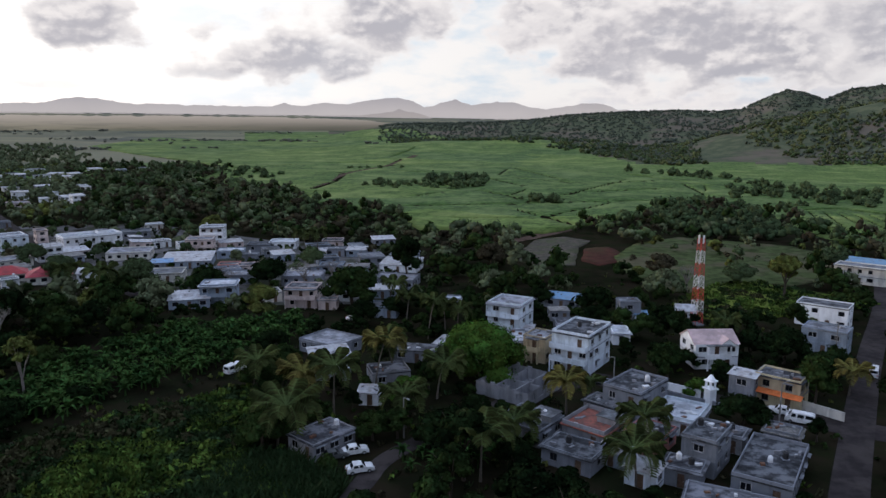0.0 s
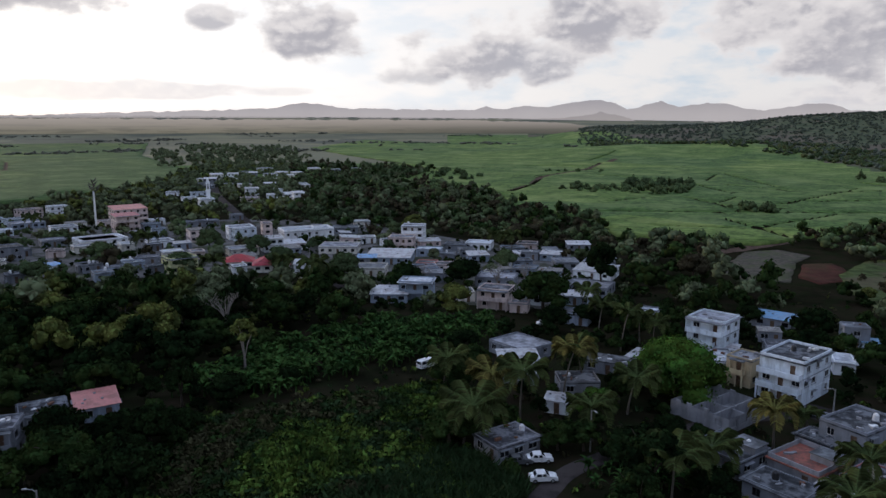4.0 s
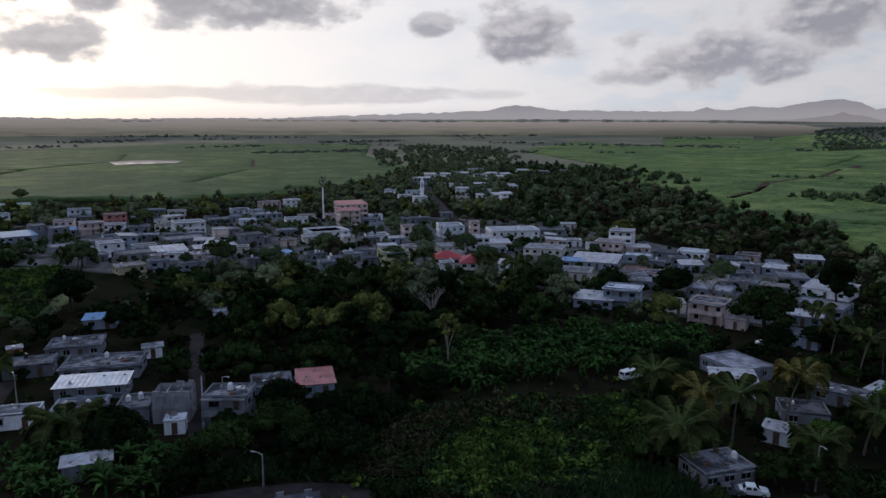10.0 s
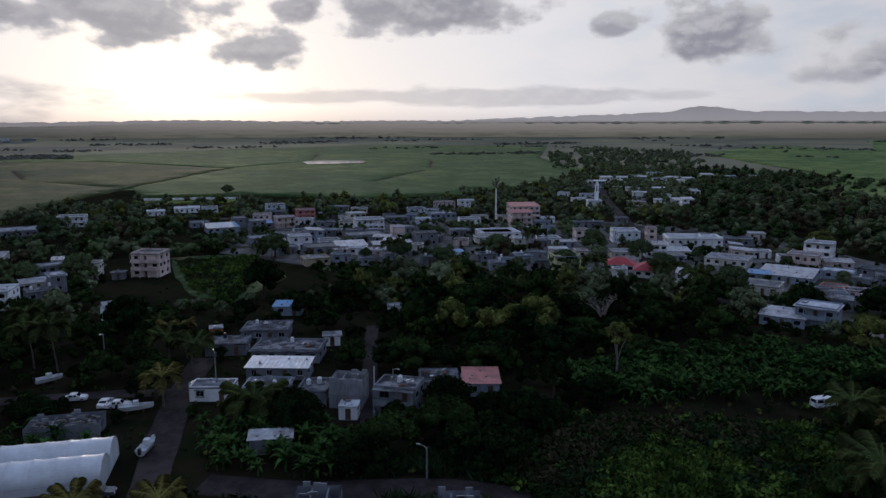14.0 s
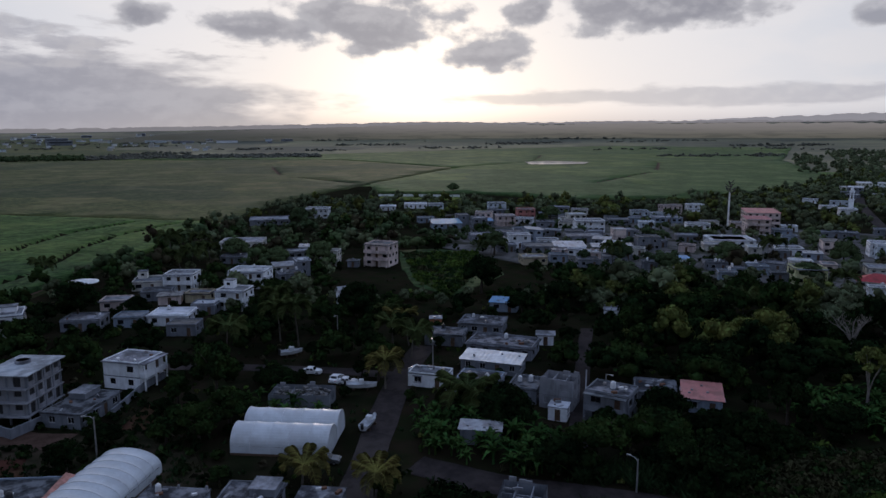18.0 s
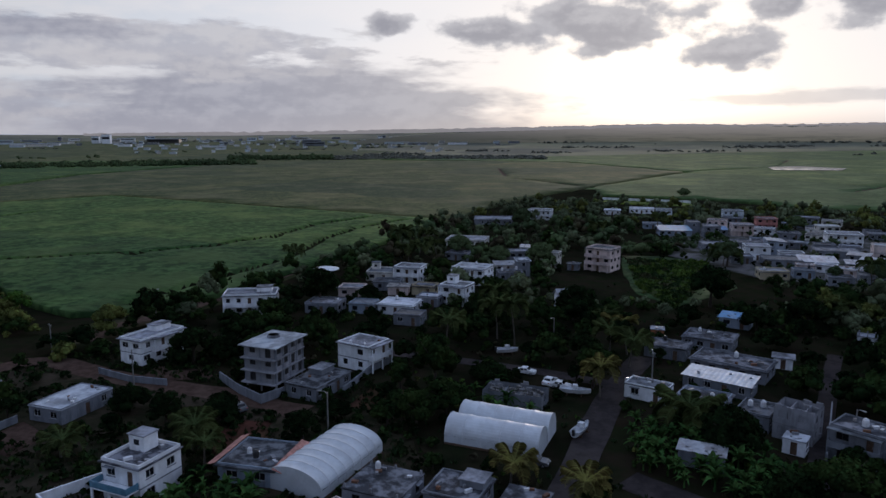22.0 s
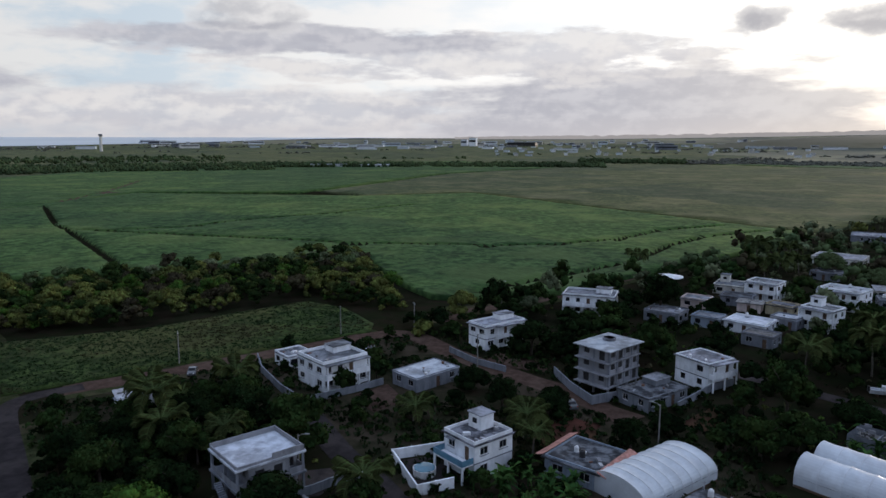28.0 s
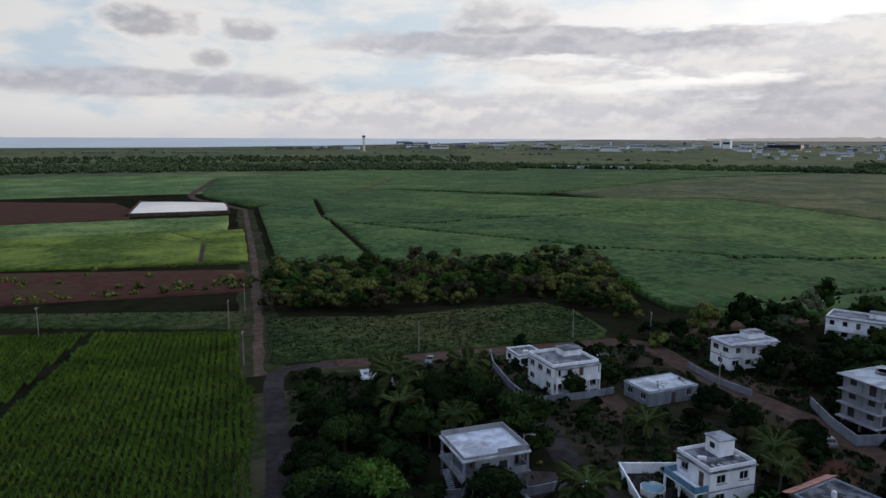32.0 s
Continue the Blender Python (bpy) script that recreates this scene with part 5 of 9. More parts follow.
house(-290.7, 156.4, 72, 12.3, 9.8, 1, wall='cement', roof='grey', parapet=0.35)
house(-230.4, 146.1, 73, 9.5, 7.6, 1, wall='ochre', roof='grey', parapet=0.35, tank=1)
house(-294.5, 172.8, 70, 11.8, 9.4, 1, wall='cement', roof='grime', parapet=0.35, tank=1)
house(-252.3, 163.0, 67, 13.7, 10.9, 1, wall='cement', roof='rubble', parapet=0.35)
house(-268.7, 197.3, 64, 16.3, 13.0, 1, wall='cement', roof='grey', parapet=0.35)
house(-247.7, 174.7, 65, 12.8, 10.2, 1, wall='bluegrey', roof='tin', parapet=0)
house(-316.6, 268.1, 50, 6.8, 5.5, 1, wall='cement', roof='grey', parapet=0.35)
house(-307.3, 281.8, 58, 15.1, 12.0, 1, wall='bluegrey', roof='grey', parapet=0.35)
house(-277.5, 275.4, 55, 11.5, 9.2, 1, wall='white', roof='grey', parapet=0.35)
house(-232.5, 249.5, 58, 15.1, 12.0, 1, wall='white', roof='pale', parapet=0.35, tank=1)
house(-203.6, 195.2, 76, 6.2, 4.9, 1, wall='white', roof='bluetin', parapet=0)
house(-248.6, 285.0, 56, 11.2, 9.0, 3, wall='pink', roof='redtin', parapet=0, balc=1.4)
house(-184.0, 210.4, 41, 4.0, 3.2, 1, wall='white', roof='pale', parapet=0.35, tank=1)
house(-192.8, 200.4, 54, 6.7, 5.4, 1, wall='cement', roof='grey', parapet=0.35)
house(-217.6, 174.8, 61, 8.9, 7.1, 1, wall='cement', roof='grey', parapet=0.35)
house(-278.1, 210.6, 63, 7.2, 5.8, 1, wall='cement', roof='grey', parapet=0.35)
house(-202.5, 179.5, 59, 5.7, 4.6, 1, wall='cement', roof='grime', parapet=0.35, tank=1)
house(-176.3, 190.9, 53, 7.4, 5.9, 1, wall='bluegrey', roof='grey', parapet=0.35, tank=1)
house(-340.5, 236.5, 65, 8.5, 6.8, 1, wall='cement', roof='grey', parapet=0.35)
house(-318.3, 208.5, 67, 9.5, 7.6, 1, wall='cement', roof='grime', parapet=0.35, tank=1)
house(-310.5, 250.6, 61, 11.0, 8.8, 1, wall='cement', roof='grey', parapet=0.35)
house(-275.8, 226.9, 61, 11.1, 8.9, 1, wall='cement', roof='grey', parapet=0.35)
house(-295.1, 186.8, 68, 10.5, 8.4, 1, wall='cement', roof='grime', parapet=0.35)
house(-229.8, 157.3, 66, 6.7, 5.3, 1, wall='bluegrey', roof='grey', parapet=0.35, tank=1)
house(-216.8, 161.8, 64, 8.0, 6.4, 1, wall='cement', roof='grime', parapet=0.35)
house(-249.1, 241.1, 56, 9.7, 7.8, 1, wall='cement', roof='grey', parapet=0.35)
house(-252.5, 220.4, 59, 7.0, 5.6, 1, wall='cement', roof='grime', parapet=0.35)
house(-239.8, 185.8, 62, 8.4, 6.7, 1, wall='cement', roof='tin', parapet=0, tank=1)
house(-260.4, 151.2, 70, 8.0, 6.4, 1, wall='cement', roof='grey', parapet=0.35, tank=1)
house(-251.0, 310.7, 49, 7.3, 5.9, 1, wall='white', roof='grey', parapet=0.35, tank=1)
house(-361.3, 261.2, 54, 10.3, 8.2, 1, wall='cream', roof='grey', parapet=0.35)
house(-338.3, 181.4, 72, 10.0, 8.0, 1, wall='cement', roof='bluetin', parapet=0)

# houses along the main street
house(-232.9, 250.8, 58, 18.7, 15.0, 1, wall='white', roof='pale', parapet=0.35)
house(-203.3, 252.4, 54, 10.1, 8.1, 1, wall='white', roof='grey', parapet=0.35)
house(-183.0, 282.7, 43, 11.4, 9.1, 2, wall='white', roof='grey', parapet=0.35, balc=1.4)
house(-227.5, 310.4, 46, 8.0, 6.4, 1, wall='cement', roof='grey', parapet=0.35)
house(-222.2, 315.7, 45, 8.1, 6.5, 1, wall='cement', roof='grey', parapet=0.35, tank=1)
house(-191.3, 200.6, 59, 6.9, 5.5, 1, wall='cement', roof='grime', parapet=0.35, tank=1)
house(-179.6, 198.3, 57, 5.9, 4.8, 1, wall='cement', roof='grey', parapet=0.35, tank=1)
house(-179.6, 208.1, 56, 7.0, 5.6, 1, wall='bluegrey', roof='grey', parapet=0.35)
house(-168.1, 205.3, 54, 5.4, 4.3, 1, wall='cement', roof='grime', parapet=0.35)
house(-160.7, 209.4, 58, 9.8, 7.8, 2, wall='yellow', roof='grey', parapet=0.35, balc=1.4)
house(-158.9, 246.6, 48, 11.2, 9.0, 1, wall='cream', roof='grey', parapet=0.35)
house(-138.8, 213.0, 43, 4.9, 3.9, 1, wall='white', roof='grey', parapet=0.35, tank=1)
house(-123.8, 263.9, 15, 15.4, 12.4, 1, wall='cream', roof='grey', parapet=0.35)
house(-102.9, 242.9, 18, 6.9, 5.5, 1, wall='cement', roof='bluetin', parapet=0)
house(-101.0, 276.0, 10, 10.3, 8.3, 2, wall='pink', roof='grey', parapet=0.35, balc=1.4, tank=1)
house(-101.1, 291.5, 9, 9.6, 7.7, 3, wall='white', roof='grey', parapet=0.35, balc=1.4, tank=1)
house(-96.0, 249.6, 11, 16.7, 13.4, 1, wall='bluegrey', roof='tin', parapet=0)
house(-94.9, 225.4, 13, 12.3, 9.8, 1, wall='cream', roof='grey', parapet=0.35)
house(-70.4, 287.5, 4, 10.9, 8.7, 1, wall='white', roof='pale', parapet=0.35)
house(-78.7, 280.4, 6, 8.7, 7.0, 1, wall='cement', roof='grime', parapet=0.35)
house(-46.1, 270.6, -0, 7.8, 6.3, 1, wall='cement', roof='grey', parapet=0.35)
house(-37.7, 269.9, -2, 7.4, 5.9, 1, wall='bluegrey', roof='tin', parapet=0)
house(-18.3, 243.7, -11, 13.1, 10.5, 1, wall='white', roof='tin', parapet=0)
house(-18.4, 261.9, -6, 10.1, 8.1, 1, wall='cement', roof='pale', parapet=0.35, tank=1)
house(-48.6, 222.9, 2, 12.5, 10.0, 1, wall='cement', roof='grey', parapet=0.35)
house(-42.3, 193.8, -3, 9.0, 7.2, 2, wall='pink', roof='grime', parapet=0.35, balc=1.4)
house(-34.8, 190.1, 0, 5.0, 4.0, 1, wall='pink', roof='grey', parapet=0.35, tank=1)
house(-74.3, 192.5, 16, 10.8, 8.6, 1, wall='bluegrey', roof='tin', parapet=0, tank=1)
house(-67.3, 196.8, 9, 9.7, 7.8, 2, wall='bluegrey', roof='pale', parapet=0.35, balc=1.4)
house(-68.6, 223.3, 7, 10.3, 8.2, 1, wall='cement', roof='grey', parapet=0.35, tank=1)
house(-18.2, 218.8, -10, 13.2, 10.6, 1, wall='cement', roof='grey', parapet=0.35)
house(-18.5, 183.5, -9, 7.6, 6.0, 1, wall='bluegrey', roof='grime', parapet=0.35)
house(0.1, 192.0, -15, 4.9, 3.9, 1, wall='cement', roof='pale', parapet=0.35)
house(-51.6, 229.1, 3, 5.1, 4.1, 1, wall='cream', roof='grime', parapet=0.35)
house(-77.7, 238.5, 8, 7.1, 5.7, 1, wall='redpink', roof='grey', parapet=0.35)
house(-160.5, 268.3, 41, 8.5, 6.8, 1, wall='pink', roof='redtin', parapet=0, tank=1)
house(-223.1, 341.4, 43, 6.8, 5.4, 1, wall='cement', roof='grey', parapet=0.35)
house(-267.4, 426.8, 42, 11.8, 9.4, 1, wall='pink', roof='grey', parapet=0.35, tank=1)
house(-144.1, 313.4, 25, 12.1, 9.7, 1, wall='cement', roof='grey', parapet=0.35)
house(-76.0, 258.0, 6, 5.8, 4.6, 1, wall='cement', roof='grey', parapet=0.35, tank=1)
house(-145.4, 223.0, 30, 10.5, 8.0, 1, wall='cream', roof='redhip', label='cream house under a red hipped roof')
house(-131.5, 222.5, 30, 12.5, 10.5, 1, wall='cream', roof='redhip', label='cream house under a red hipped roof')
house(-149.7, 283.9, 43, 22.3, 11.2, 2, wall='white', roof='pale', parapet=0.8, box='low', label='long white two-storey hall with arched upper windows')
house(-269.3, 311.0, 56, 16.4, 13.1, 3, wall='pink', roof='redtin', balc=1.4, label='tall pink three-storey house')
house(-275.0, 387.9, 45, 9.0, 9.0, 2, wall='white', roof='pale', parapet=0.5, label='white prayer hall beside the minaret')

# houses by the red mast
house(-27.7, 153.4, -33, 11.0, 9.0, 1, wall='cement', roof='grey', parapet=0.3)
house(14.0, 167.5, -27, 8.6, 8.4, 3, wall='bluewhite', roof='grey', parapet=0.4, balc=1.4, label='pale blue three-storey house with balconies')
house(29.8, 194.9, -24, 12.1, 6.1, 1, wall='cement', roof='bluetin', label='low house under a bright blue sheet roof')
house(45.5, 179.1, 1, 5.4, 4.3, 2, wall='cement', roof='grey', parapet=0.3)
house(48.5, 177.9, -5, 3.2, 1.9, 1, wall='bluewhite', roof='bluetin')
house(19.0, 148.6, -33, 5.2, 6.0, 2, wall='ochre', roof='grey', balc=1.2, parapet=0.3)
house(27.2, 144.5, -33, 8.2, 12.0, 3, wall='bluewhite', roof='grime', balc=1.6, parapet=0.5, tank=1, label='grand cream three-storey house with balustrade balconies')
house(12.7, 129.3, -37, 11.5, 12.5, 1, wall='raw', roof='raw', style='ruin', parapet=0.6, label='grey block building with open roof cells')
house(32.4, 119.5, -42, 7.2, 10.2, 2, wall='cement', roof='grime', parapet=0.4, tank=1, balc=1.3)
house(12.7, 110.3, -38, 8.5, 8.0, 1, wall='cement', roof='grime', parapet=0.2, tank=1, box='low')
house(18.4, 100.0, -36, 8.1, 5.9, 1, wall='cement', roof='grime', parapet=0.15, tank=1, label='low grey house with a stained flat roof')
house(-20.7, 104.4, -40, 6.2, 8.4, 1, wall='raw', roof='grime', parapet=0.1, tank=1, label='grey single-storey house with a black-stained roof')
house(-15.1, 123.0, -3, 4.2, 3.3, 1, wall='white', roof='tin')
house(23.3, 109.0, -40, 7.6, 8.4, 1, wall='raw', roof='red', parapet=0.7, box='low', label='grey house with red water troughs on its roof')
house(-7.3, 147.2, -12, 10.2, 5.1, 1, wall='cement', roof='grime')
house(54.9, 146.6, 4, 9.2, 8.3, 2, wall='white', roof='gable2', balc=1.4, label='white villa with pale pink gables and arched porch')
house(38.6, 113.9, -34, 7.4, 8.6, 1, wall='bluewhite', roof='pale', parapet=0.5, label='pale blue prayer hall with a low flat roof')
house(53.7, 124.8, -38, 4.4, 3.5, 2, wall='cement', roof='tin', parapet=0)
house(60.3, 124.1, -41, 7.8, 5.5, 2, wall='ochre', roof='grime', parapet=0.3, awning='orange', label='ochre shop house with an orange awning')
house(46.1, 95.8, -33, 7.8, 15.5, 1, wall='cement', roof='grime', parapet=0.5, tank=1, label='low house with a broad flat grey roof')
house(38.0, 99.6, -37, 5.0, 7.6, 2, wall='cement', roof='grime', tank=1, parapet=0.4)
house(31.0, 105.6, -39, 6.0, 8.0, 1, wall='redpink', roof='grime', tank=1, parapet=0.15)
house(60.9, 181.3, -9, 4.5, 3.6, 1, wall='white', roof='gable')
house(95.1, 177.0, -38, 12.0, 7.2, 2, wall='white', roof='grime', parapet=0.3)
house(133.0, 227.0, -40, 14.9, 7.4, 2, wall='cream', roof='grey', parapet=0.3)
house(146.8, 249.4, -40, 14.8, 7.4, 1, wall='cement', roof='bluetin')
house(84.4, 155.0, -39, 9.1, 6.4, 2, wall='bluegrey', roof='grey', parapet=0.3)
house(27.4, 94.0, -36, 4.6, 3.6, 1, wall='bluewhite', roof='tin')
house(36.0, 82.6, -25, 13.0, 9.0, 1, wall='cement', roof='grime', parapet=0.3, tank=1, label='broad low house under a black flat roof')
house(-178.9, 279.3, 48, 9.9, 6.9, 2, wall='bluewhite', roof='grey', parapet=0.3)

house(26.6, 118.2, -40, 5.4, 4.6, 1, wall='raw', roof='grime', parapet=0.2)
house(43.6, 106.2, -34, 5.6, 4.4, 1, wall='raw', roof='grime', parapet=0.2, tank=1)
house(24.6, 100.2, -37, 4.2, 3.4, 1, wall='bluegrey', roof='tin')
house(33.2, 94.6, -30, 5.2, 4.4, 1, wall='cement', roof='grime', parapet=0.2, tank=1)
house(52.6, 106.4, -34, 5.0, 4.0, 1, wall='cement', roof='rubble', parapet=0.4)
house(8.6, 146.0, -30, 7.0, 5.0, 1, wall='cement', roof='grime', parapet=0.2)
house(0.4, 151.2, -24, 8.0, 5.2, 1, wall='raw', roof='tin')

# far hamlet
house(-414.9, 576.3, 62, 4.7, 3.8, 1, wall='cream', roof='tin')
house(-419.9, 609.3, 33, 9.4, 7.5, 1, wall='white', roof='grey')
house(-412.5, 623.3, 10, 7.6, 6.1, 1, wall='white', roof='grey')
house(-433.5, 685.1, 37, 12.8, 10.2, 1, wall='white', roof='grey')
house(-449.1, 750.3, 56, 16.7, 13.4, 1, wall='white', roof='grey')
house(-388.2, 682.6, 8, 12.2, 9.8, 1, wall='cream', roof='tin')
house(-370.2, 684.5, 51, 11.5, 9.2, 1, wall='cream', roof='tin')
house(-387.6, 758.4, 49, 12.7, 10.2, 1, wall='cream', roof='tin')
house(-357.0, 753.2, 36, 10.4, 8.3, 1, wall='cement', roof='pale')
house(-345.0, 779.8, 52, 12.0, 9.6, 1, wall='white', roof='grey')
house(-366.7, 587.8, 12, 8.8, 7.0, 1, wall='cement', roof='pale')
house(-388.4, 659.9, 37, 14.0, 11.2, 1, wall='white', roof='grey')
house(-357.5, 646.0, 18, 8.3, 6.7, 1, wall='cream', roof='tin')
house(-353.7, 532.4, 33, 7.9, 6.3, 1, wall='white', roof='grey')
house(-359.7, 512.0, 7, 7.5, 6.0, 1, wall='cement', roof='pale')

# houses strung out along the street towards the hamlet
rng = random.Random(91)
for i in range(30):
    along = rng.uniform(0, 1)
    hx, hy = -262 - 150 * along + rng.uniform(-14, 14), 392 + 270 * along + rng.uniform(-10, 10)
    hx, hy = hx + rng.choice((-1, 1)) * rng.uniform(14, 52) * .88, hy + rng.uniform(-12, 12)
    if all((hx - q[0]) ** 2 + (hy - q[1]) ** 2 > (q[2] + 7) ** 2 for q in HOUSES) and all(away(hx, hy, l) > w / 2 + 6 for l, w in ROADS):
        house(round(hx, 1), round(hy, 1), 40 + rng.randint(-12, 12), rng.uniform(7, 12), rng.uniform(6, 9), rng.choice((1, 1, 2)), wall=rng.choice(("white", "white", "cream", "bluewhite", "cement")), roof=rng.choice(("grey", "pale", "tin")), parapet=0.3)
# and at the back of the village
for i in range(26):
    a, r = radians(rng.uniform(45, 70)), rng.uniform(385, 470)
    hx, hy = -math.sin(a) * r, math.cos(a) * r
    if all((hx - q[0]) ** 2 + (hy - q[1]) ** 2 > (q[2] + 7) ** 2 for q in HOUSES) and all(away(hx, hy, l) > w / 2 + 6 for l, w in ROADS):
        house(round(hx, 1), round(hy, 1), 62 + rng.randint(-12, 12), rng.uniform(8, 13), rng.uniform(6, 9), rng.choice((1, 2)), wall=rng.choice(("white", "pink", "cream", "bluewhite", "cement")), roof=rng.choice(("grey", "pale", "grime")), parapet=0.3)

# small houses filling the dense quarters
house(-262.6, 212.4, 151, 8.0, 5.9, 2, wall='pink', roof='pale', parapet=0.3)
house(-238.7, 163.9, 66, 6.0, 4.4, 1, wall='pink', roof='grime', parapet=0.3)
house(-291.0, 195.0, 48, 7.7, 4.7, 1, wall='cement', roof='pale', parapet=0.3)
house(-238.1, 208.5, 61, 9.7, 8.5, 2, wall='cement', roof='grime', parapet=0.3)
house(-256.9, 198.9, 44, 7.8, 5.8, 1, wall='cement', roof='tin')
house(-245.1, 195.2, 43, 7.2, 6.2, 1, wall='bluegrey', roof='tin')
house(-303.4, 183.0, 51, 6.0, 4.0, 1, wall='bluegrey', roof='grime', parapet=0.3)
house(-229.1, 195.1, 42, 6.8, 5.1, 1, wall='cream', roof='grey', parapet=0.3)
house(-267.2, 161.6, 69, 9.4, 7.9, 2, wall='white', roof='grey', parapet=0.3)
house(-283.5, 202.5, 64, 8.4, 7.1, 1, wall='cement', roof='grime', parapet=0.3)
house(-141.5, 255.0, 129, 8.4, 6.6, 1, wall='bluegrey', roof='rubble')
house(-118.8, 226.0, 22, 9.4, 7.1, 1, wall='white', roof='tin')
house(-190.5, 250.6, 49, 6.7, 4.4, 1, wall='bluegrey', roof='tin')
house(-146.4, 265.0, 41, 9.6, 8.0, 1, wall='pink', roof='tin')
house(-119.6, 229.1, 20, 7.8, 6.0, 1, wall='cream', roof='grey', parapet=0.3)
house(-149.2, 232.8, 133, 9.7, 7.9, 1, wall='cream', roof='rubble')
house(-85.7, 266.4, 10, 10.0, 7.4, 1, wall='bluegrey', roof='pale', parapet=0.3)
house(-52.1, 266.5, 3, 6.1, 5.3, 1, wall='cream', roof='tin')
house(-30.5, 256.4, 107, 9.7, 8.4, 1, wall='cement', roof='grey', parapet=0.3)
house(-71.4, 269.9, 115, 7.3, 6.4, 1, wall='cement', roof='grey', parapet=0.3)
house(-70.4, 238.0, 28, 8.3, 5.2, 1, wall='pink', roof='grime', parapet=0.3)
house(-61.8, 233.7, 27, 6.6, 4.1, 1, wall='white', roof='grey', parapet=0.3)
house(-42.1, 239.5, 2, 8.2, 6.5, 1, wall='bluegrey', roof='grey', parapet=0.3)
house(-50.7, 291.3, 2, 8.4, 7.4, 1, wall='pink', roof='grime', parapet=0.3)
house(-39.1, 278.9, 108, 8.3, 5.6, 1, wall='cement', roof='grey', parapet=0.3)
house(-265.3, 63.2, 89, 8.1, 5.6, 2, wall='cement', roof='grey', parapet=0.3)
house(-228.2, 11.5, 79, 8.7, 6.5, 1, wall='cement', roof='grime', parapet=0.3)
house(-254.0, 56.2, 90, 9.1, 6.0, 1, wall='cream', roof='tin')
house(-292.5, 73.4, 68, 6.2, 4.9, 1, wall='white', roof='tin')
house(-220.8, 14.7, 78, 6.3, 5.5, 1, wall='pink', roof='rubble')
house(-246.5, 60.3, 176, 7.2, 4.5, 2, wall='cement', roof='pale', parapet=0.3)
house(39.3, 161.4, 86, 6.2, 4.0, 1, wall='white', roof='pale', parapet=0.3)
house(14.0, 155.7, 95, 8.9, 6.4, 1, wall='cement', roof='pale', parapet=0.3)
house(28.0, 166.4, 90, 9.9, 5.9, 1, wall='cement', roof='grime', parapet=0.3)
house(-181.7, 218.5, 32, 7.9, 5.4, 1, wall='cement', roof='grime', parapet=0.3)
house(-231.9, 272.8, 32, 6.1, 4.5, 1, wall='cement', roof='rubble')
house(-273.0, 299.4, 52, 8.3, 6.7, 1, wall='pink', roof='grey', parapet=0.3)
house(-284.3, 290.3, 54, 9.2, 7.7, 1, wall='cream', roof='rubble')
house(-242.8, 295.8, 51, 8.3, 7.4, 1, wall='bluegrey', roof='grey', parapet=0.3)
house(-279.7, 177.0, 158, 9.7, 7.2, 2, wall='bluegrey', roof='tin')
house(-265.2, 175.3, 67, 9.2, 5.8, 1, wall='white', roof='grime', parapet=0.3)
house(-312.4, 262.9, 42, 6.1, 5.3, 1, wall='bluegrey', roof='grey', parapet=0.3)
house(-318.9, 224.2, 65, 6.9, 4.8, 1, wall='cement', roof='rubble')
house(-237.9, 171.5, 46, 7.1, 4.4, 1, wall='white', roof='grey', parapet=0.3)
house(-365.9, 180.7, 164, 6.4, 4.0, 1, wall='cream', roof='grime', parapet=0.3)
house(-329.0, 174.1, 162, 9.4, 7.5, 2, wall='cement', roof='grey', parapet=0.3)
house(-311.8, 217.7, 47, 8.4, 6.0, 1, wall='cream', roof='grime', parapet=0.3)
house(-354.7, 230.3, 157, 6.2, 3.9, 1, wall='bluegrey', roof='grey', parapet=0.3)
house(-322.1, 254.7, 64, 7.6, 5.2, 1, wall='cement', roof='grime', parapet=0.3)
house(-332.8, 230.8, 155, 7.4, 6.5, 1, wall='white', roof='rubble')
house(-241.5, 217.4, 58, 7.4, 5.2, 1, wall='cement', roof='grey', parapet=0.3)
house(-229.6, 174.9, 63, 9.7, 6.8, 1, wall='pink', roof='pale', parapet=0.3)
house(-279.8, 158.0, 53, 6.8, 4.4, 1, wall='white', roof='rubble')
house(-224.1, 184.0, 63, 6.8, 4.5, 2, wall='cement', roof='tin')
house(-344.8, 172.3, 163, 9.6, 5.9, 2, wall='cement', roof='grey', parapet=0.3)
house(-46.2, 207.3, 5, 8.7, 5.6, 1, wall='cement', roof='grey', parapet=0.3)
house(-75.8, 230.5, 28, 8.0, 6.8, 1, wall='bluegrey', roof='grime', parapet=0.3)
house(-54.8, 279.4, 23, 9.1, 6.0, 1, wall='bluegrey', roof='grey', parapet=0.3)
house(-30.2, 296.4, 16, 9.2, 6.9, 1, wall='cement', roof='tin')
house(-20.8, 204.3, -2, 8.6, 5.7, 1, wall='bluegrey', roof='tin')
house(-54.3, 198.5, 25, 7.8, 6.4, 1, wall='cream', roof='grey', parapet=0.3)
house(-29.0, 213.0, 18, 6.9, 4.7, 1, wall='white', roof='grey', parapet=0.3)
house(-64.6, 260.6, 26, 7.7, 6.9, 1, wall='bluegrey', roof='tin')
house(-46.2, 253.0, 20, 7.5, 6.1, 1, wall='bluegrey', roof='grime', parapet=0.3)
house(-33.6, 238.2, 0, 8.4, 5.6, 1, wall='bluegrey', roof='rubble')
house(-31.4, 219.7, 0, 7.7, 5.1, 1, wall='cement', roof='pale', parapet=0.3)
house(-48.5, 236.2, 24, 6.2, 3.9, 1, wall='bluegrey', roof='rubble')
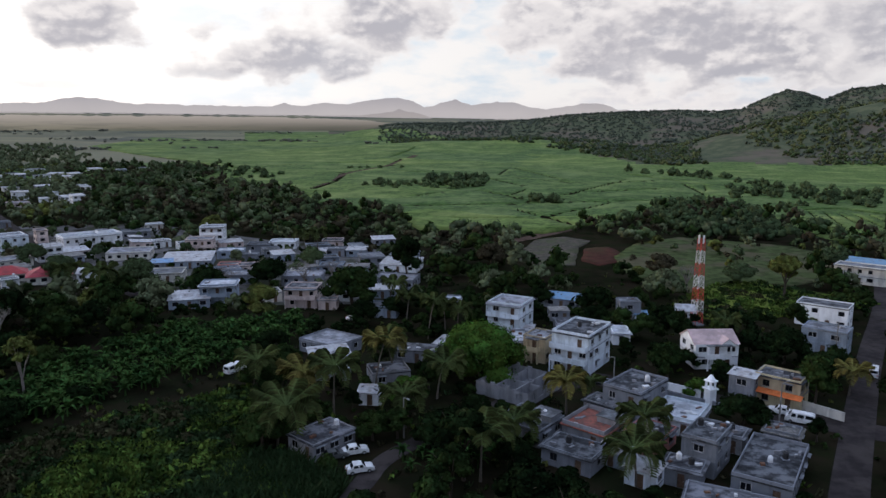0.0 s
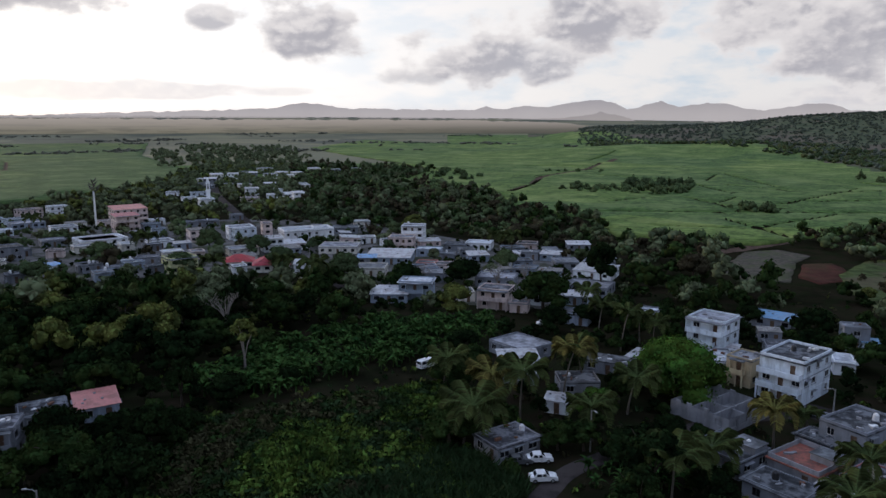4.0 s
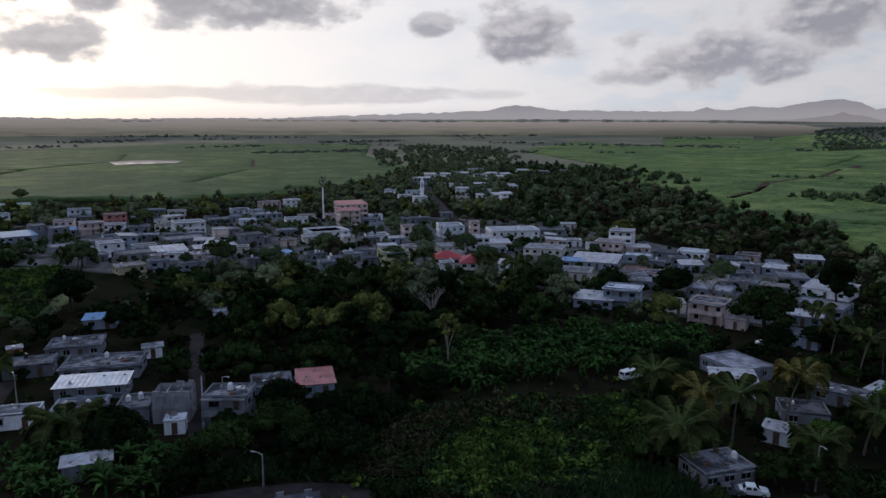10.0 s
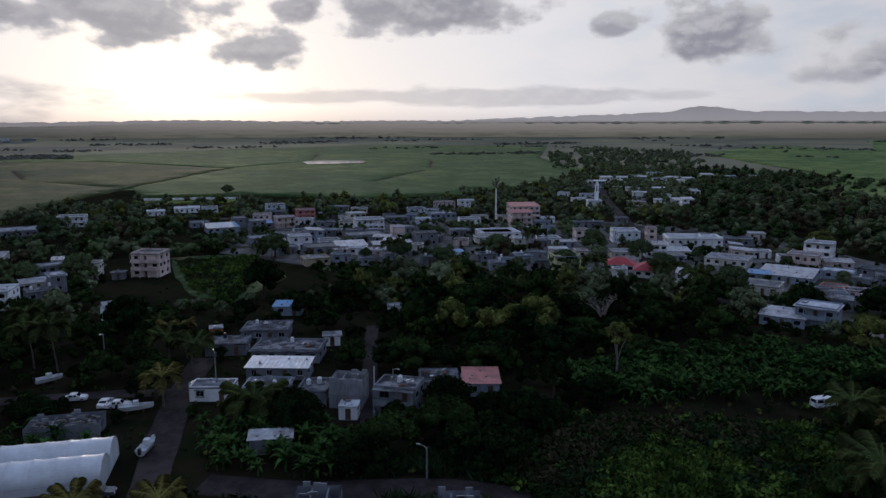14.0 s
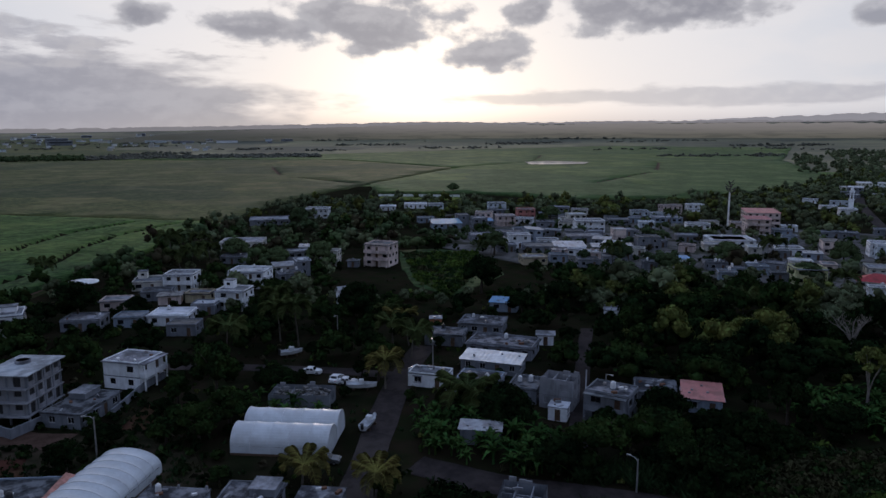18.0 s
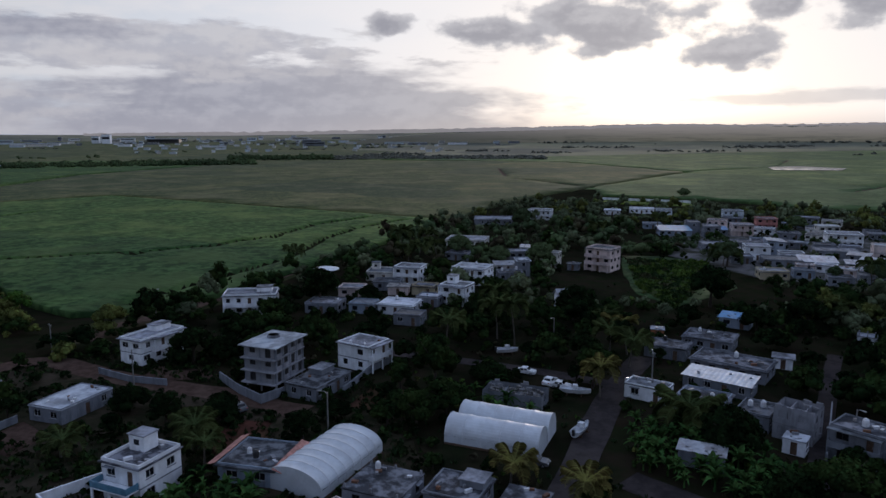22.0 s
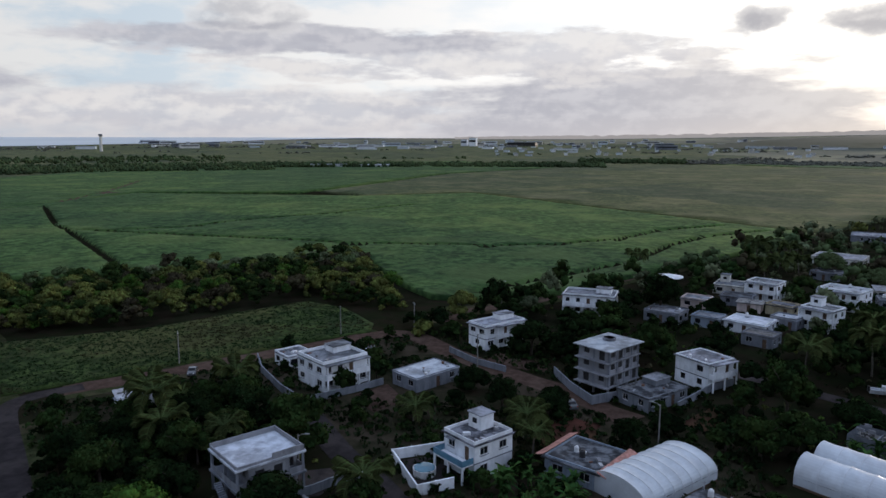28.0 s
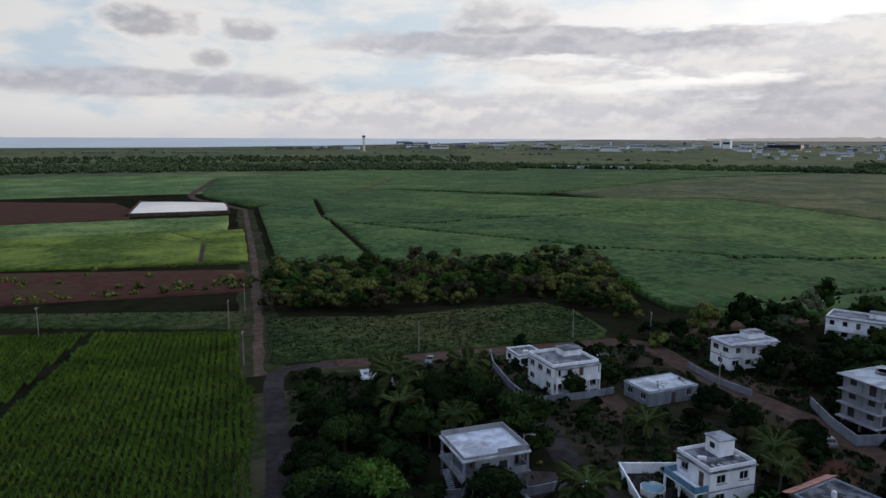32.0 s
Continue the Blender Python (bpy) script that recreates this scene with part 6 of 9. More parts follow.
house(-92.5, 286.5, 30, 9.2, 6.3, 1, wall='pink', roof='tin')
house(-33.8, 200.7, 2, 7.6, 6.0, 1, wall='white', roof='grey', parapet=0.3)
house(-177.9, 297.4, 131, 6.6, 4.4, 2, wall='pink', roof='grime', parapet=0.3)
house(-165.1, 305.4, 40, 9.6, 7.3, 1, wall='cream', roof='rubble')
house(-121.9, 287.8, 35, 7.2, 4.7, 1, wall='white', roof='grey', parapet=0.3)
house(-137.3, 297.8, 125, 6.5, 4.9, 1, wall='cement', roof='tin')
house(-145.7, 336.9, 33, 7.7, 6.1, 1, wall='cream', roof='pale', parapet=0.3)
house(-110.4, 281.9, 121, 6.6, 4.8, 1, wall='white', roof='grey', parapet=0.3)
house(-129.2, 285.1, 124, 8.6, 7.5, 1, wall='pink', roof='tin')
house(-151.5, 257.2, 42, 8.3, 6.5, 2, wall='white', roof='tin')
house(-181.2, 232.1, 48, 7.2, 5.8, 1, wall='cream', roof='pale', parapet=0.3)
house(-197.7, 269.9, 136, 9.2, 6.5, 2, wall='pink', roof='rubble')
house(-214.0, 265.6, 49, 6.0, 3.8, 2, wall='bluegrey', roof='grey', parapet=0.3)
house(-171.8, 234.9, 136, 6.4, 5.0, 1, wall='pink', roof='grey', parapet=0.3)
house(-199.6, 243.0, 51, 7.1, 4.8, 1, wall='cement', roof='grey', parapet=0.3)
house(-226.0, 219.6, 38, 6.4, 4.7, 1, wall='pink', roof='grime', parapet=0.3)
house(-211.5, 241.9, 141, 8.4, 5.3, 1, wall='cream', roof='pale', parapet=0.3)
house(-224.2, 232.8, 56, 9.3, 6.7, 1, wall='cream', roof='grey', parapet=0.3)
house(27.7, 180.8, 1, 5.1, 4.6, 1, wall='cement', roof='rubble')
house(16.0, 163.3, -14, 6.2, 3.8, 1, wall='bluegrey', roof='tin')
house(-24.3, 136.3, 2, 6.7, 4.9, 1, wall='cement', roof='whitetin')
house(-26.4, 143.5, 20, 8.2, 6.3, 1, wall='raw', roof='tin')
house(-12.9, 133.8, 18, 7.6, 5.9, 1, wall='raw', roof='grime', parapet=0.3)


# ---------------------------------------------------------------- the four-storey shell
def frame_building(x, y, turn, w, d, label):
    b = thing("unfinished_building", x, y, 0, turn, label, "building")
    HOUSES.append((x, y, math.hypot(w, d) / 2, 9.2, 0, w, d, turn))
    fh, base = 2.45, 1.9
    cols = [(-w / 2 + .2 + (w - .4) * i / 3, -d / 2 + .2 + (d - .4) * j / 2) for i in range(4) for j in range(3)]
    levels = [base + fh * k for k in range(4)]
    for k, z in enumerate(levels):
        o, e = (1.1, .3) if k < 3 else (1.0, .75)
        part("floor_slab" if k < 3 else "roof_slab", Geo().box(-w / 2 - o, -d / 2 - e, z - .2, w / 2 + e, d / 2 + e, z).mesh("floor_slab", "raw" if k < 3 else "roof_pale"), b)
    for cx, cy in cols:
        part("column", shared("frame_col0", lambda: Geo().box(-.16, -.16, 0, .16, .16, base - .2).mesh("column", "raw")), b, "", (cx, cy, 0))
    for k in range(3):
        z0, z1 = levels[k], levels[k + 1] - .2
        for ang, length, depth, n in ((0, w, d, 4), (90, d, w, 2), (180, w, d, 3), (270, d, w, 2)):
            c, sn = math.cos(radians(ang)), math.sin(radians(ang))

            def place(u, v, zz):
                yy = -depth / 2 + v
                return (u * c - yy * sn, u * sn + yy * c, zz)
            g = Geo()
            holes = [(-length / 2 + (i + .5) * length / n, 1.35, .8 if (i + k) % 3 else .05, 2.0) for i in range(n)]
            wall_side(g, length, z0, z1, holes, place, 0.2)
            # black panels close the openings, painting the shade of the rooms inside
            for cc, ww, s, h in holes:
                g.face(place(cc - ww / 2, .2, z0 + s), place(cc + ww / 2, .2, z0 + s), place(cc + ww / 2, .2, z0 + h), place(cc - ww / 2, .2, z0 + h), slot=1)
            part("wall", g.mesh("wall", "raw", "tank_shade_black"), b)
            for i in range(n + 1):
                u = -length / 2 + i * length / n
                p = place(max(-length / 2 + .12, min(length / 2 - .12, u)), -.03, z0)
                part("pier", shared("pier", lambda: Geo().box(-.15, -.06, 0, .15, .1, 2.25).mesh("pier", "cement")), b, "", p, ang)
    t = part("roof_basin", Geo().tube([(0, 0, 0), (0, 0, .55), (0, 0, .55), (0, 0, .2)], [1.3, 1.3, 1.1, 1.1], 16).mesh("roof_basin", "roof_grey"), b, "", (w * .12, d * .12, levels[3]))
    return b


frame_building(-142.0, -14.6, 152, 9.6, 7.2, "bare grey four-storey concrete frame with open windows")


def site_house(x, y, turn, w, d, label):
    """A two-storey block house still being built: open balconies on columns round a walled core."""
    h = thing("unfinished_house", x, y, 0, turn, label, "house")
    HOUSES.append((x, y, math.hypot(w, d) / 2, 6.8, 0, w, d, turn))
    fh, xa, xb, yc = 3.0, -w / 2 + 1.7, w / 2 - 2.3, -d / 2 + 2.2
    for s in range(2):
        z0, z1 = s * fh + .1 * (s > 0), (s + 1) * fh - .2
        for ang, p, length, holes in ((0, ((xa + xb) / 2, -d / 2), xb - xa, [(-1.4, 1.3, .9 if s else .0, 2.1), (1.3, 1.3, .9, 2.1)]), (0, ((xb + w / 2) / 2, yc), w / 2 - xb, [(0, 1.2, 0, 2.1)]),
                                     (90, (xb, (-d / 2 + yc) / 2), yc + d / 2, []), (90, (w / 2, (yc + d / 2) / 2), d / 2 - yc, [(-1.5, 1.2, .9, 2.1), (1.5, 1.2, .9, 2.1)]),
                                     (180, ((xa + w / 2) / 2, d / 2), w / 2 - xa, [(-2, 1.2, .9, 2.1), (2, 1.2, .9, 2.1)]), (270, (xa, 0), d, [(-2.6, 1.1, 0, 2.1), (0, 1.4, .9, 2.1), (2.7, 1.4, .9, 2.1)])):
            c, sn = math.cos(radians(ang)), math.sin(radians(ang))

            def place(u, v, zz):
                return (p[0] + u * c - v * sn, p[1] + u * sn + v * c, zz)
            g = Geo()
            wall_side(g, length, z0, z1, holes, place, 0.2)
            # unlit rooms are only black sheets set into each opening
            for cc, ww, lo, hi in holes:
                g.face(place(cc - ww / 2, .2, z0 + lo), place(cc + ww / 2, .2, z0 + lo), place(cc + ww / 2, .2, z0 + hi), place(cc - ww / 2, .2, z0 + hi), slot=1)
            part("wall", g.mesh("wall", "raw", "tank_shade_black"), h)
        for cx, cy in ((-w / 2 + .18, -d / 2 + .18), (-w / 2 + .18, -.2), (-w / 2 + .18, d / 2 - .18), (w / 2 - .18, -d / 2 + .18)):
            part("column", shared("site_col", lambda: Geo().box(-.16, -.16, 0, .16, .16, 2.75).mesh("column", "cement")), h, "", (cx, cy, s * fh + .04))
        part("floor_slab" if s == 0 else "roof_slab", Geo().box(-w / 2 - .2, -d / 2 - .2, z1, w / 2 + .2, d / 2 + .2, z1 + .28).mesh("floor_slab", "cement" if s == 0 else "roof_pale"), h)
    z = fh + .09
    for x0, y0, x1, y1 in ((-w / 2, -d / 2, -w / 2 + .13, d / 2), (-w / 2 + .13, -d / 2, xa - .01, -d / 2 + .13), (xb + .01, -d / 2, w / 2, -d / 2 + .13), (w / 2 - .13, -d / 2 + .13, w / 2, yc - .01)):
        part("balustrade", Geo().box(x0, y0, z, x1, y1, z + .85).mesh("balustrade", "raw"), h)
    z = 6.08
    for x0, y0, x1, y1, up in ((-w / 2, d / 2 - .16, w / 2, d / 2, .75), (-w / 2, -d / 2, -w / 2 + .16, d / 2 - .17, .5), (w / 2 - .16, -d / 2, w / 2, d / 2 - .17, .75), (.2, -d / 2, w / 2 - .17, -d / 2 + .16, .9), (-w / 2 + .17, -d / 2, .19, -d / 2 + .16, .35)):
        part("parapet", Geo().box(x0, y0, z, x1, y1, z + up).mesh("parapet", "raw"), h)
    for i in range(14):                                        # outside stair along the open side
        part("stair_step", shared("site_step", lambda: Geo().box(0, -.14, -.18, 1.05, .14, 0).mesh("stair_step", "cement")), h, "", (-w / 2 - 1.25, -d / 2 + 1.2 + i * .27, .2 * (i + 1)))
    part("stair_slab", Geo().face((-w / 2 - 1.2, -d / 2 + 1, -.02), (-w / 2 - .25, -d / 2 + 1, -.02), (-w / 2 - .25, -d / 2 + 4.9, 2.7), (-w / 2 - 1.2, -d / 2 + 4.9, 2.7)).mesh("stair_slab", "raw"), h)
    rng = random.Random(4)
    for i in range(9):                                          # building debris on the yard
        b = part("block_pile", shared("site_pile", lambda: Geo().box(-.5, -.3, 0, .5, .3, .4).mesh("block_pile", "raw")), h, "", (rng.uniform(-.4, .45) * w, -d / 2 - rng.uniform(.8, 3.0), 0.06), rng.uniform(0, 90))
        b.scale = (rng.uniform(.4, 1.4), rng.uniform(.4, 1.2), rng.uniform(.4, 1.2))


site_house(-81.6, -54.6, 151, 10.0, 8.8, "unfinished two-storey grey concrete house with open balconies and a pale roof")


def yard_wall(pts, h, mat, label):
    w = thing("yard_wall", pts[0][0], pts[0][1], 0, 0, label, "wall")
    for (x0, y0), (x1, y1) in zip(pts, pts[1:]):
        n = max(1, round(math.hypot(x1 - x0, y1 - y0) / 3))
        a = math.degrees(math.atan2(y1 - y0, x1 - x0))
        l = math.hypot(x1 - x0, y1 - y0) / n
        for i in range(n):
            px, py = x0 + (x1 - x0) * (i + .5) / n - pts[0][0], y0 + (y1 - y0) * (i + .5) / n - pts[0][1]
            p = part("panel", shared(("panel", round(l, 1), h, mat), lambda: Geo().box(-l / 2, -.08, 0, l / 2, .08, h).box(-l / 2, -.12, h, l / 2, .12, h + .08).mesh("panel", mat)), w, "", (px, py, 0), a)
            part("post", shared(("post", h, mat), lambda: Geo().box(-.13, -.13, 0, .13, .13, h + .14).mesh("post", mat)), w, "", (px - (x1 - x0) / n / 2, py - (y1 - y0) / n / 2, 0), a)


yard_wall([(-103, -34), (-97, -41), (-88, -33), (-92, -29)], 1.6, "white", "white rendered yard wall beside the street")
yard_wall([(-74, -56), (-83, -47), (-91, -43)], 1.3, "cement", "grey block yard wall before the unfinished house")
yard_wall([(-131, -90), (-124, -84), (-116, -74), (-113, -69)], 1.5, "cement", "grey boundary wall of the cream house")
yard_wall([(-112, -66), (-121, -60), (-127, -57)], 1.3, "cement", "low grey wall before the cream house")
yard_wall([(-145, -26), (-137, -21), (-131, -16)], 1.7, "cement", "grey block wall round the building site")
yard_wall([(-131, -16), (-138, -9)], 1.7, "cement", "grey block wall along the building site")
yard_wall([(-134, -1), (-147, 5), (-152, 9)], 1.4, "cement", "grey block wall beside the red yard")
yard_wall([(-152, -52), (-146, -44), (-143, -36)], 1.3, "cement", "grey wall along the dusty road")
yard_wall([(62.3, 122.0), (67.6, 115.9)], 1.6, "cream", "cream street wall beside the shops")
yard_wall([(41.3, 130.4), (46.4, 126.2)], 1.5, "white", "white wall before the prayer hall")
yard_wall([(22, 138), (38, 128), (48, 121)], 1.2, "cement", "grey wall along the shop street")
yard_wall([(-110, 206), (-138, 236), (-150, 252)], 1.2, "cream", "cream wall along the main street")
yard_wall([(-526, 188), (-510, 216), (-491, 246)], 1.7, "white", "long white wall of the playing field")
yard_wall([(-96, 73), (-116, 88)], 1.5, "raw", "bare block wall along the narrow lane")


# ---------------------------------------------------------------- tunnel greenhouses
def tunnel(x, y, turn, length, w, h, ribs, label):
    """A film tunnel along local x; base corner of its near left at the origin, width along +y."""
    t = thing("tunnel_greenhouse", x, y, 0, turn, label, "greenhouse", "greenhouses")
    cx, cy = math.cos(radians(turn)), math.sin(radians(turn))
    HOUSES.append((x + cx * length / 2 - cy * w / 2, y + cy * length / 2 + cx * w / 2, math.hypot(length, w) / 2, h, 0, length, w, turn))
    side, n, m = 1.5, 18, ribs * 4

    def arch(k, sag=0.0, out=0.0):
        a = math.pi * k / n
        return (w / 2 - math.cos(a) * (w / 2 + out - sag), side + math.sin(a) * (h - side + out - sag))
    g = Geo()
    for i in range(m):
        x0, x1 = length * i / m, length * (i + 1) / m
        s0, s1 = .09 * abs(math.sin(math.pi * i / 4)), .09 * abs(math.sin(math.pi * (i + 1) / 4))
        prev = None
        for k in range(n + 1):
            a, b = arch(k, s0), arch(k, s1)
            cur = ((x0, *a), (x1, *b))
            if prev:
                g.face(prev[0], cur[0], cur[1], prev[1])
            prev = cur
        g.face((x0, 0, 0), (x0, 0, side), (x1, 0, side), (x1, 0, 0)), g.face((x1, w, 0), (x1, w, side), (x0, w, side), (x0, w, 0))
    part("film", g.mesh("film", "plastic_film", smooth=True), t, "milky plastic film")
    for xx, s in ((0.02, 1), (length - .02, -1)):
        g = Geo()
        ring = [(xx, 0, 0)] + [(xx, *arch(k, .05)) for k in range(n + 1)] + [(xx, w, 0)]
        g.face(*ring[::s]), g.face(*[(xx + s * .03, q[1], q[2]) for q in ring[::-s]])
        part("end_wall", g.mesh("end_wall", "plastic_film"), t)
    hoop = Geo().tube([(0, 0, 0)] + [(0, *arch(k, 0, .03)) for k in range(n + 1)] + [(0, w, 0)], [.03] * (n + 3), 5).mesh("hoop", "tank_white")
    for i in range(ribs + 1):
        part("hoop", hoop, t, "", (length * i / ribs, 0, 0))
    for yy in (0, w):
        part("base_board", Geo().box(0, yy - .06, 0, length, yy + .06, .35).mesh("base_board", "door_wood"), t)


tunnel(-93.6, -2.9, 148, 16.5, 9.8, 3.9, 8, "white arched film greenhouse with visible hoops")
tunnel(-110.0, 16.0, 60.5, 15.6, 5.8, 4.2, 5, "milky film greenhouse with straight lower walls")
tunnel(-115.2, 18.9, 60.5, 15.6, 5.8, 4.2, 5, "milky film greenhouse behind its twin")


# ---------------------------------------------------------------- masts, minarets, poles
def lattice_mast(x, y, h):
    t = thing("radio_mast", x, y, 0, 20, "red and white banded steel lattice mast", "mast")
    bands, s0, s1 = 7, 1.12, 0.62
    for k in range(bands):
        mat = "mast_red" if k % 2 == 0 else "mast_white"
        for i in range(4):
            i2, leg = (i + 1) % 4, Geo()
            for j in range(2):
                za, zb = h * (k + j / 2) / bands, h * (k + (j + 1) / 2) / bands
                a, b = s0 + (s1 - s0) * za / h, s0 + (s1 - s0) * zb / h
                ca, cb = [(-a, -a), (a, -a), (a, a), (-a, a)], [(-b, -b), (b, -b), (b, b), (-b, b)]
                if j == 0:
                    foot = ca[i], za
                g = Geo().tube([(*ca[i], za), (*cb[i2], zb)], [.035, .035], 4).tube([(*ca[i2], za), (*cb[i], zb)], [.035, .035], 4)
                part("brace", g.tube([(*cb[i], zb), (*cb[i2], zb)], [.035, .035], 4).mesh("brace", mat), t)
            part("leg", leg.tube([(*foot[0], foot[1]), (*cb[i], zb)], [.075, .075], 5).mesh("leg", mat), t)
    for i, (dx, dy) in enumerate(((.8, 0), (-.8, 0), (0, .8), (0, -.8))):
        part("antenna_panel", shared("antenna", lambda: Geo().box(-.16, -.1, 0, .16, .1, 2.0).mesh("antenna_panel", "mast_white")), t, "", (dx, dy, h - 1.2), 90 * i)
    part("base_plinth", Geo().box(-1.4, -1.4, 0, 1.4, 1.4, .35).mesh("base_plinth", "cement"), t)


lattice_mast(62.2, 175.8, 22.4)


def tree_mast(x, y, h):
    t = thing("telephone_mast", x, y, 0, 0, "white telephone mast with a dark branched head", "mast")
    part("pole", Geo().tube([(0, 0, 0), (0, 0, h * .8)], [.5, .4], 10).mesh("pole", "mast_white"), t)
    rng = random.Random(4)
    for i in range(12):
        a, z = i * 2.4, h * (.78 + .02 * i)
        l = 3.3 - .12 * i
        part("branch", Geo().tube([(0, 0, z), (math.cos(a) * l * .6, math.sin(a) * l * .6, z + .7), (math.cos(a) * l, math.sin(a) * l, z + 1.8)], [.25, .32, .2], 5).mesh("branch", "frame_dark"), t)
    part("top_pole", Geo().tube([(0, 0, h * .8), (0, 0, h)], [.3, .12], 6).mesh("top_pole", "frame_dark"), t)


tree_mast(-273, 292, 23.5)


def minaret(x, y, h, r, label):
    t = thing("minaret", x, y, 0, 25, label, "tower")
    HOUSES.append((x, y, r, h * .6, 0, 2 * r, 2 * r, 0))
    part("shaft", Geo().box(-r, -r, 0, r, r, h * .55).mesh("shaft", "white"), t)
    part("gallery", Geo().box(-r * 1.35, -r * 1.35, h * .55, r * 1.35, r * 1.35, h * .59).mesh("gallery", "white"), t)
    for dx in (-1, 1):
        for dy in (-1, 1):
            part("pillar", Geo().box(dx * r * .7 - r * .2, dy * r * .7 - r * .2, h * .59, dx * r * .7 + r * .2, dy * r * .7 + r * .2, h * .8).mesh("pillar", "white"), t)
    part("cornice", Geo().box(-r * 1.15, -r * 1.15, h * .8, r * 1.15, r * 1.15, h * .84).mesh("cornice", "white"), t)
    part("dome", Geo().tube([(0, 0, h * (.84 + .16 * k / 6)) for k in range(7)], [r * .95 * math.cos(k / 6 * 1.45) + .03 for k in range(7)], 12).mesh("dome", "white", smooth=True), t)


minaret(-276, 392, 18.5, 1.1, "white minaret above the village trees")
minaret(46.7, 122.4, 6.0, .75, "small white minaret at the street front")


def pole(x, y, h=8.5, lamp=False, turn=0.0, mat="concrete_pole"):
    t = thing("utility_pole", x, y, 0, turn, "street lamp on a concrete pole" if lamp else "grey concrete utility pole with a crossarm", "pole", "poles")
    part("shaft", shared(("pole", h, mat), lambda: Geo().tube([(0, 0, 0), (0, 0, h)], [.15, .1], 7).mesh("shaft", mat)), t)
    if lamp:
        part("arm", shared(("arm", h), lambda: Geo().tube([(0, 0, h - .3), (.5, 0, h + .1), (1.3, 0, h + .2)], [.05] * 3, 5).mesh("arm", "steel")), t)
        part("lamp_head", shared(("lamp", h), lambda: Geo().box(1.1, -.12, h + .13, 1.75, .12, h + .27).mesh("lamp_head", "steel")), t)
    else:
        part("crossarm", shared(("cross", h), lambda: Geo().box(-.8, -.06, h - .5, .8, .06, h - .36).mesh("crossarm", mat)), t)
        for dx in (-.7, 0, .7):
            part("insulator", shared(("ins", h), lambda: Geo().tube([(0, 0, h - .36), (0, 0, h - .18)], [.05, .035], 6).mesh("insulator", "tank_white")), t, "", (dx, 0, 0))


for px, py, ph in ((-69, -183, 8), (-104, -154, 8), (-122, -104, 7.6), (-155.5, -82.6, 7.6), (-89.5, -126, 8), (-166, -67, 7.5), (-119, -169, 8)):
    pole(px, py, ph, turn=40)
for px, py, ph in ((-142, -42, 8), (-117, -3, 7), (-198, -53, 8), (-74, 66, 5), (-102, 82, 6), (-131, 60, 7), (-88, -52, 6), (30, 126, 8), (55, 113, 8), (84, 150, 8), (-8, 108, 7), (-118, 226, 8), (-150, 256, 8), (-160, 48, 7)):
    pole(px, py, ph, lamp=True, turn=(px * 7) % 360)


def canopy(x, y, r, z):
    t = thing("round_canopy", x, y, 0, 0, "round white canopy on a central post", "canopy")
    part("roof", Geo().tube([(0, 0, z), (0, 0, z + .25), (0, 0, z + 1.1)], [r, r, .3], 20).mesh("roof", "boat_white"), t)
    part("post", Geo().tube([(0, 0, 0), (0, 0, z)], [.25, .25], 8).mesh("post", "cement"), t)


canopy(-243.7, -9.2, 4.6, 3.9)
HOUSES.append((-243.7, -9.2, 4.6, 4.6, 0, 9, 9, 0))
t = thing("paddling_pool", -94.3, -34.5, 0, 0, "round turquoise garden pool with a cover", "pool")
part("wall", Geo().tube([(0, 0, 0), (0, 0, 1.1)], [1.7, 1.75], 18).mesh("wall", "frame_white"), t)
part("cover", Geo().tube([(0, 0, 1.1), (0, 0, 1.16), (0, 0, 1.3)], [1.6, 1.6, .1], 18).mesh("cover", "glass_blue"), t)


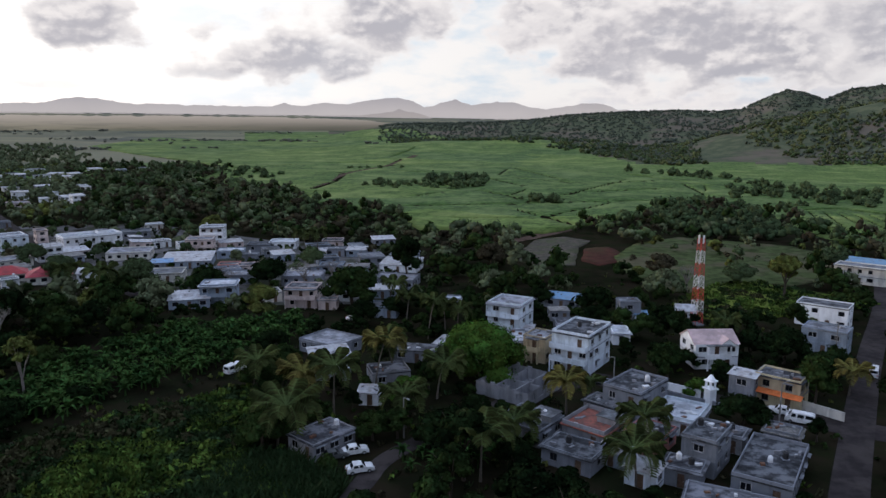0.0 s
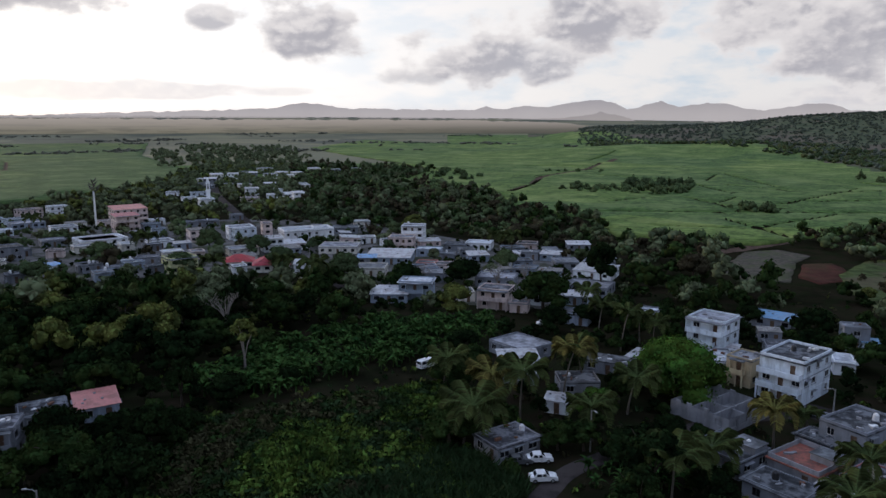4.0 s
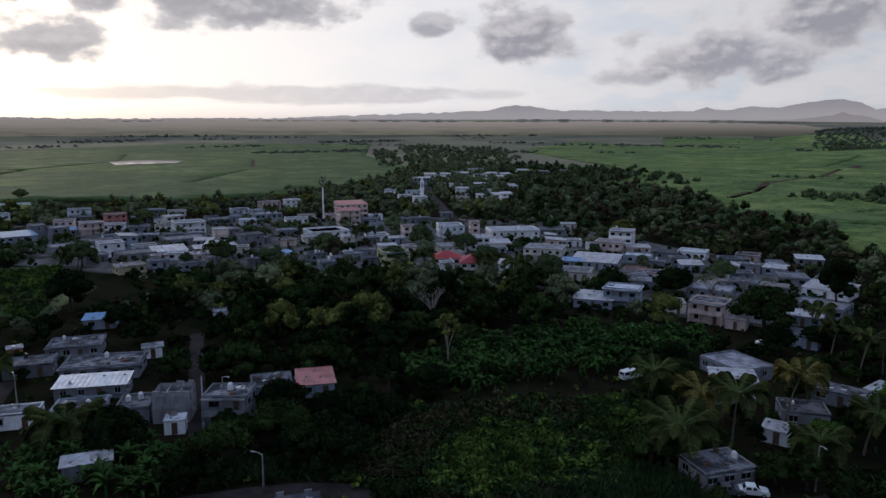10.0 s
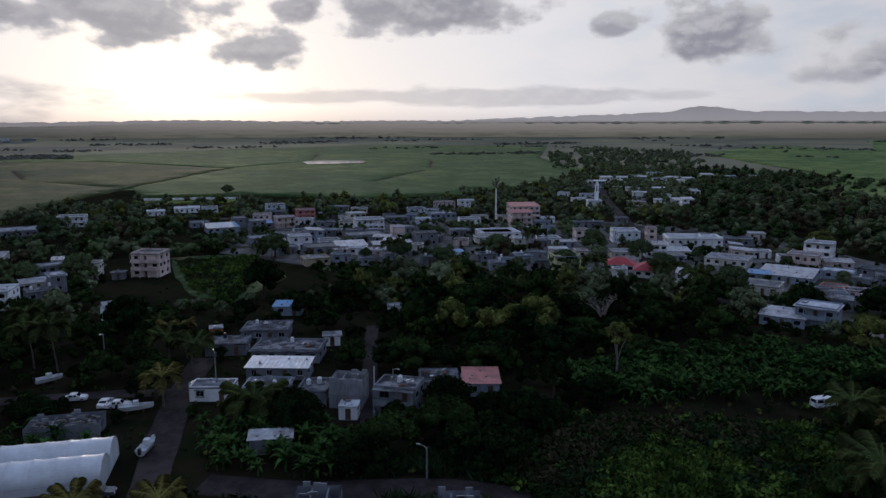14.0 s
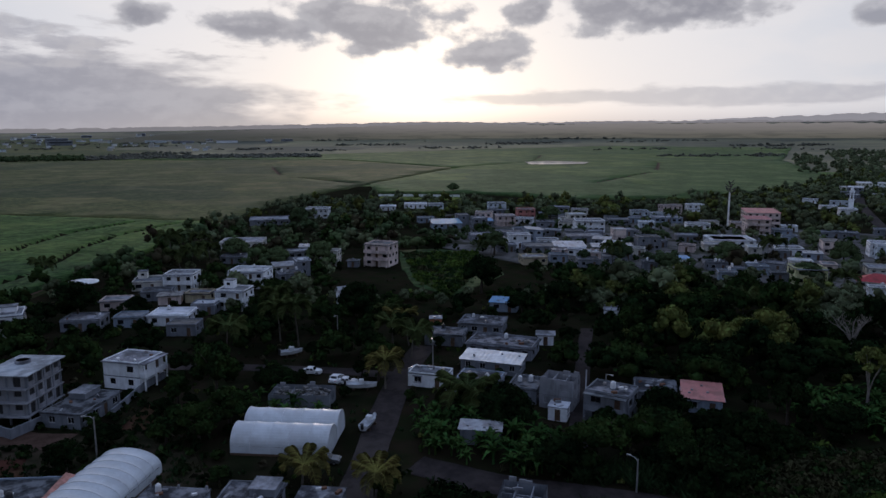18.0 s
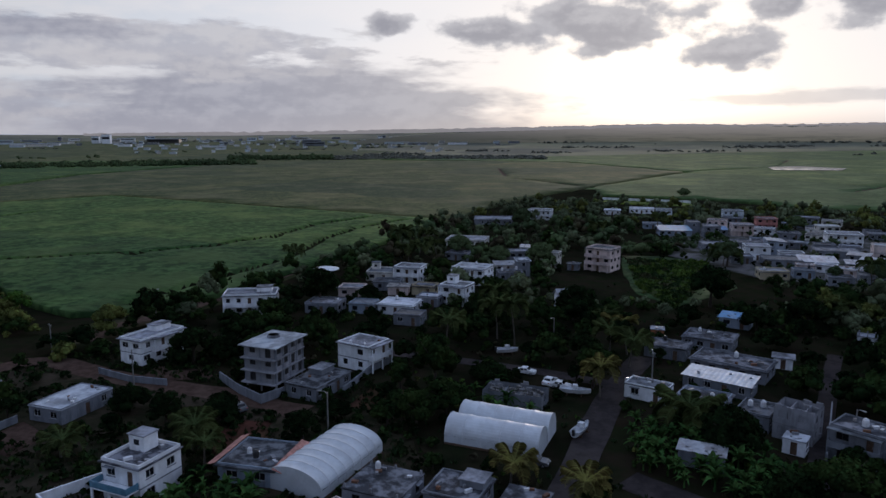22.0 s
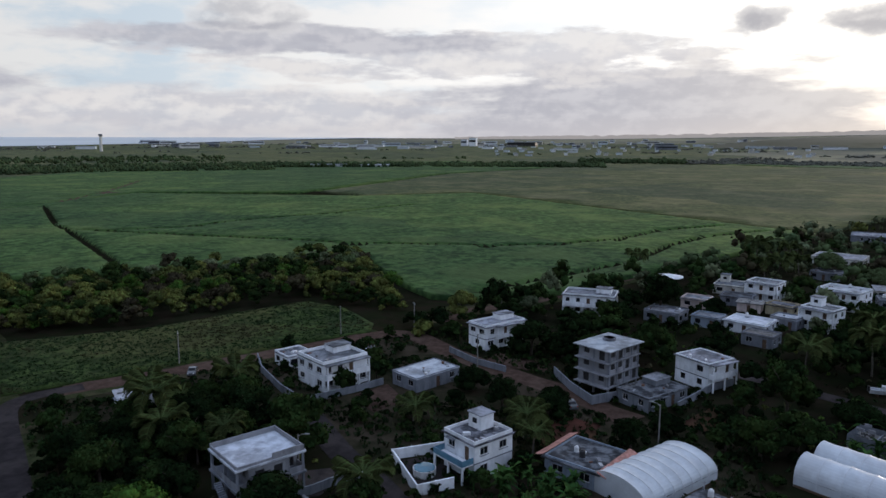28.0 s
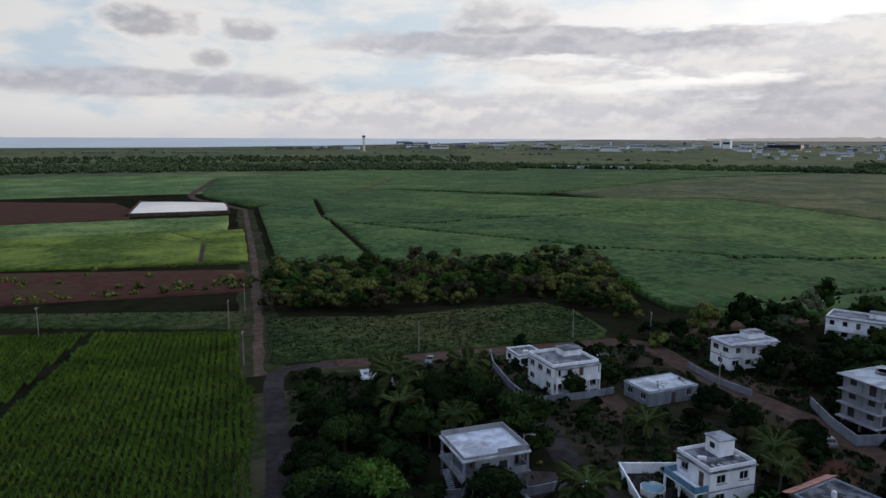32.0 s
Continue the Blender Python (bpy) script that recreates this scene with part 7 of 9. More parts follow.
# ---------------------------------------------------------------- cars and boats
def car(x, y, turn, paint, van=False):
    words = {"car_white": "white", "car_blue": "dark blue", "car_grey": "dark grey"}[paint]
    t = thing("van" if van else "car", x, y, 0.04, turn, f"{words} {'minibus van parked on the street' if van else 'small car parked outdoors'}", "van" if van else "car", "parked cars")
    HOUSES.append((x, y, 2.6, 2.4, 0, 5, 2.4, turn))
    L, W = (4.7, 1.75) if van else (4.1, 1.66)
    prof = [(-.5, .3), (-.5, .75), (-.47, 1.75), (-.4, 1.95), (.28, 1.95), (.38, 1.3), (.48, 1.05), (.5, .7), (.5, .3)] if van else \
           [(-.5, .3), (-.5, .7), (-.46, .92), (-.34, .98), (-.24, 1.4), (-.18, 1.45), (.06, 1.45), (.2, 1.0), (.44, .88), (.5, .68), (.5, .3)]
    key = ("car", paint, van)

    def make():
        g = Geo()
        ring = []
        for px, pz in prof:
            k = 1.0 if pz < 1.02 else 1 - (pz - 1.02) * (.12 if van else .3)
            ring.append((px * L, W / 2 * k, pz))
        n = len(ring)
        for i in range(n):
            a, b = ring[i], ring[(i + 1) % n]
            g.face((a[0], -a[1], a[2]), (b[0], -b[1], b[2]), b, a)
        g.face(*ring[::-1]), g.face(*[(q[0], -q[1], q[2]) for q in ring])
        return g.mesh("body", paint)
    body = part("body", shared(key, make), t)

    def panes():
        out = []
        if van:
            spans, lo, hi = ((-.44, -.16), (-.13, .1), (.13, .3)), 1.15, 1.75
        else:
            spans, lo, hi = ((-.26, -.07), (-.05, .1)), 1.0, 1.36
        for a, b in spans:
            for s in (-1, 1):
                g = Geo()
                k0, k1 = (1 - (lo - 1.02) * .12, 1 - (hi - 1.02) * .12) if van else (1, 1 - (hi - 1.02) * .3)
                q = [(a * L, s * (W / 2 * k0 + .012), lo), (b * L, s * (W / 2 * k0 + .012), lo), ((b - .03) * L, s * (W / 2 * k1 + .012), hi), ((a + .02) * L, s * (W / 2 * k1 + .012), hi)]
                g.face(*q[::s])
                out.append(g.mesh("side_window", "glass"))
        return out
    for m in shared(("panes", van), panes):
        part("side_window", m, body)
    w0, w1 = ((.39, 1.32), (.29, 1.9)) if van else ((.195, 1.04), (.075, 1.42))
    part("windscreen", shared(("screen", van), lambda: Geo().face((w0[0] * L + .03, -W * .42, w0[1]), (w0[0] * L + .03, W * .42, w0[1]), (w1[0] * L + .03, W * .36, w1[1]), (w1[0] * L + .03, -W * .36, w1[1])).mesh("windscreen", "glass")), body)
    r0, r1 = ((-.487, 1.15), (-.478, 1.7)) if van else ((-.33, 1.0), (-.25, 1.38))
    part("rear_window", shared(("rear", van), lambda: Geo().face((r0[0] * L - .03, W * .4, r0[1]), (r0[0] * L - .03, -W * .4, r0[1]), (r1[0] * L - .03, -W * .36, r1[1]), (r1[0] * L - .03, W * .36, r1[1])).mesh("rear_window", "glass")), body)
    for s in (-1, 1):
        part("headlight", shared("headlight", lambda: Geo().box(-.03, -.17, -.08, .02, .17, .08).mesh("headlight", "frame_white")), body, "", (L / 2, s * W * .34, .68))
        part("tail_light", shared("tail_light", lambda: Geo().box(-.02, -.12, -.1, .03, .12, .1).mesh("tail_light", "lamp_red")), body, "", (-L / 2, s * W * .38, .78))
        for px in (-.31, .31):
            wh = part("wheel", shared("tyre", lambda: Geo().tube([(0, -.1, 0), (0, .1, 0)], [.31, .31], 14).mesh("wheel", "rubber")), t, "", (px * L, s * (W / 2 - .06), .31))
            part("rim", shared("rim", lambda: Geo().tube([(0, -.112, 0), (0, .112, 0)], [.18, .18], 10).mesh("rim", "steel")), wh)


for cx, cy, ct, cp, cv in ((-13.7, 96.5, 20, "car_white", 0), (-15.2, 102.3, 20, "car_white", 0), (-18.2, 100.6, 25, "car_grey", 0), (-45.1, 138.4, 60, "car_white", 1), (-141.6, 37, 60, "car_white", 0),
                           (-135.2, 40.4, 140, "car_white", 0), (-132.6, 41.9, 60, "car_white", 0), (-133, 57.5, 30, "car_white", 0), (-128, 56.8, 160, "car_blue", 0), (59.7, 115.3, 150, "car_white", 1),
                           (58, 119.2, 150, "car_white", 0), (-89.3, -41.6, 235, "car_white", 0), (-128.4, -14.6 - 5, 215, "car_grey", 0), (86, 139, 58, "car_white", 1), (-134, 244, 135, "car_white", 0), (-141, 262, 135, "car_white", 0),
                           (-120, 233, 315, "car_grey", 0), (-26, 178, 30, "car_white", 0), (16, 158, 10, "car_white", 0), (2, 143, 20, "car_white", 0), (-150, 73, 40, "car_white", 0), (-118, -97, 30, "car_grey", 0), (-101, 29, 60, "car_grey", 0)):
    car(cx, cy, ct, cp, bool(cv))


def boat(x, y, turn, L=6.2):
    t = thing("motor_boat", x, y, 0.35, turn, "white motor boat standing ashore on trestles", "boat", "boats")
    HOUSES.append((x, y, 3.4, 2.4, 0, 7, 2.6, turn))
    g = Geo()
    st = [(-.5, .36, .05), (-.2, .4, .0), (.15, .36, .02), (.38, .2, .12), (.5, .02, .35)]
    rows = [[(a * L, -b * 2.4, 1.0 + c * .6), (a * L, -b * 1.4, .15 + c), (a * L, 0, c), (a * L, b * 1.4, .15 + c), (a * L, b * 2.4, 1.0 + c * .6)] for a, b, c in st]
    for r, s in zip(rows, rows[1:]):
        for i in range(4):
            g.face(r[i], r[i + 1], s[i + 1], s[i])
    g.face(*rows[0])
    part("hull", g.mesh("hull", "boat_white"), t)
    part("deck", Geo().face(*[(a * L * .96, -b * 2.25, .92 + c * .6) for a, b, c in st], *[(a * L * .96, b * 2.25, .92 + c * .6) for a, b, c in st[::-1]]).mesh("deck", "roof_pale"), t)
    part("console", Geo().box(-.5, -.45, .9, .5, .45, 1.75).mesh("console", "boat_white"), t)
    part("windscreen", Geo().box(.5, -.42, 1.55, .56, .42, 2.05).mesh("windscreen", "glass"), t)
    part("outboard_engine", Geo().box(-L / 2 - .45, -.2, .5, -L / 2, .2, 1.5).mesh("outboard_engine", "tank_shade_black"), t)
    for px in (-.25, .2):
        part("trestle", Geo().box(px * L - .1, -.8, -.33, px * L + .1, .8, .06).mesh("trestle", "door_wood"), t)


boat(-111.0, 39.2, 139, 5.8), boat(-128.6, 43.6, 67, 6.0), boat(-155.5, 35.9, 92, 5.0)


# ---------------------------------------------------------------- plants
def crown_arrays(rng, R, H, n, leaf, lobes, flat=0.75, low=0.35, core=True, ring=7, lev=4):
    """Corners and four-sided faces of a crown: uneven lobes heaped into a dome, clad in leaf sprays."""
    cs, rs = [], []
    for i in range(lobes):
        a = 2.4 * i + rng.uniform(-.5, .5)
        k = math.sqrt((i + .35) / lobes) * rng.uniform(.8, 1.08)
        r = R * (rng.uniform(.27, .42) if lobes > 8 else rng.uniform(.36, .52))
        top = H * (low + (1 - low) * math.sqrt(max(.03, 1 - min(1, k) ** 2 * .92)) * rng.uniform(.84, 1.06))
        cs.append((math.cos(a) * k * (R - r * .75), math.sin(a) * k * (R - r * .75), max(top - r * flat, r * flat * .6)))
        rs.append(r)
    cs, rs = np.array(cs), np.array(rs)
    g = np.random.RandomState(rng.randint(0, 10 ** 6))
    w = rs ** 2 / (rs ** 2).sum()
    idx = g.choice(lobes, n, p=w)
    d = g.normal(size=(n, 3))
    d[:, 2] = np.where(d[:, 2] < -.2, -d[:, 2], d[:, 2])
    d /= np.linalg.norm(d, axis=1)[:, None]
    p = cs[idx] + d * rs[idx][:, None] * g.uniform(.80, 1.16, n)[:, None] * [1, 1, flat]
    nrm = d + g.normal(scale=.38, size=(n, 3))
    nrm /= np.linalg.norm(nrm, axis=1)[:, None]
    t = np.cross(nrm, g.normal(size=(n, 3)))
    t /= np.linalg.norm(t, axis=1)[:, None] + 1e-6
    b = np.cross(nrm, t)
    s = leaf * g.uniform(.55, 1.35, n)[:, None]
    v = np.stack([p - t * s, p + b * s * .62 - t * s * .1, p + t * s * 1.05 - nrm * s * .3, p - b * s * .62 - t * s * .05], 1).reshape(-1, 3)
    f = np.arange(4 * n).reshape(n, 4)
    if core:
        for c, r in zip(cs, rs):
            k0 = len(v)
            pts = []
            for l in range(lev + 1):
                th = math.pi * l / lev
                for j in range(ring):
                    q = r * .84 * rng.uniform(.82, 1.08)
                    ph = 2 * math.pi * (j + .5 * l) / ring
                    pts.append((c[0] + q * math.sin(th) * math.cos(ph), c[1] + q * math.sin(th) * math.sin(ph), c[2] + q * flat * math.cos(th)))
            v = np.vstack([v, pts])
            fs = [(k0 + l * ring + j, k0 + (l + 1) * ring + j, k0 + (l + 1) * ring + (j + 1) % ring, k0 + l * ring + (j + 1) % ring) for l in range(lev) for j in range(ring)]
            f = np.vstack([f, fs])
    return v, f


def trunk_geo(rng, R, H, r0, mat, limbs=4, bare=False):
    g = Geo()
    fork = H * rng.uniform(.3, .42)
    lean = (rng.uniform(-.3, .3), rng.uniform(-.3, .3))
    g.tube([(0, 0, -.1), (lean[0] * .4, lean[1] * .4, fork * .5), (lean[0], lean[1], fork)], [r0 * 1.25, r0, r0 * .85], 7)
    for i in range(limbs):
        a = 2 * math.pi * (i + rng.uniform(-.3, .3)) / limbs
        k = rng.uniform(.45, .8)
        e = (math.cos(a) * R * k, math.sin(a) * R * k, H * rng.uniform(.7, .95))
        m = (lean[0] + (e[0] - lean[0]) * .45, lean[1] + (e[1] - lean[1]) * .45, fork + (e[2] - fork) * .6)
        g.tube([(lean[0], lean[1], fork - .1), m, e], [r0 * .6, r0 * .4, r0 * .1], 5)
        if bare:
            for j in range(7):
                t = rng.uniform(.35, 1)
                s = tuple(m[c] + (e[c] - m[c]) * t for c in range(3))
                q = (s[0] + rng.uniform(-1.4, 1.4), s[1] + rng.uniform(-1.4, 1.4), s[2] + rng.uniform(.3, 1.7))
                g.tube([s, tuple((s[c] + q[c]) / 2 + rng.uniform(-.15, .15) for c in range(3)), q], [r0 * .16, r0 * .1, r0 * .03], 4)
                for _ in range(3):
                    q2 = (q[0] + rng.uniform(-.8, .8), q[1] + rng.uniform(-.8, .8), q[2] + rng.uniform(-.1, .8))
                    g.tube([tuple(s[c] * .4 + q[c] * .6 for c in range(3)), q2], [r0 * .07, r0 * .02], 3)
    return g.mesh("trunk", mat)


# shapes: radius, height, sprays near, sprays far, spray size, lobes, flatness, foot of the crown
SHAPES = {"broad": (5.0, 8.0, 2000, 260, .30, 17, .78, .26), "tall": (4.0, 10.2, 1750, 260, .30, 15, .9, .30), "dome": (5.2, 6.8, 2000, 260, .30, 20, .7, .26), "small": (2.5, 4.6, 900, 150, .26, 9, .85, .2),
          "airy": (3.6, 8.4, 1300, 190, .30, 13, .7, .42), "bush": (1.7, 2.4, 300, 90, .27, 6, .8, .05)}
SPECIES = {"broad": "leafy", "tall": "tall leafy", "dome": "dense round", "small": "small bushy", "airy": "open-crowned", "bush": "low bushy"}
LEAF_WORDS = {"far_wood": "dull green", "leaf_hazy": "haze-greyed green", "leaf_deep": "dark green", "leaf_mid": "green", "leaf_bright": "bright green", "leaf_olive": "olive green", "leaf_brown": "brownish"}
HIGH, MID, LOW, FAR = {}, {}, {}, {}
STANDING = []                     # x, y, spread of each single tree
for key, (R, H, n1, n0, leaf, lobes, flat, low) in SHAPES.items():
    for k in range(3):
        rng = random.Random(f"{key}{k}")
        if key == "bush":
            HIGH[key, k] = crown_arrays(random.Random(f"bush{k}"), R, H, n1, leaf, lobes, flat, low, ring=6, lev=4)
        FAR[key, k] = crown_arrays(random.Random(f"far{key}{k}"), R * 1.05, H, 26 if key != "bush" else 10, leaf * 2.6, 5 if key != "bush" else 3, flat, .1, ring=5, lev=3)
        MID[key, k] = crown_arrays(random.Random(f"mid{key}{k}"), R, H, n0 * 3 // 2, leaf * 1.45, max(6, lobes * 2 // 3), flat, low, ring=6, lev=3)
        LOW[key, k] = crown_arrays(rng, R, H, n0 // 3, leaf * 2.0, max(5, lobes // 2), flat, low * .6, ring=6, lev=3)


def tree(x, y, shape, leaf, size=1.0, turn=0.0, label="", k=0):
    """A single tree: trunk with limbs, and a crown of leaf sprays."""
    R, H, n1, n0, s, lobes, flat, low = SHAPES[shape]
    t = thing("bush" if shape == "bush" else "tree", x, y, 0, turn, label or f"{LEAF_WORDS[leaf]} {SPECIES[shape]} {'shrub' if shape == 'bush' else 'tree'} in the village", "bush" if shape == "bush" else "tree", "trees")
    t.scale = (size, size, size * (1 + .12 * math.sin(x * 3 + y)))
    STANDING.append((x, y, R * size * 1.1))

    def make():
        v, f = crown_arrays(random.Random(f"hi{shape}{k}"), R, H, n1, s, lobes, flat, low)
        return quads("crown", v, f, leaf)
    part("trunk", shared(("trunk", shape, k), lambda: trunk_geo(random.Random(f"t{shape}{k}"), R, H, .05 * R + .06, "bark")), t)
    part("crown", shared(("crown", shape, k, leaf), make), t)


class Stuff:
    """Many plants joined into one mesh for each leaf colour."""

    def __init__(self):
        self.v, self.f, self.n = {}, {}, {}

    def put(self, mat, v, f):
        self.v.setdefault(mat, []).append(v)
        k = self.n.get(mat, 0)
        self.f.setdefault(mat, []).append(f + k)
        self.n[mat] = k + len(v)

    def plant(self, mat, arrays, x, y, z, size, turn, tall=1.0):
        v, f = arrays
        c, s = math.cos(turn) * size, math.sin(turn) * size
        w = np.empty_like(v)
        w[:, 0], w[:, 1], w[:, 2] = v[:, 0] * c - v[:, 1] * s + x, v[:, 0] * s + v[:, 1] * c + y, v[:, 2] * size * tall + z
        self.put(mat, w, f)

    def done(self, name, label, category):
        for mat in self.v:
            tagged(new(name, quads(name, np.vstack(self.v[mat]), np.vstack(self.f[mat]), mat)), label, category, kind="stuff")


VILLAGE = [(200, 300), (157, 430), (100, 386), (43, 322), (19, 329), (-17, 334), (-34, 390), (-86, 444), (-131, 556), (-222, 580), (-252, 800), (-430, 860), (-560, 800), (-520, 690), (-437, 566), (-384, 372),
           (-380, 315), (-430, 250), (-462, 192), (-500, 135), (-437, 71), (-337, 24), (-254, -19), (-214, -38), (-186, -60), (-160, -70), (-132, -88), (-100, -109), (-84, -104), (-60, -68), (-30, -30), (60, 60), (130, 180)]
GRASS = [(-73, 86), (-74, 100), (-58, 115), (-40, 129), (-30, 114), (-30, 101), (-22, 88), (-30, 70), (-39, 66), (-63, 66)]
BANANA = [(-91, 111), (-86, 127), (-81, 148), (-66, 168), (-40, 181), (-33, 165), (-44, 148), (-55, 131), (-66, 121), (-76, 111), (-84, 105)]
BANANA_TWO = [(-104, 43), (-114, 50), (-115, 57), (-107, 63), (-94, 67), (-84, 61), (-88, 51), (-96, 43)]
BARE = [(20, 257), (24, 287), (41, 321), (66, 331), (72, 288), (62, 255), (47, 246), (32, 247)]
HILLSIDE = [(59, 242), (62, 269), (77, 299), (102, 318), (123, 306), (142, 295), (148, 270), (132, 234), (107, 220), (92, 227), (74, 208), (62, 220)]
SLOPE = [(62, 196), (82, 221), (99, 226), (108, 214), (117, 205), (122, 198), (108, 190), (97, 191), (90, 185), (73, 178), (65, 182)]
GREEN = [(-272, 109), (-262, 138), (-228, 122), (-191, 92), (-220, 93)]
WOOD_A = [(-122, 97), (-139, 118), (-162, 114), (-202, 137), (-188, 161), (-152, 191), (-117, 204), (-90, 198), (-78, 176), (-86, 150), (-92, 122), (-102, 113)]
WOOD_B = [(-94, 74), (-90, 96), (-77, 104), (-70, 96), (-72, 80), (-78, 70)]
WOOD_C = [(-62, -72), (-76, -90), (-82, -90), (-91, -86), (-99, -85), (-106, -72), (-97, -65), (-87, -66), (-74, -60)]
HEDGE = [(-121, -162), (-160, -213), (-192, -190), (-228, -162), (-266, -138), (-213, -97), (-181, -75), (-184, -95), (-189, -112), (-172, -122), (-146, -136)]
NEW_PLOTS = [(-163, -74), (-132, -92), (-101, -112), (-88, -114), (-76, -94), (-82, -90), (-91, -86), (-99, -85), (-106, -72), (-84, -32), (-60, -10), (-100, 12), (-128, 12), (-150, 0), (-172, -50)]


def hides_house(x, y, h):
    """True where a crown of height h would hide a house's front from the camera near (0, 0, 50)."""
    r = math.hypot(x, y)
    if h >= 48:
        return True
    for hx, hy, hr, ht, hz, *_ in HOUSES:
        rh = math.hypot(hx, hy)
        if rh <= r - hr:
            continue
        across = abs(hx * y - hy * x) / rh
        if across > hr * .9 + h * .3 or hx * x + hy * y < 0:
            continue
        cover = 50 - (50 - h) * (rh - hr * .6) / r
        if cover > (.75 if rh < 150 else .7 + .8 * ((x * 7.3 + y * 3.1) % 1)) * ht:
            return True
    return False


def blocked(x, y, margin):
    for hx, hy, hr, ht, hz, hw, hd, turn in HOUSES:
        dx, dy = x - hx, y - hy
        if dx * dx + dy * dy < (hr + margin) ** 2:
            c, s = math.cos(radians(turn)), math.sin(radians(turn))
            if abs(dx * c + dy * s) < hw / 2 + margin and abs(dy * c - dx * s) < hd / 2 + margin:
                return True
    return any(away(x, y, l) < w / 2 + margin * .7 for l, w in ROADS)


NEAR_TREES, far_trees = [], Stuff()


def scatter():
    rng = random.Random(11)
    taken = {}

    def close(x, y, gap):
        c = (int(x // 6), int(y // 6))
        for i in (-1, 0, 1):
            for j in (-1, 0, 1):
                for qx, qy, qg in taken.get((c[0] + i, c[1] + j), ()):
                    if (x - qx) ** 2 + (y - qy) ** 2 < ((gap + qg) / 2) ** 2:
                        return True
        return False
    for qx, qy, qg in STANDING:
        taken.setdefault((int(qx // 6), int(qy // 6)), []).append((qx, qy, qg))
    spots = []
    # zone, tries, shapes, leaves, size range
    rough = (("broad", "tall", "dome", "dome", "small", "small"), ("leaf_deep", "leaf_deep", "leaf_deep", "leaf_mid", "leaf_mid", "leaf_mid", "leaf_deep"))
    zones = [(WOOD_A, 900, ("broad", "tall", "dome"), ("leaf_deep", "leaf_deep", "leaf_deep", "leaf_mid", "leaf_olive"), (.85, 1.25)),
             (WOOD_B, 160, ("broad", "dome", "small"), ("leaf_deep", "leaf_deep", "leaf_mid"), (.7, 1.0)),
             (WOOD_C, 400, ("broad", "dome", "small"), ("leaf_deep", "leaf_deep", "leaf_mid"), (.6, .9)),
             (HEDGE, 2600, ("broad", "broad", "dome", "airy"), ("leaf_olive", "leaf_olive", "leaf_olive", "leaf_mid", "leaf_mid", "leaf_bright", "leaf_brown"), (.45, .9)),
             (VILLAGE, 21000, *rough, (.7, 1.2))]
    for zone, tries, shapes, leaves, sizes in zones:
        xs, ys = [p[0] for p in zone], [p[1] for p in zone]
        for _ in range(tries):
            x, y = rng.uniform(min(xs), max(xs)), rng.uniform(min(ys), max(ys))
            r = math.hypot(x, y)
            if r < 72 or not inside(x, y, zone):
                continue
            wild = zone is not VILLAGE
            if not wild and (inside(x, y, GRASS) or inside(x, y, BANANA) or inside(x, y, BANANA_TWO) or inside(x, y, GREEN) or inside(x, y, SLOPE) or inside(x, y, BARE)):
                continue
            shape, leaf, size = rng.choice(shapes), rng.choice(leaves), rng.uniform(*sizes)
            if not wild and inside(x, y, HILLSIDE):
                if rng.random() < .75:
                    continue
                shape, leaf = rng.choice(("bush", "bush", "small", "airy")), rng.choice(("leaf_olive", "leaf_hazy", "leaf_brown", "leaf_mid"))
            if not wild and inside(x, y, NEW_PLOTS):
                if rng.random() < .55:
                    continue
                shape, size = rng.choice(("bush", "bush", "small")), rng.uniform(.7, 1.0)
            if not wild and noise.noise((x * .03, y * .03, 2)) < -.38:
                continue
            if r > 320 and rng.random() < .2:
                continue
            R, H = SHAPES[shape][0] * size, SHAPES[shape][1] * size
            if close(x, y, R * 1.1) or blocked(x, y, R * .5) or hides_house(x, y, H * 1.08):
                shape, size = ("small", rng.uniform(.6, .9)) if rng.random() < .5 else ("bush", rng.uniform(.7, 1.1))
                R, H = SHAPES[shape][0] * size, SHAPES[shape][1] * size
                if close(x, y, R * 1.05) or blocked(x, y, R * .6) or hides_house(x, y, H):
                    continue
            taken.setdefault((int(x // 6), int(y // 6)), []).append((x, y, R * 1.1))
            spots.append((r, x, y, shape, leaf, size))
    spots.sort()
    n = 0
    for r, x, y, shape, leaf, size in spots:
        if shape == "bush":
            far_trees.plant(leaf, (HIGH if r < 170 else LOW if r < 280 else FAR)[shape, rng.randint(0, 2)], x, y, 0, size, rng.uniform(0, 6.28), rng.uniform(.85, 1.2))
            continue
        # leaves get paler with distance, so haze is put into their colour
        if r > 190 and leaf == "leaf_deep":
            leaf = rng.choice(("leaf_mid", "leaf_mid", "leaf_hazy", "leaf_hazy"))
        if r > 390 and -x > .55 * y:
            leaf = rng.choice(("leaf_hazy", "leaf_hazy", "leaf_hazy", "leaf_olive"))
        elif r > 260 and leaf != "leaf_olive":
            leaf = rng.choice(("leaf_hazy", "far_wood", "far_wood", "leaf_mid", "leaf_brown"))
        if n < 200 and r < 190:
            tree(x, y, shape, leaf, size, rng.uniform(0, 360), k=rng.randint(0, 2))
            n += 1
        else:
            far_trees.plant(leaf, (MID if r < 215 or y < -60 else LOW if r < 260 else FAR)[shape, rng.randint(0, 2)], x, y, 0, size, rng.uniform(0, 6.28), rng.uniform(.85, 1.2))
    return len(spots)


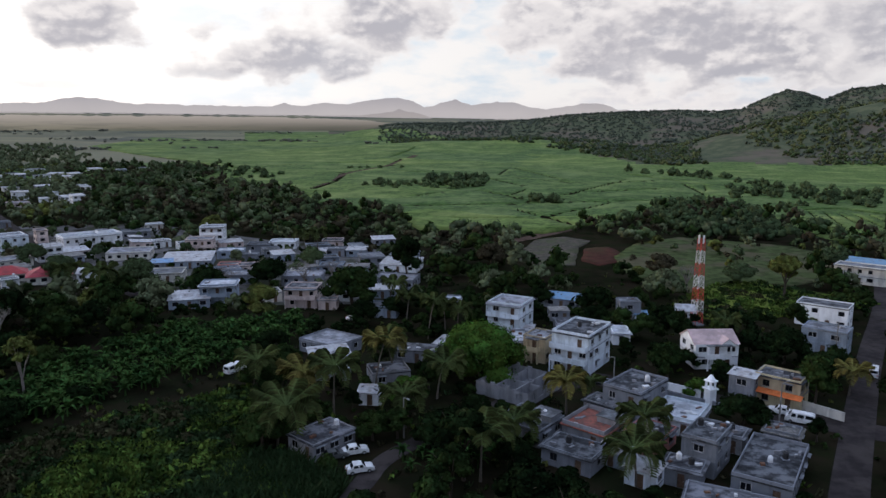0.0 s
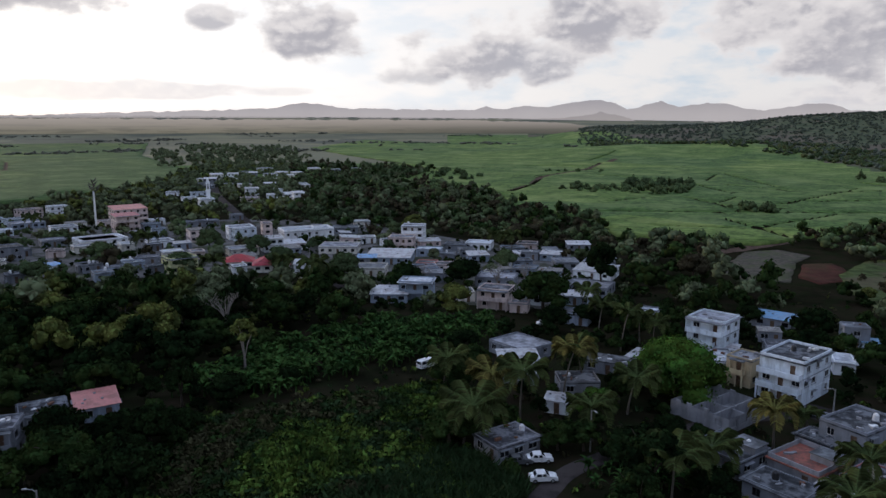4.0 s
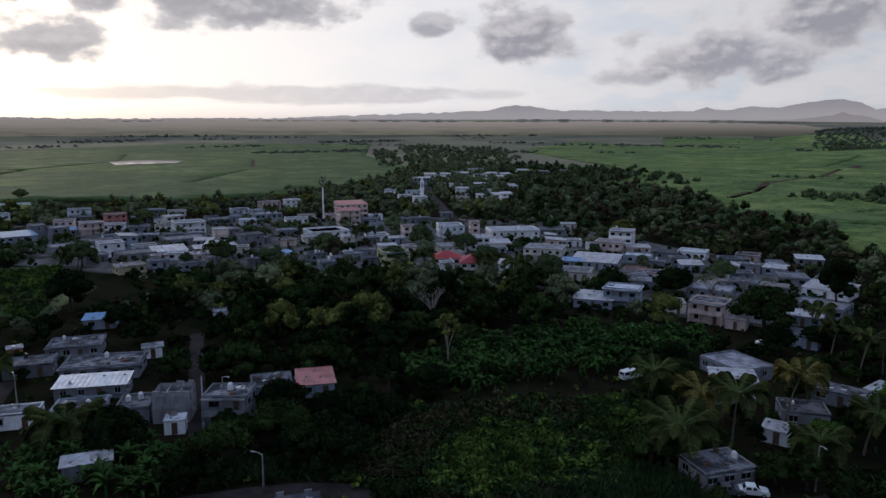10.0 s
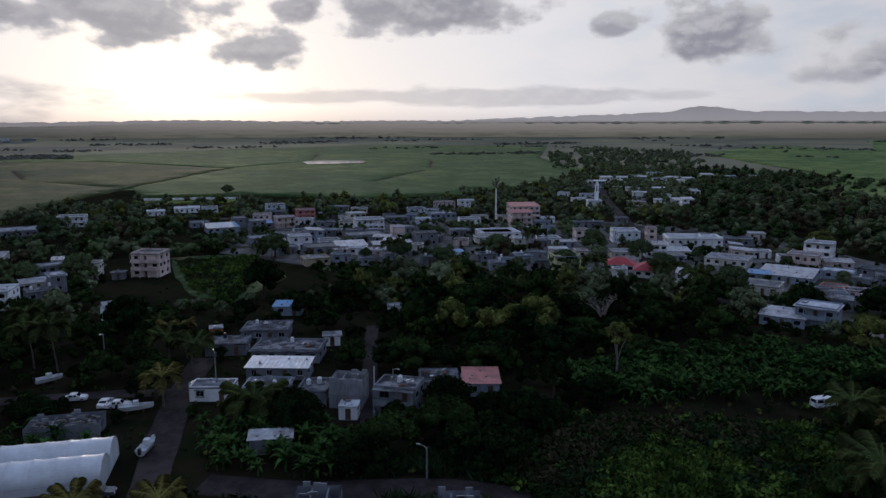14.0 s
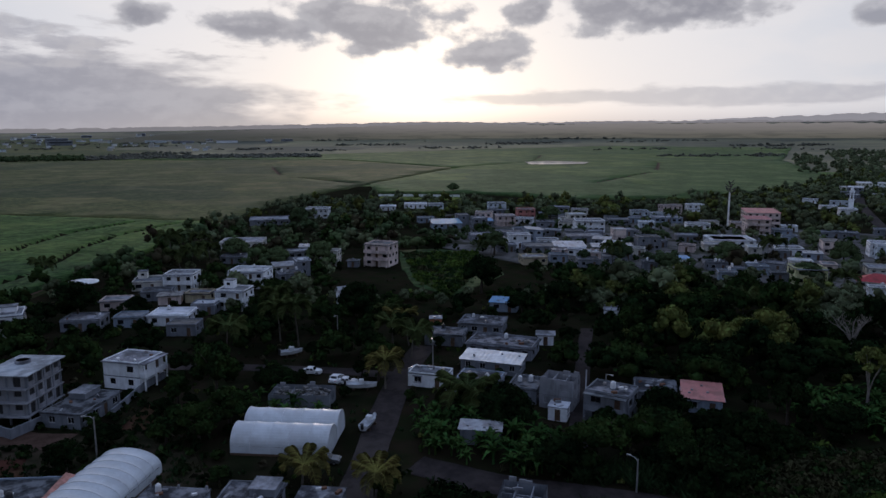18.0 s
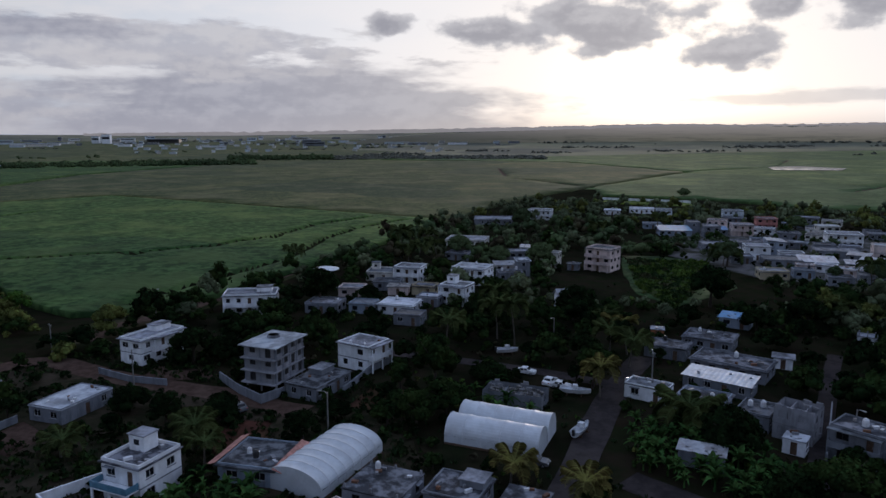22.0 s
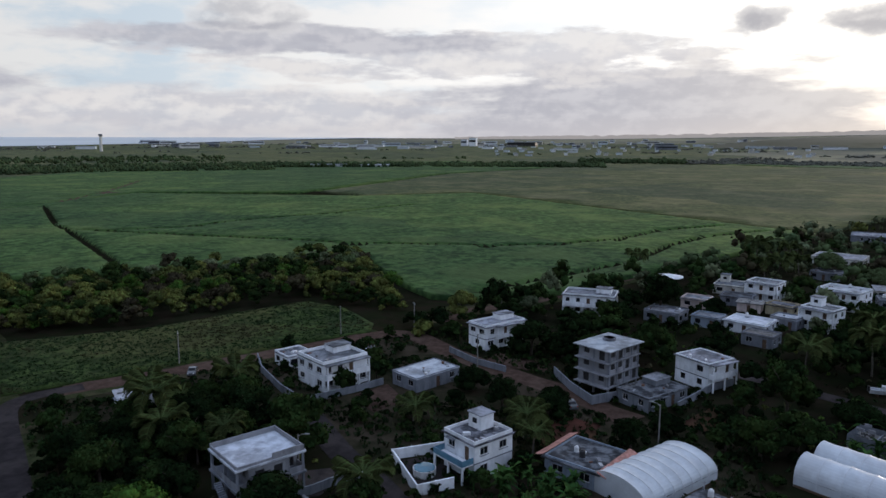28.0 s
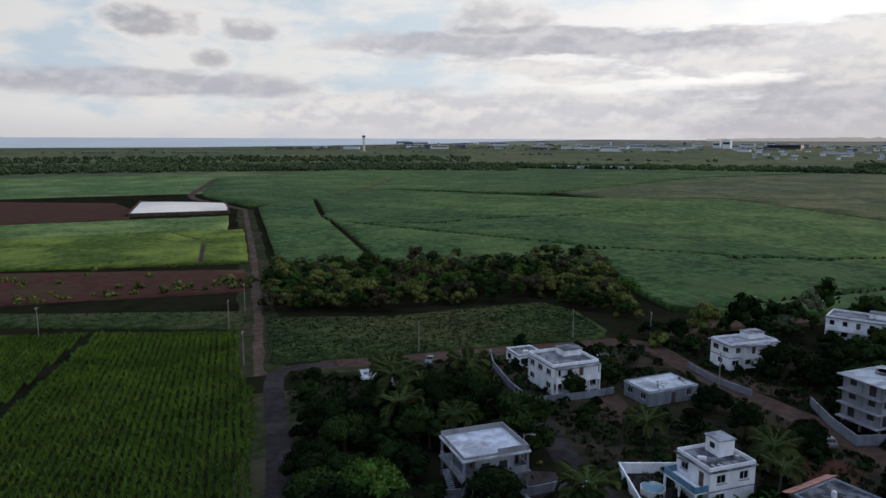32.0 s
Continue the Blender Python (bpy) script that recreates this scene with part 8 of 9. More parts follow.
# single trees among the houses
tree(-58, 217, "dome", "leaf_deep", 1.45, 0, k=0)
tree(-28, 189, "broad", "leaf_mid", 1.75, 67, k=1)
tree(-23, 173, "dome", "leaf_deep", 1.01, 134, k=2)
tree(-51, 181, "broad", "leaf_olive", 1.12, 201, k=0)
tree(-75, 210, "dome", "leaf_deep", 1.16, 268, k=1)
tree(-50, 245, "dome", "far_wood", 1.02, 335, k=2)
tree(-53, 233, "small", "leaf_hazy", 1.20, 42, k=0)
tree(-97, 210, "broad", "far_wood", 1.20, 109, k=1)
tree(-112, 323, "broad", "leaf_olive", 1.20, 176, k=2)
tree(-90, 404, "dome", "leaf_brown", 1.20, 243, k=0)
tree(-37, 128, "dome", "leaf_mid", 0.90, 310, k=1)
tree(-13, 107, "broad", "leaf_mid", 0.70, 17, k=2)
tree(-8, 121, "broad", "leaf_bright", 0.73, 84, k=0)
tree(-41, 153, "dome", "leaf_deep", 0.79, 151, k=1)
tree(4, 115, "dome", "leaf_deep", 0.62, 218, k=2)
tree(9, 96, "broad", "leaf_deep", 0.75, 285, k=0)
tree(43, 136, "broad", "leaf_mid", 0.89, 352, k=1)
tree(71, 146, "dome", "leaf_deep", 1.08, 59, k=2)
tree(65, 121, "tall", "leaf_mid", 0.94, 126, k=0)
tree(36, 174, "dome", "leaf_deep", 0.88, 193, k=1)
tree(65, 218, "airy", "leaf_brown", 1.50, 260, k=2)
tree(98, 205, "airy", "leaf_olive", 1.51, 327, k=0)
tree(61, 230, "small", "leaf_olive", 1.20, 34, k=1)
tree(13, 244, "broad", "leaf_brown", 1.20, 101, k=2)
tree(5, 181, "small", "leaf_mid", 1.51, 168, k=0)
tree(46, 127, "bush", "leaf_bright", 1.50, 235, k=1)
tree(91, 221, "dome", "far_wood", 1.20, 302, k=2)
tree(132, 243, "broad", "far_wood", 1.20, 9, k=0)
tree(25, 195, "dome", "leaf_deep", 0.78, 76, k=1)
tree(-153, 249, "dome", "far_wood", 1.20, 143, k=2)
tree(-127, 221, "broad", "far_wood", 1.20, 210, k=0)
tree(-103, 266, "small", "far_wood", 1.20, 277, k=1)
tree(-79, 250, "small", "leaf_hazy", 1.20, 344, k=2)
tree(-16, 182, "dome", "leaf_deep", 0.73, 51, k=0)
tree(-15, 223, "tall", "leaf_deep", 1.38, 118, k=1)
tree(64, 147, "small", "leaf_deep", 1.62, 185, k=2)
tree(-194, 180, "dome", "far_wood", 1.07, 252, k=0)
tree(-199, 214, "dome", "far_wood", 1.20, 319, k=1)
tree(-173, 245, "broad", "far_wood", 1.20, 26, k=2)
tree(-160, 209, "dome", "far_wood", 1.20, 93, k=0)
tree(-371, 251, "dome", "far_wood", 1.20, 160, k=1)
tree(-252, 141, "broad", "far_wood", 1.20, 227, k=2)
tree(-168, 192, "small", "leaf_hazy", 1.20, 294, k=0)
tree(-82, 77, "dome", "leaf_mid", 1.05, 1, k=1)
tree(-74, 82, "broad", "leaf_deep", 0.81, 68, k=2)
tree(-103, 61, "dome", "leaf_deep", 1.07, 135, k=0)
tree(-83, 59, "broad", "leaf_deep", 0.83, 202, k=1)
tree(-80, 103, "tall", "leaf_deep", 0.89, 269, k=2)
tree(-132, 131, "broad", "leaf_mid", 1.53, 336, k=0)
tree(-137, 119, "dome", "leaf_mid", 1.15, 43, k=1)
tree(-108, 131, "broad", "leaf_olive", 1.33, 110, k=2)
tree(-164, 115, "broad", "leaf_deep", 1.15, 177, k=0)
tree(-193, 104, "broad", "leaf_deep", 1.43, 244, k=1)
tree(-165, 102, "dome", "leaf_deep", 0.92, 311, k=2)
tree(-180, 34, "dome", "leaf_deep", 1.04, 18, k=0)
tree(-123, -22, "dome", "leaf_deep", 0.70, 85, k=1)
tree(-117, 12, "broad", "leaf_mid", 0.85, 152, k=2)
tree(-118, 7, "small", "leaf_mid", 1.21, 219, k=0)
tree(-101, 60, "dome", "leaf_deep", 0.98, 286, k=1)
tree(-90, 85, "dome", "leaf_deep", 1.04, 353, k=2)
tree(-457, 149, "dome", "far_wood", 1.20, 60, k=0)
tree(-375, 90, "broad", "far_wood", 1.20, 127, k=1)
tree(-534, 257, "dome", "far_wood", 1.20, 194, k=2)
tree(-286, 43, "dome", "far_wood", 1.20, 261, k=0)
tree(-348, 231, "dome", "far_wood", 1.20, 328, k=1)
tree(-217, 177, "dome", "far_wood", 1.20, 35, k=2)
tree(-221, 163, "small", "far_wood", 1.20, 102, k=0)
tree(-259, 70, "broad", "far_wood", 1.20, 169, k=1)
tree(-183, 60, "broad", "leaf_deep", 1.10, 236, k=2)
tree(-204, -17, "small", "leaf_deep", 1.75, 303, k=0)
tree(-276, 9, "small", "far_wood", 1.20, 10, k=1)
tree(-263, 55, "dome", "far_wood", 1.04, 77, k=2)
tree(-90, -85, "broad", "leaf_mid", 0.87, 144, k=0)
tree(-94, -80, "dome", "leaf_deep", 0.85, 211, k=1)
tree(-104, -82, "dome", "leaf_mid", 0.69, 278, k=2)
tree(-101, -70, "broad", "leaf_deep", 0.96, 345, k=0)
tree(-103, -64, "dome", "leaf_mid", 0.64, 52, k=1)
tree(-79, -78, "broad", "leaf_deep", 0.77, 119, k=2)
tree(-84, -97, "small", "leaf_mid", 1.10, 186, k=0)
tree(-130, -39, "dome", "leaf_deep", 0.78, 253, k=1)
tree(-123, -31, "broad", "leaf_deep", 0.68, 320, k=2)
tree(-126, -22, "dome", "leaf_deep", 0.60, 27, k=0)
tree(-114, -7, "broad", "leaf_deep", 0.64, 94, k=1)
tree(-121, -2, "dome", "leaf_deep", 0.62, 161, k=2)
tree(-157, -34, "broad", "leaf_deep", 1.10, 228, k=0)
tree(-158, -27, "dome", "leaf_deep", 0.81, 295, k=1)
tree(-163, -63, "bush", "leaf_olive", 1.75, 2, k=2)
tree(-166, -57, "bush", "leaf_mid", 1.75, 69, k=0)
tree(-137, -64, "bush", "leaf_mid", 1.75, 136, k=1)
tree(-121, -63, "bush", "leaf_mid", 1.75, 203, k=2)
tree(-183, -60, "broad", "leaf_olive", 0.94, 270, k=0)
tree(-208, 5, "dome", "leaf_deep", 0.81, 337, k=1)
tree(-189, -18, "dome", "leaf_deep", 1.04, 44, k=2)
tree(-206, -9, "broad", "leaf_deep", 1.33, 111, k=0)
# trees with a look of their own
t = thing("tree", 5.6, 137.5, 0, 30, "large dense round bright green tree beside the lane", "tree")
part("trunk", trunk_geo(random.Random(5), 7.5, 10.5, .5, "bark", 6), t)
v, f = crown_arrays(random.Random(6), 9.2, 11.4, 9000, .30, 46, .72, .22)
part("crown", quads("crown", v, f, "leaf_bright"), t)
tree(-66, -62, "dome", "leaf_bright", 1.05, 10, "round bright green tree below the street corner", 2)
HOUSES.append((5.6, 137.5, 6, 1, 0, 9, 9, 0))
t = thing("tree", -79.6, 122.9, 0, 0, "tall slender tree with a yellow-green crown", "tree")
part("trunk", trunk_geo(random.Random(3), 2.6, 12, .26, "bark_pale", 5), t)
v, f = crown_arrays(random.Random(8), 3.0, 12.2, 900, .38, 12, .8, .62, core=False)
part("crown", quads("crown", v, f, "leaf_olive"), t)
HOUSES.append((-79.6, 122.9, 2, 6, 0, 2, 2, 0))
for i, (bx, by, bs) in enumerate(((-102.3, 150.2, 1.0), (-47, 216, .8), (-70, 212, .7), (72, 214, .8), (-40, 226, .7))):
    t = thing("bare_tree", bx, by, 0, i * 70, "leafless pale grey tree among dark woods", "tree")
    t.scale = (bs, bs, bs)
    part("trunk", shared("bare_trunk", lambda: trunk_geo(random.Random(21), 5.2, 9.5, .34, "bark_pale", 9, True)), t)
    HOUSES.append((bx, by, 3, 8, 0, 3, 3, 0))


# ---- palms
def frond_mesh(mat, droop, length):
    """A feathered leaf: an arching rib with drooping leaflets on both sides."""
    g = Geo()
    n = 11
    spine = [(length * math.sin(k / n * 1.35) * .98, 0, length * (.46 * math.sin(k / n * 2.0) - droop * (k / n) ** 2)) for k in range(n + 1)]
    for k in range(1, n):
        a, b = Vector(spine[k]), Vector(spine[k + 1])
        w = length * .30 * (math.sin((k + .6) / n * 2.8) + .15)
        for s in (-1, 1):
            for j in range(2):
                p, q = a.lerp(b, j * .5), a.lerp(b, j * .5 + .48)
                mid = p.lerp(q, .8) + Vector((w * .34, s * w * .6, w * .02))
                tip = p.lerp(q, .9) + Vector((w * .62, s * w * .95, -w * .42))
                if s > 0:
                    g.face(tuple(p), tuple(q), tuple(mid), tuple(tip))
                else:
                    g.face(tuple(q), tuple(p), tuple(tip), tuple(mid))
    g.tube(spine, [.06 * (1 - k / n) + .015 for k in range(n + 1)], 4)
    return g.mesh("frond", mat)


def palm(x, y, h, gold=False, size=1.2):
    rng = random.Random(f"palm{x}{y}")
    t = thing("palm_tree", x, y, 0, rng.uniform(0, 360), "coconut palm with " + ("yellowing" if gold else "dull green") + " drooping fronds", "palm tree", "palms")
    k = rng.randint(0, 3)
    lean = (.12, .3, .05, .2)[k] * h
    part("trunk", shared(("palm_trunk", h, k), lambda: Geo().tube([(0, 0, -.1), (lean * .15, 0, h * .3), (lean * .5, 0, h * .68), (lean, 0, h)], [.24, .17, .14, .12], 7).mesh("trunk", "palm_bark")), t)
    mat = "leaf_palm_gold" if gold else "leaf_palm"
    for i in range(15):
        m = shared(("frond", mat, i % 3), lambda: frond_mesh(mat, (-.1, .35, .9)[i % 3], 3.3))
        fr = part("frond", m, t, "", (lean, 0, h - .1), i * 137.5)
        fr.scale = (size, size, size)
    if far_from(x, y) < 125:
        for i in range(3):
            part("coconut", shared("coconut", lambda: Geo().tube([(0, 0, -.16), (0, 0, -.08), (0, 0, .08), (0, 0, .16)], [.05, .15, .15, .05], 7).mesh("coconut", "leaf_olive")), t, "", (lean + .25 * math.cos(i * 1.6), .25 * math.sin(i * 1.6), h - .35))


def far_from(x, y):
    return math.hypot(x, y)


palm(-28, 105, 7, False, 1.62)
palm(-28, 122, 6, True, 1.40)
palm(-21, 117, 9, False, 1.34)
palm(-15, 129, 9, True, 1.26)
palm(-12, 137, 8, False, 1.33)
palm(-3, 125, 7, False, 1.22)
palm(4, 94, 7, False, 1.38)
palm(20, 118, 7, True, 1.09)
palm(26, 93, 6, False, 1.27)
palm(26, 123, 4, False, 0.87)
palm(-6, 162, 9, False, 0.99)
palm(-2, 167, 7, False, 1.01)
palm(-12, 174, 7, False, 1.06)
palm(75, 128, 5, True, 1.01)
palm(63, 163, 5, False, 1.06)
palm(-102, 196, 9, False, 1.46)
palm(1, 167, 6, False, 1.01)
palm(-18, 191, 7, False, 1.15)
palm(-57, 286, 6, False, 1.30)
palm(-110, 58, 4, False, 1.72)
palm(-165, 124, 6, False, 1.50)
palm(-253, 140, 5, False, 1.89)
palm(-194, 233, 7, False, 1.58)
palm(-127, 48, 6, True, 1.14)
palm(-88, 32, 4, True, 1.00)
palm(-96, 24, 3, True, 1.05)
palm(-119, -26, 2, False, 0.95)
palm(-178, 66, 2, False, 1.50)
palm(-85, -68, 3, False, 0.95)
palm(-89, -66, 5, False, 0.95)
palm(-103, -87, 2, False, 0.95)
palm(-111, -24, 5, False, 1.09)
palm(-106, -21, 4, False, 0.90)
palm(-112, -44, 3, False, 0.99)
palm(-103, -94, 2, False, 0.95)
palm(-286, 19, 11, False, 1.49)
palm(-271, 25, 7, False, 1.42)
palm(-266, 21, 7, False, 1.39)
palm(-57, 268, 9, False, 1.25)
palm(-53, 270, 9, False, 1.25)
palm(-38, 127, 7, False, 1.25)
palm(-113, 204, 8, False, 1.25)
palm(-131, 148, 8, False, 1.25)
palm(-152, 63, 7, True, 1.25)
palm(-116, 151, 8, False, 1.25)
palm(-147, 57, 7, False, 1.25)
palm(-162, 39, 10, False, 1.25)
palm(-157, 22, 8, False, 1.25)
palm(-92, -82, 7, False, 1.25)
palm(-267, -24, 7, False, 1.25)
palm(-310, 111, 9, False, 1.25)
palm(-84, -38, 4, False, 1.25)
palm(-108, -79, 6, False, 1.25)
palm(-211, 169, 8, False, 1.25)
palm(-279, 258, 9, False, 1.25)
palm(-343, 152, 9, False, 1.25)
palm(-270, 32, 8, False, 1.25)
palm(-290, 30, 9, False, 1.25)
palm(-139, 197, 7, False, 1.25)
palm(-187, 40, 8, False, 1.25)
palm(-168, 36, 9, False, 1.25)
palm(10, 104, 5, False, 1.25)
palm(30, 104, 6, False, 1.25)
palm(-143, 60, 6, False, 1.25)
palm(-8, 112, 6, False, 1.25)
palm(-96, -88, 6, False, 1.25)
palm(-88, -76, 5, False, 1.25)

HOUSES.append((-232, 106, 36, .3, 0, 92, 26, -21))          # dummy entry: keeps the village green in the camera's sight
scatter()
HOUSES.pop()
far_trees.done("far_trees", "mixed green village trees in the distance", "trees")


# ---- bananas
def banana_arrays(k):
    """A clump: a stout stem and long paddle leaves that rise, arch and droop, torn at the rim."""
    rng = random.Random(f"banana{k}")
    v, f = [], []
    for i in range(10):
        a, L = i * 2.4 + rng.uniform(-.3, .3), rng.uniform(1.7, 2.6)
        rise, out = (rng.uniform(.9, 1.05), rng.uniform(.12, .3)) if i < 5 else (rng.uniform(.55, .85), rng.uniform(.45, .7))
        d, side = Vector((math.cos(a), math.sin(a), 0)), Vector((-math.sin(a), math.cos(a), 0))
        pts = []
        for j in range(6):
            q = j / 5
            p = Vector((0, 0, 1.15)) + d * (L * (out * q + .30 * q ** 3)) + Vector((0, 0, L * (rise * q - (.28 + out * .55) * q ** 3)))
            w = .04 + .30 * math.sin(min(1, q * 1.05 + .04) * math.pi) * rng.uniform(.8, 1.1)
            pts.append((p - side * w + Vector((0, 0, .10)), p, p + side * w + Vector((0, 0, .10))))
        for a0, b0 in zip(pts, pts[1:]):
            for j in (0, 1):
                k0 = len(v)
                v += [tuple(a0[j]), tuple(a0[j + 1]), tuple(b0[j + 1]), tuple(b0[j])]
                f.append((k0, k0 + 1, k0 + 2, k0 + 3))
    for j in range(5):
        a, b = 2 * math.pi * j / 5, 2 * math.pi * (j + 1) / 5
        k0 = len(v)
        v += [(.17 * math.cos(a), .17 * math.sin(a), 0), (.17 * math.cos(b), .17 * math.sin(b), 0), (.1 * math.cos(b), .1 * math.sin(b), 1.5), (.1 * math.cos(a), .1 * math.sin(a), 1.5)]
        f.append((k0, k0 + 1, k0 + 2, k0 + 3))
    return np.array(v), np.array(f)


BAN = [banana_arrays(k) for k in range(4)]


def fill(poly, n, put, seed):
    rng = random.Random(seed)
    xs, ys = [p[0] for p in poly], [p[1] for p in poly]
    for _ in range(n):
        x, y = rng.uniform(min(xs), max(xs)), rng.uniform(min(ys), max(ys))
        if inside(x, y, poly):
            put(x, y, rng)


bananas = Stuff()


def put_banana(x, y, rng):
    if not blocked(x, y, .8):
        bananas.plant("leaf_banana", BAN[rng.randint(0, 3)], x, y, 0, rng.uniform(.8, 1.45), rng.uniform(0, 6.28))


fill(BANANA, 1000, put_banana, 5), fill(BANANA_TWO, 170, put_banana, 6)
fill([(-100, -20), (-92, -30), (-84, -20), (-96, -8)], 40, put_banana, 7), fill([(-112, 24), (-128, 20), (-136, 30), (-120, 36)], 60, put_banana, 9)
fill([(-76, 50), (-90, 46), (-84, 60), (-72, 66)], 60, put_banana, 10), fill([(-8, 100), (4, 108), (8, 98), (-4, 90)], 35, put_banana, 12)
fill([(-85, 124), (-81, 128), (-71, 128), (-63, 115), (-67, 112), (-75, 108)], 110, put_banana, 13)
bananas.done("banana_grove", "broad-leaved banana plants in dense rows", "banana plants")


# ---- herbs, reeds and undergrowth
def tuft_arrays(seed, n, h, w, spread):
    rng = random.Random(seed)
    v, f = [], []
    for i in range(n):
        a = rng.uniform(0, 6.28)
        x, y = rng.uniform(-spread, spread), rng.uniform(-spread, spread)
        l, hh, b = rng.uniform(.2, .6) * h, h * rng.uniform(.6, 1.15), rng.uniform(0, 6.28)
        dx, dy, ox, oy = math.cos(b) * w, math.sin(b) * w, math.cos(a) * l, math.sin(a) * l
        k0 = len(v)
        v += [(x - dx, y - dy, 0), (x + dx, y + dy, 0), (x + ox + dx * .9, y + oy + dy * .9, hh * .75), (x + ox * 1.5 - dx * .2, y + oy * 1.5 - dy * .2, hh)]
        f.append((k0, k0 + 1, k0 + 2, k0 + 3))
    return np.array(v), np.array(f)


HERB = [tuft_arrays(f"h{k}", 7, .75, .17, .5) for k in range(5)]
REED = [tuft_arrays(f"r{k}", 10, 1.9, .10, .6) for k in range(5)]
CANE = [tuft_arrays(f"c{k}", 8, 1.1, .075, .26) for k in range(6)]
MOUND = [crown_arrays(random.Random(f"m{k}"), 1.1, 1.1, 34, .26, 4, .8, .1, core=False) for k in range(4)]
SHRUB = [crown_arrays(random.Random(f"s{k}"), .9, 1.2, 22, .36, 4, .8, .1, core=False) for k in range(4)]
herbs = Stuff()


def put_herb(x, y, rng):
    if blocked(x, y, .3):
        return
    q = noise.noise((x * .07, y * .07, 0)) + .5 * noise.noise((x * .25, y * .25, 4))
    mat = "herb" if q > -.05 else "reed" if q > -.3 else "herb_dry"
    herbs.plant(mat, HERB[rng.randint(0, 4)], x, y, 0, rng.uniform(.8, 1.6), rng.uniform(0, 6.28), 1 + .6 * max(0, q))
    if rng.random() < .34:
        herbs.plant(rng.choice((mat, mat, "leaf_mid")), MOUND[rng.randint(0, 3)], x, y, 0, rng.uniform(.6, 1.6), rng.uniform(0, 6.28))
    if rng.random() < .03:
        herbs.plant("leaf_mid", SHRUB[rng.randint(0, 3)], x, y, 0, rng.uniform(.6, 1.2), rng.uniform(0, 6.28))


def put_plot(x, y, rng):
    if blocked(x, y, .5) or noise.noise((x * .06, y * .06, 8)) < -.28:
        return
    if rng.random() < .38:
        herbs.plant(rng.choice(("leaf_deep", "leaf_deep", "leaf_mid")), SHRUB[rng.randint(0, 3)], x, y, 0, rng.uniform(.5, 1.3), rng.uniform(0, 6.28))
    else:
        herbs.plant(rng.choice(("herb_dry", "reed", "reed")), HERB[rng.randint(0, 4)], x, y, 0, rng.uniform(.5, 1.0), rng.uniform(0, 6.28))


def put_grass(x, y, rng):
    q = noise.noise((x * .05, y * .05, 3))
    if not blocked(x, y, .3):
        herbs.plant("herb_dry" if q < -.12 else "reed", HERB[rng.randint(0, 4)], x, y, .1, rng.uniform(.5, .9), rng.uniform(0, 6.28), .7)


def put_reed(x, y, rng):
    if not blocked(x, y, .3):
        herbs.plant("reed", REED[rng.randint(0, 4)], x, y, 0, rng.uniform(.8, 1.25), rng.uniform(0, 6.28))


fill(GRASS, 9000, put_herb, 20)
fill([(-39, 82), (-30, 101), (-24, 100), (-14, 92), (-14, 74), (-30, 66), (-42, 70)], 3000, put_reed, 21)
fill([(-84, 62), (-74, 86), (-62, 66), (-70, 56)], 900, put_reed, 22)
fill([(-118, -157), (-142, -132), (-170, -118), (-184, -110), (-180, -95), (-164, -78), (-152, -83), (-133, -96), (-102, -117), (-94, -122)], 9500, put_grass, 23)
fill([(-30, -235), (-66, -200), (-106, -152), (-118, -167), (-71, -216), (-40, -250)], 4500, put_grass, 24)
fill(NEW_PLOTS, 7500, put_plot, 25)
fill(GREEN, 2000, put_herb, 26), fill(SLOPE, 1500, put_herb, 28)


def put_under(x, y, rng):
    r = math.hypot(x, y)
    if r < 74 or r > 60 + 190 * rng.random() ** .6 or inside(x, y, GRASS) or inside(x, y, BANANA) or inside(x, y, NEW_PLOTS) or blocked(x, y, .5):
        return
    mat = rng.choice(("leaf_deep", "leaf_deep", "leaf_mid", "herb", "leaf_brown", "leaf_olive"))
    if rng.random() < .45:
        herbs.plant(mat, SHRUB[rng.randint(0, 3)], x, y, 0, rng.uniform(.5, 1.1), rng.uniform(0, 6.28))
    else:
        herbs.plant("herb" if mat == "herb" else "reed" if rng.random() < .5 else "herb_dry", HERB[rng.randint(0, 4)], x, y, 0, rng.uniform(.6, 1.1), rng.uniform(0, 6.28))


fill([(-200, 230), (60, 250), (140, 190), (70, 60), (-20, -20), (-60, -66), (-100, -108), (-160, -70), (-215, -38), (-250, -15), (-255, 120)], 15000, put_under, 27)
herbs.done("undergrowth", "weeds, tall grass and low shrubs", "grass")

# ---- the near cane in rows
cane = Stuff()
rng = random.Random(31)
CANE_NEAR = [(-20, -235), (-61, -193), (-104, -151), (-93, -129), (-56, -73), (-30, -60), (10, -120)]
along = Vector((-50, -76)).normalized()
side = Vector((along.y, -along.x))
for i in range(-12, 113):
    for j in range(-140, 270):
        p = Vector((-56, -73)) - side * (i * 1.3 + rng.uniform(-.16, .16)) + along * (j * .48 + rng.uniform(-.2, .2))
        if inside(p.x, p.y, CANE_NEAR) and away(p.x, p.y, [(-20, -105), (-82, -180)]) > 1.3 and away(p.x, p.y, [(-40, -47), (-58, -71), (-74, -93), (-86, -111), (-91, -123), (-118, -161)]) > 4.0:
            cane.plant("cane_leaf", CANE[rng.randint(0, 5)], p.x, p.y, 0, rng.uniform(.65, 1.05), rng.uniform(0, 6.28), 1 + .35 * noise.noise((p.x * .08, p.y * .08, 1)))
cane.done("cane_rows", "bright green young sugar cane in rows", "sugar cane")


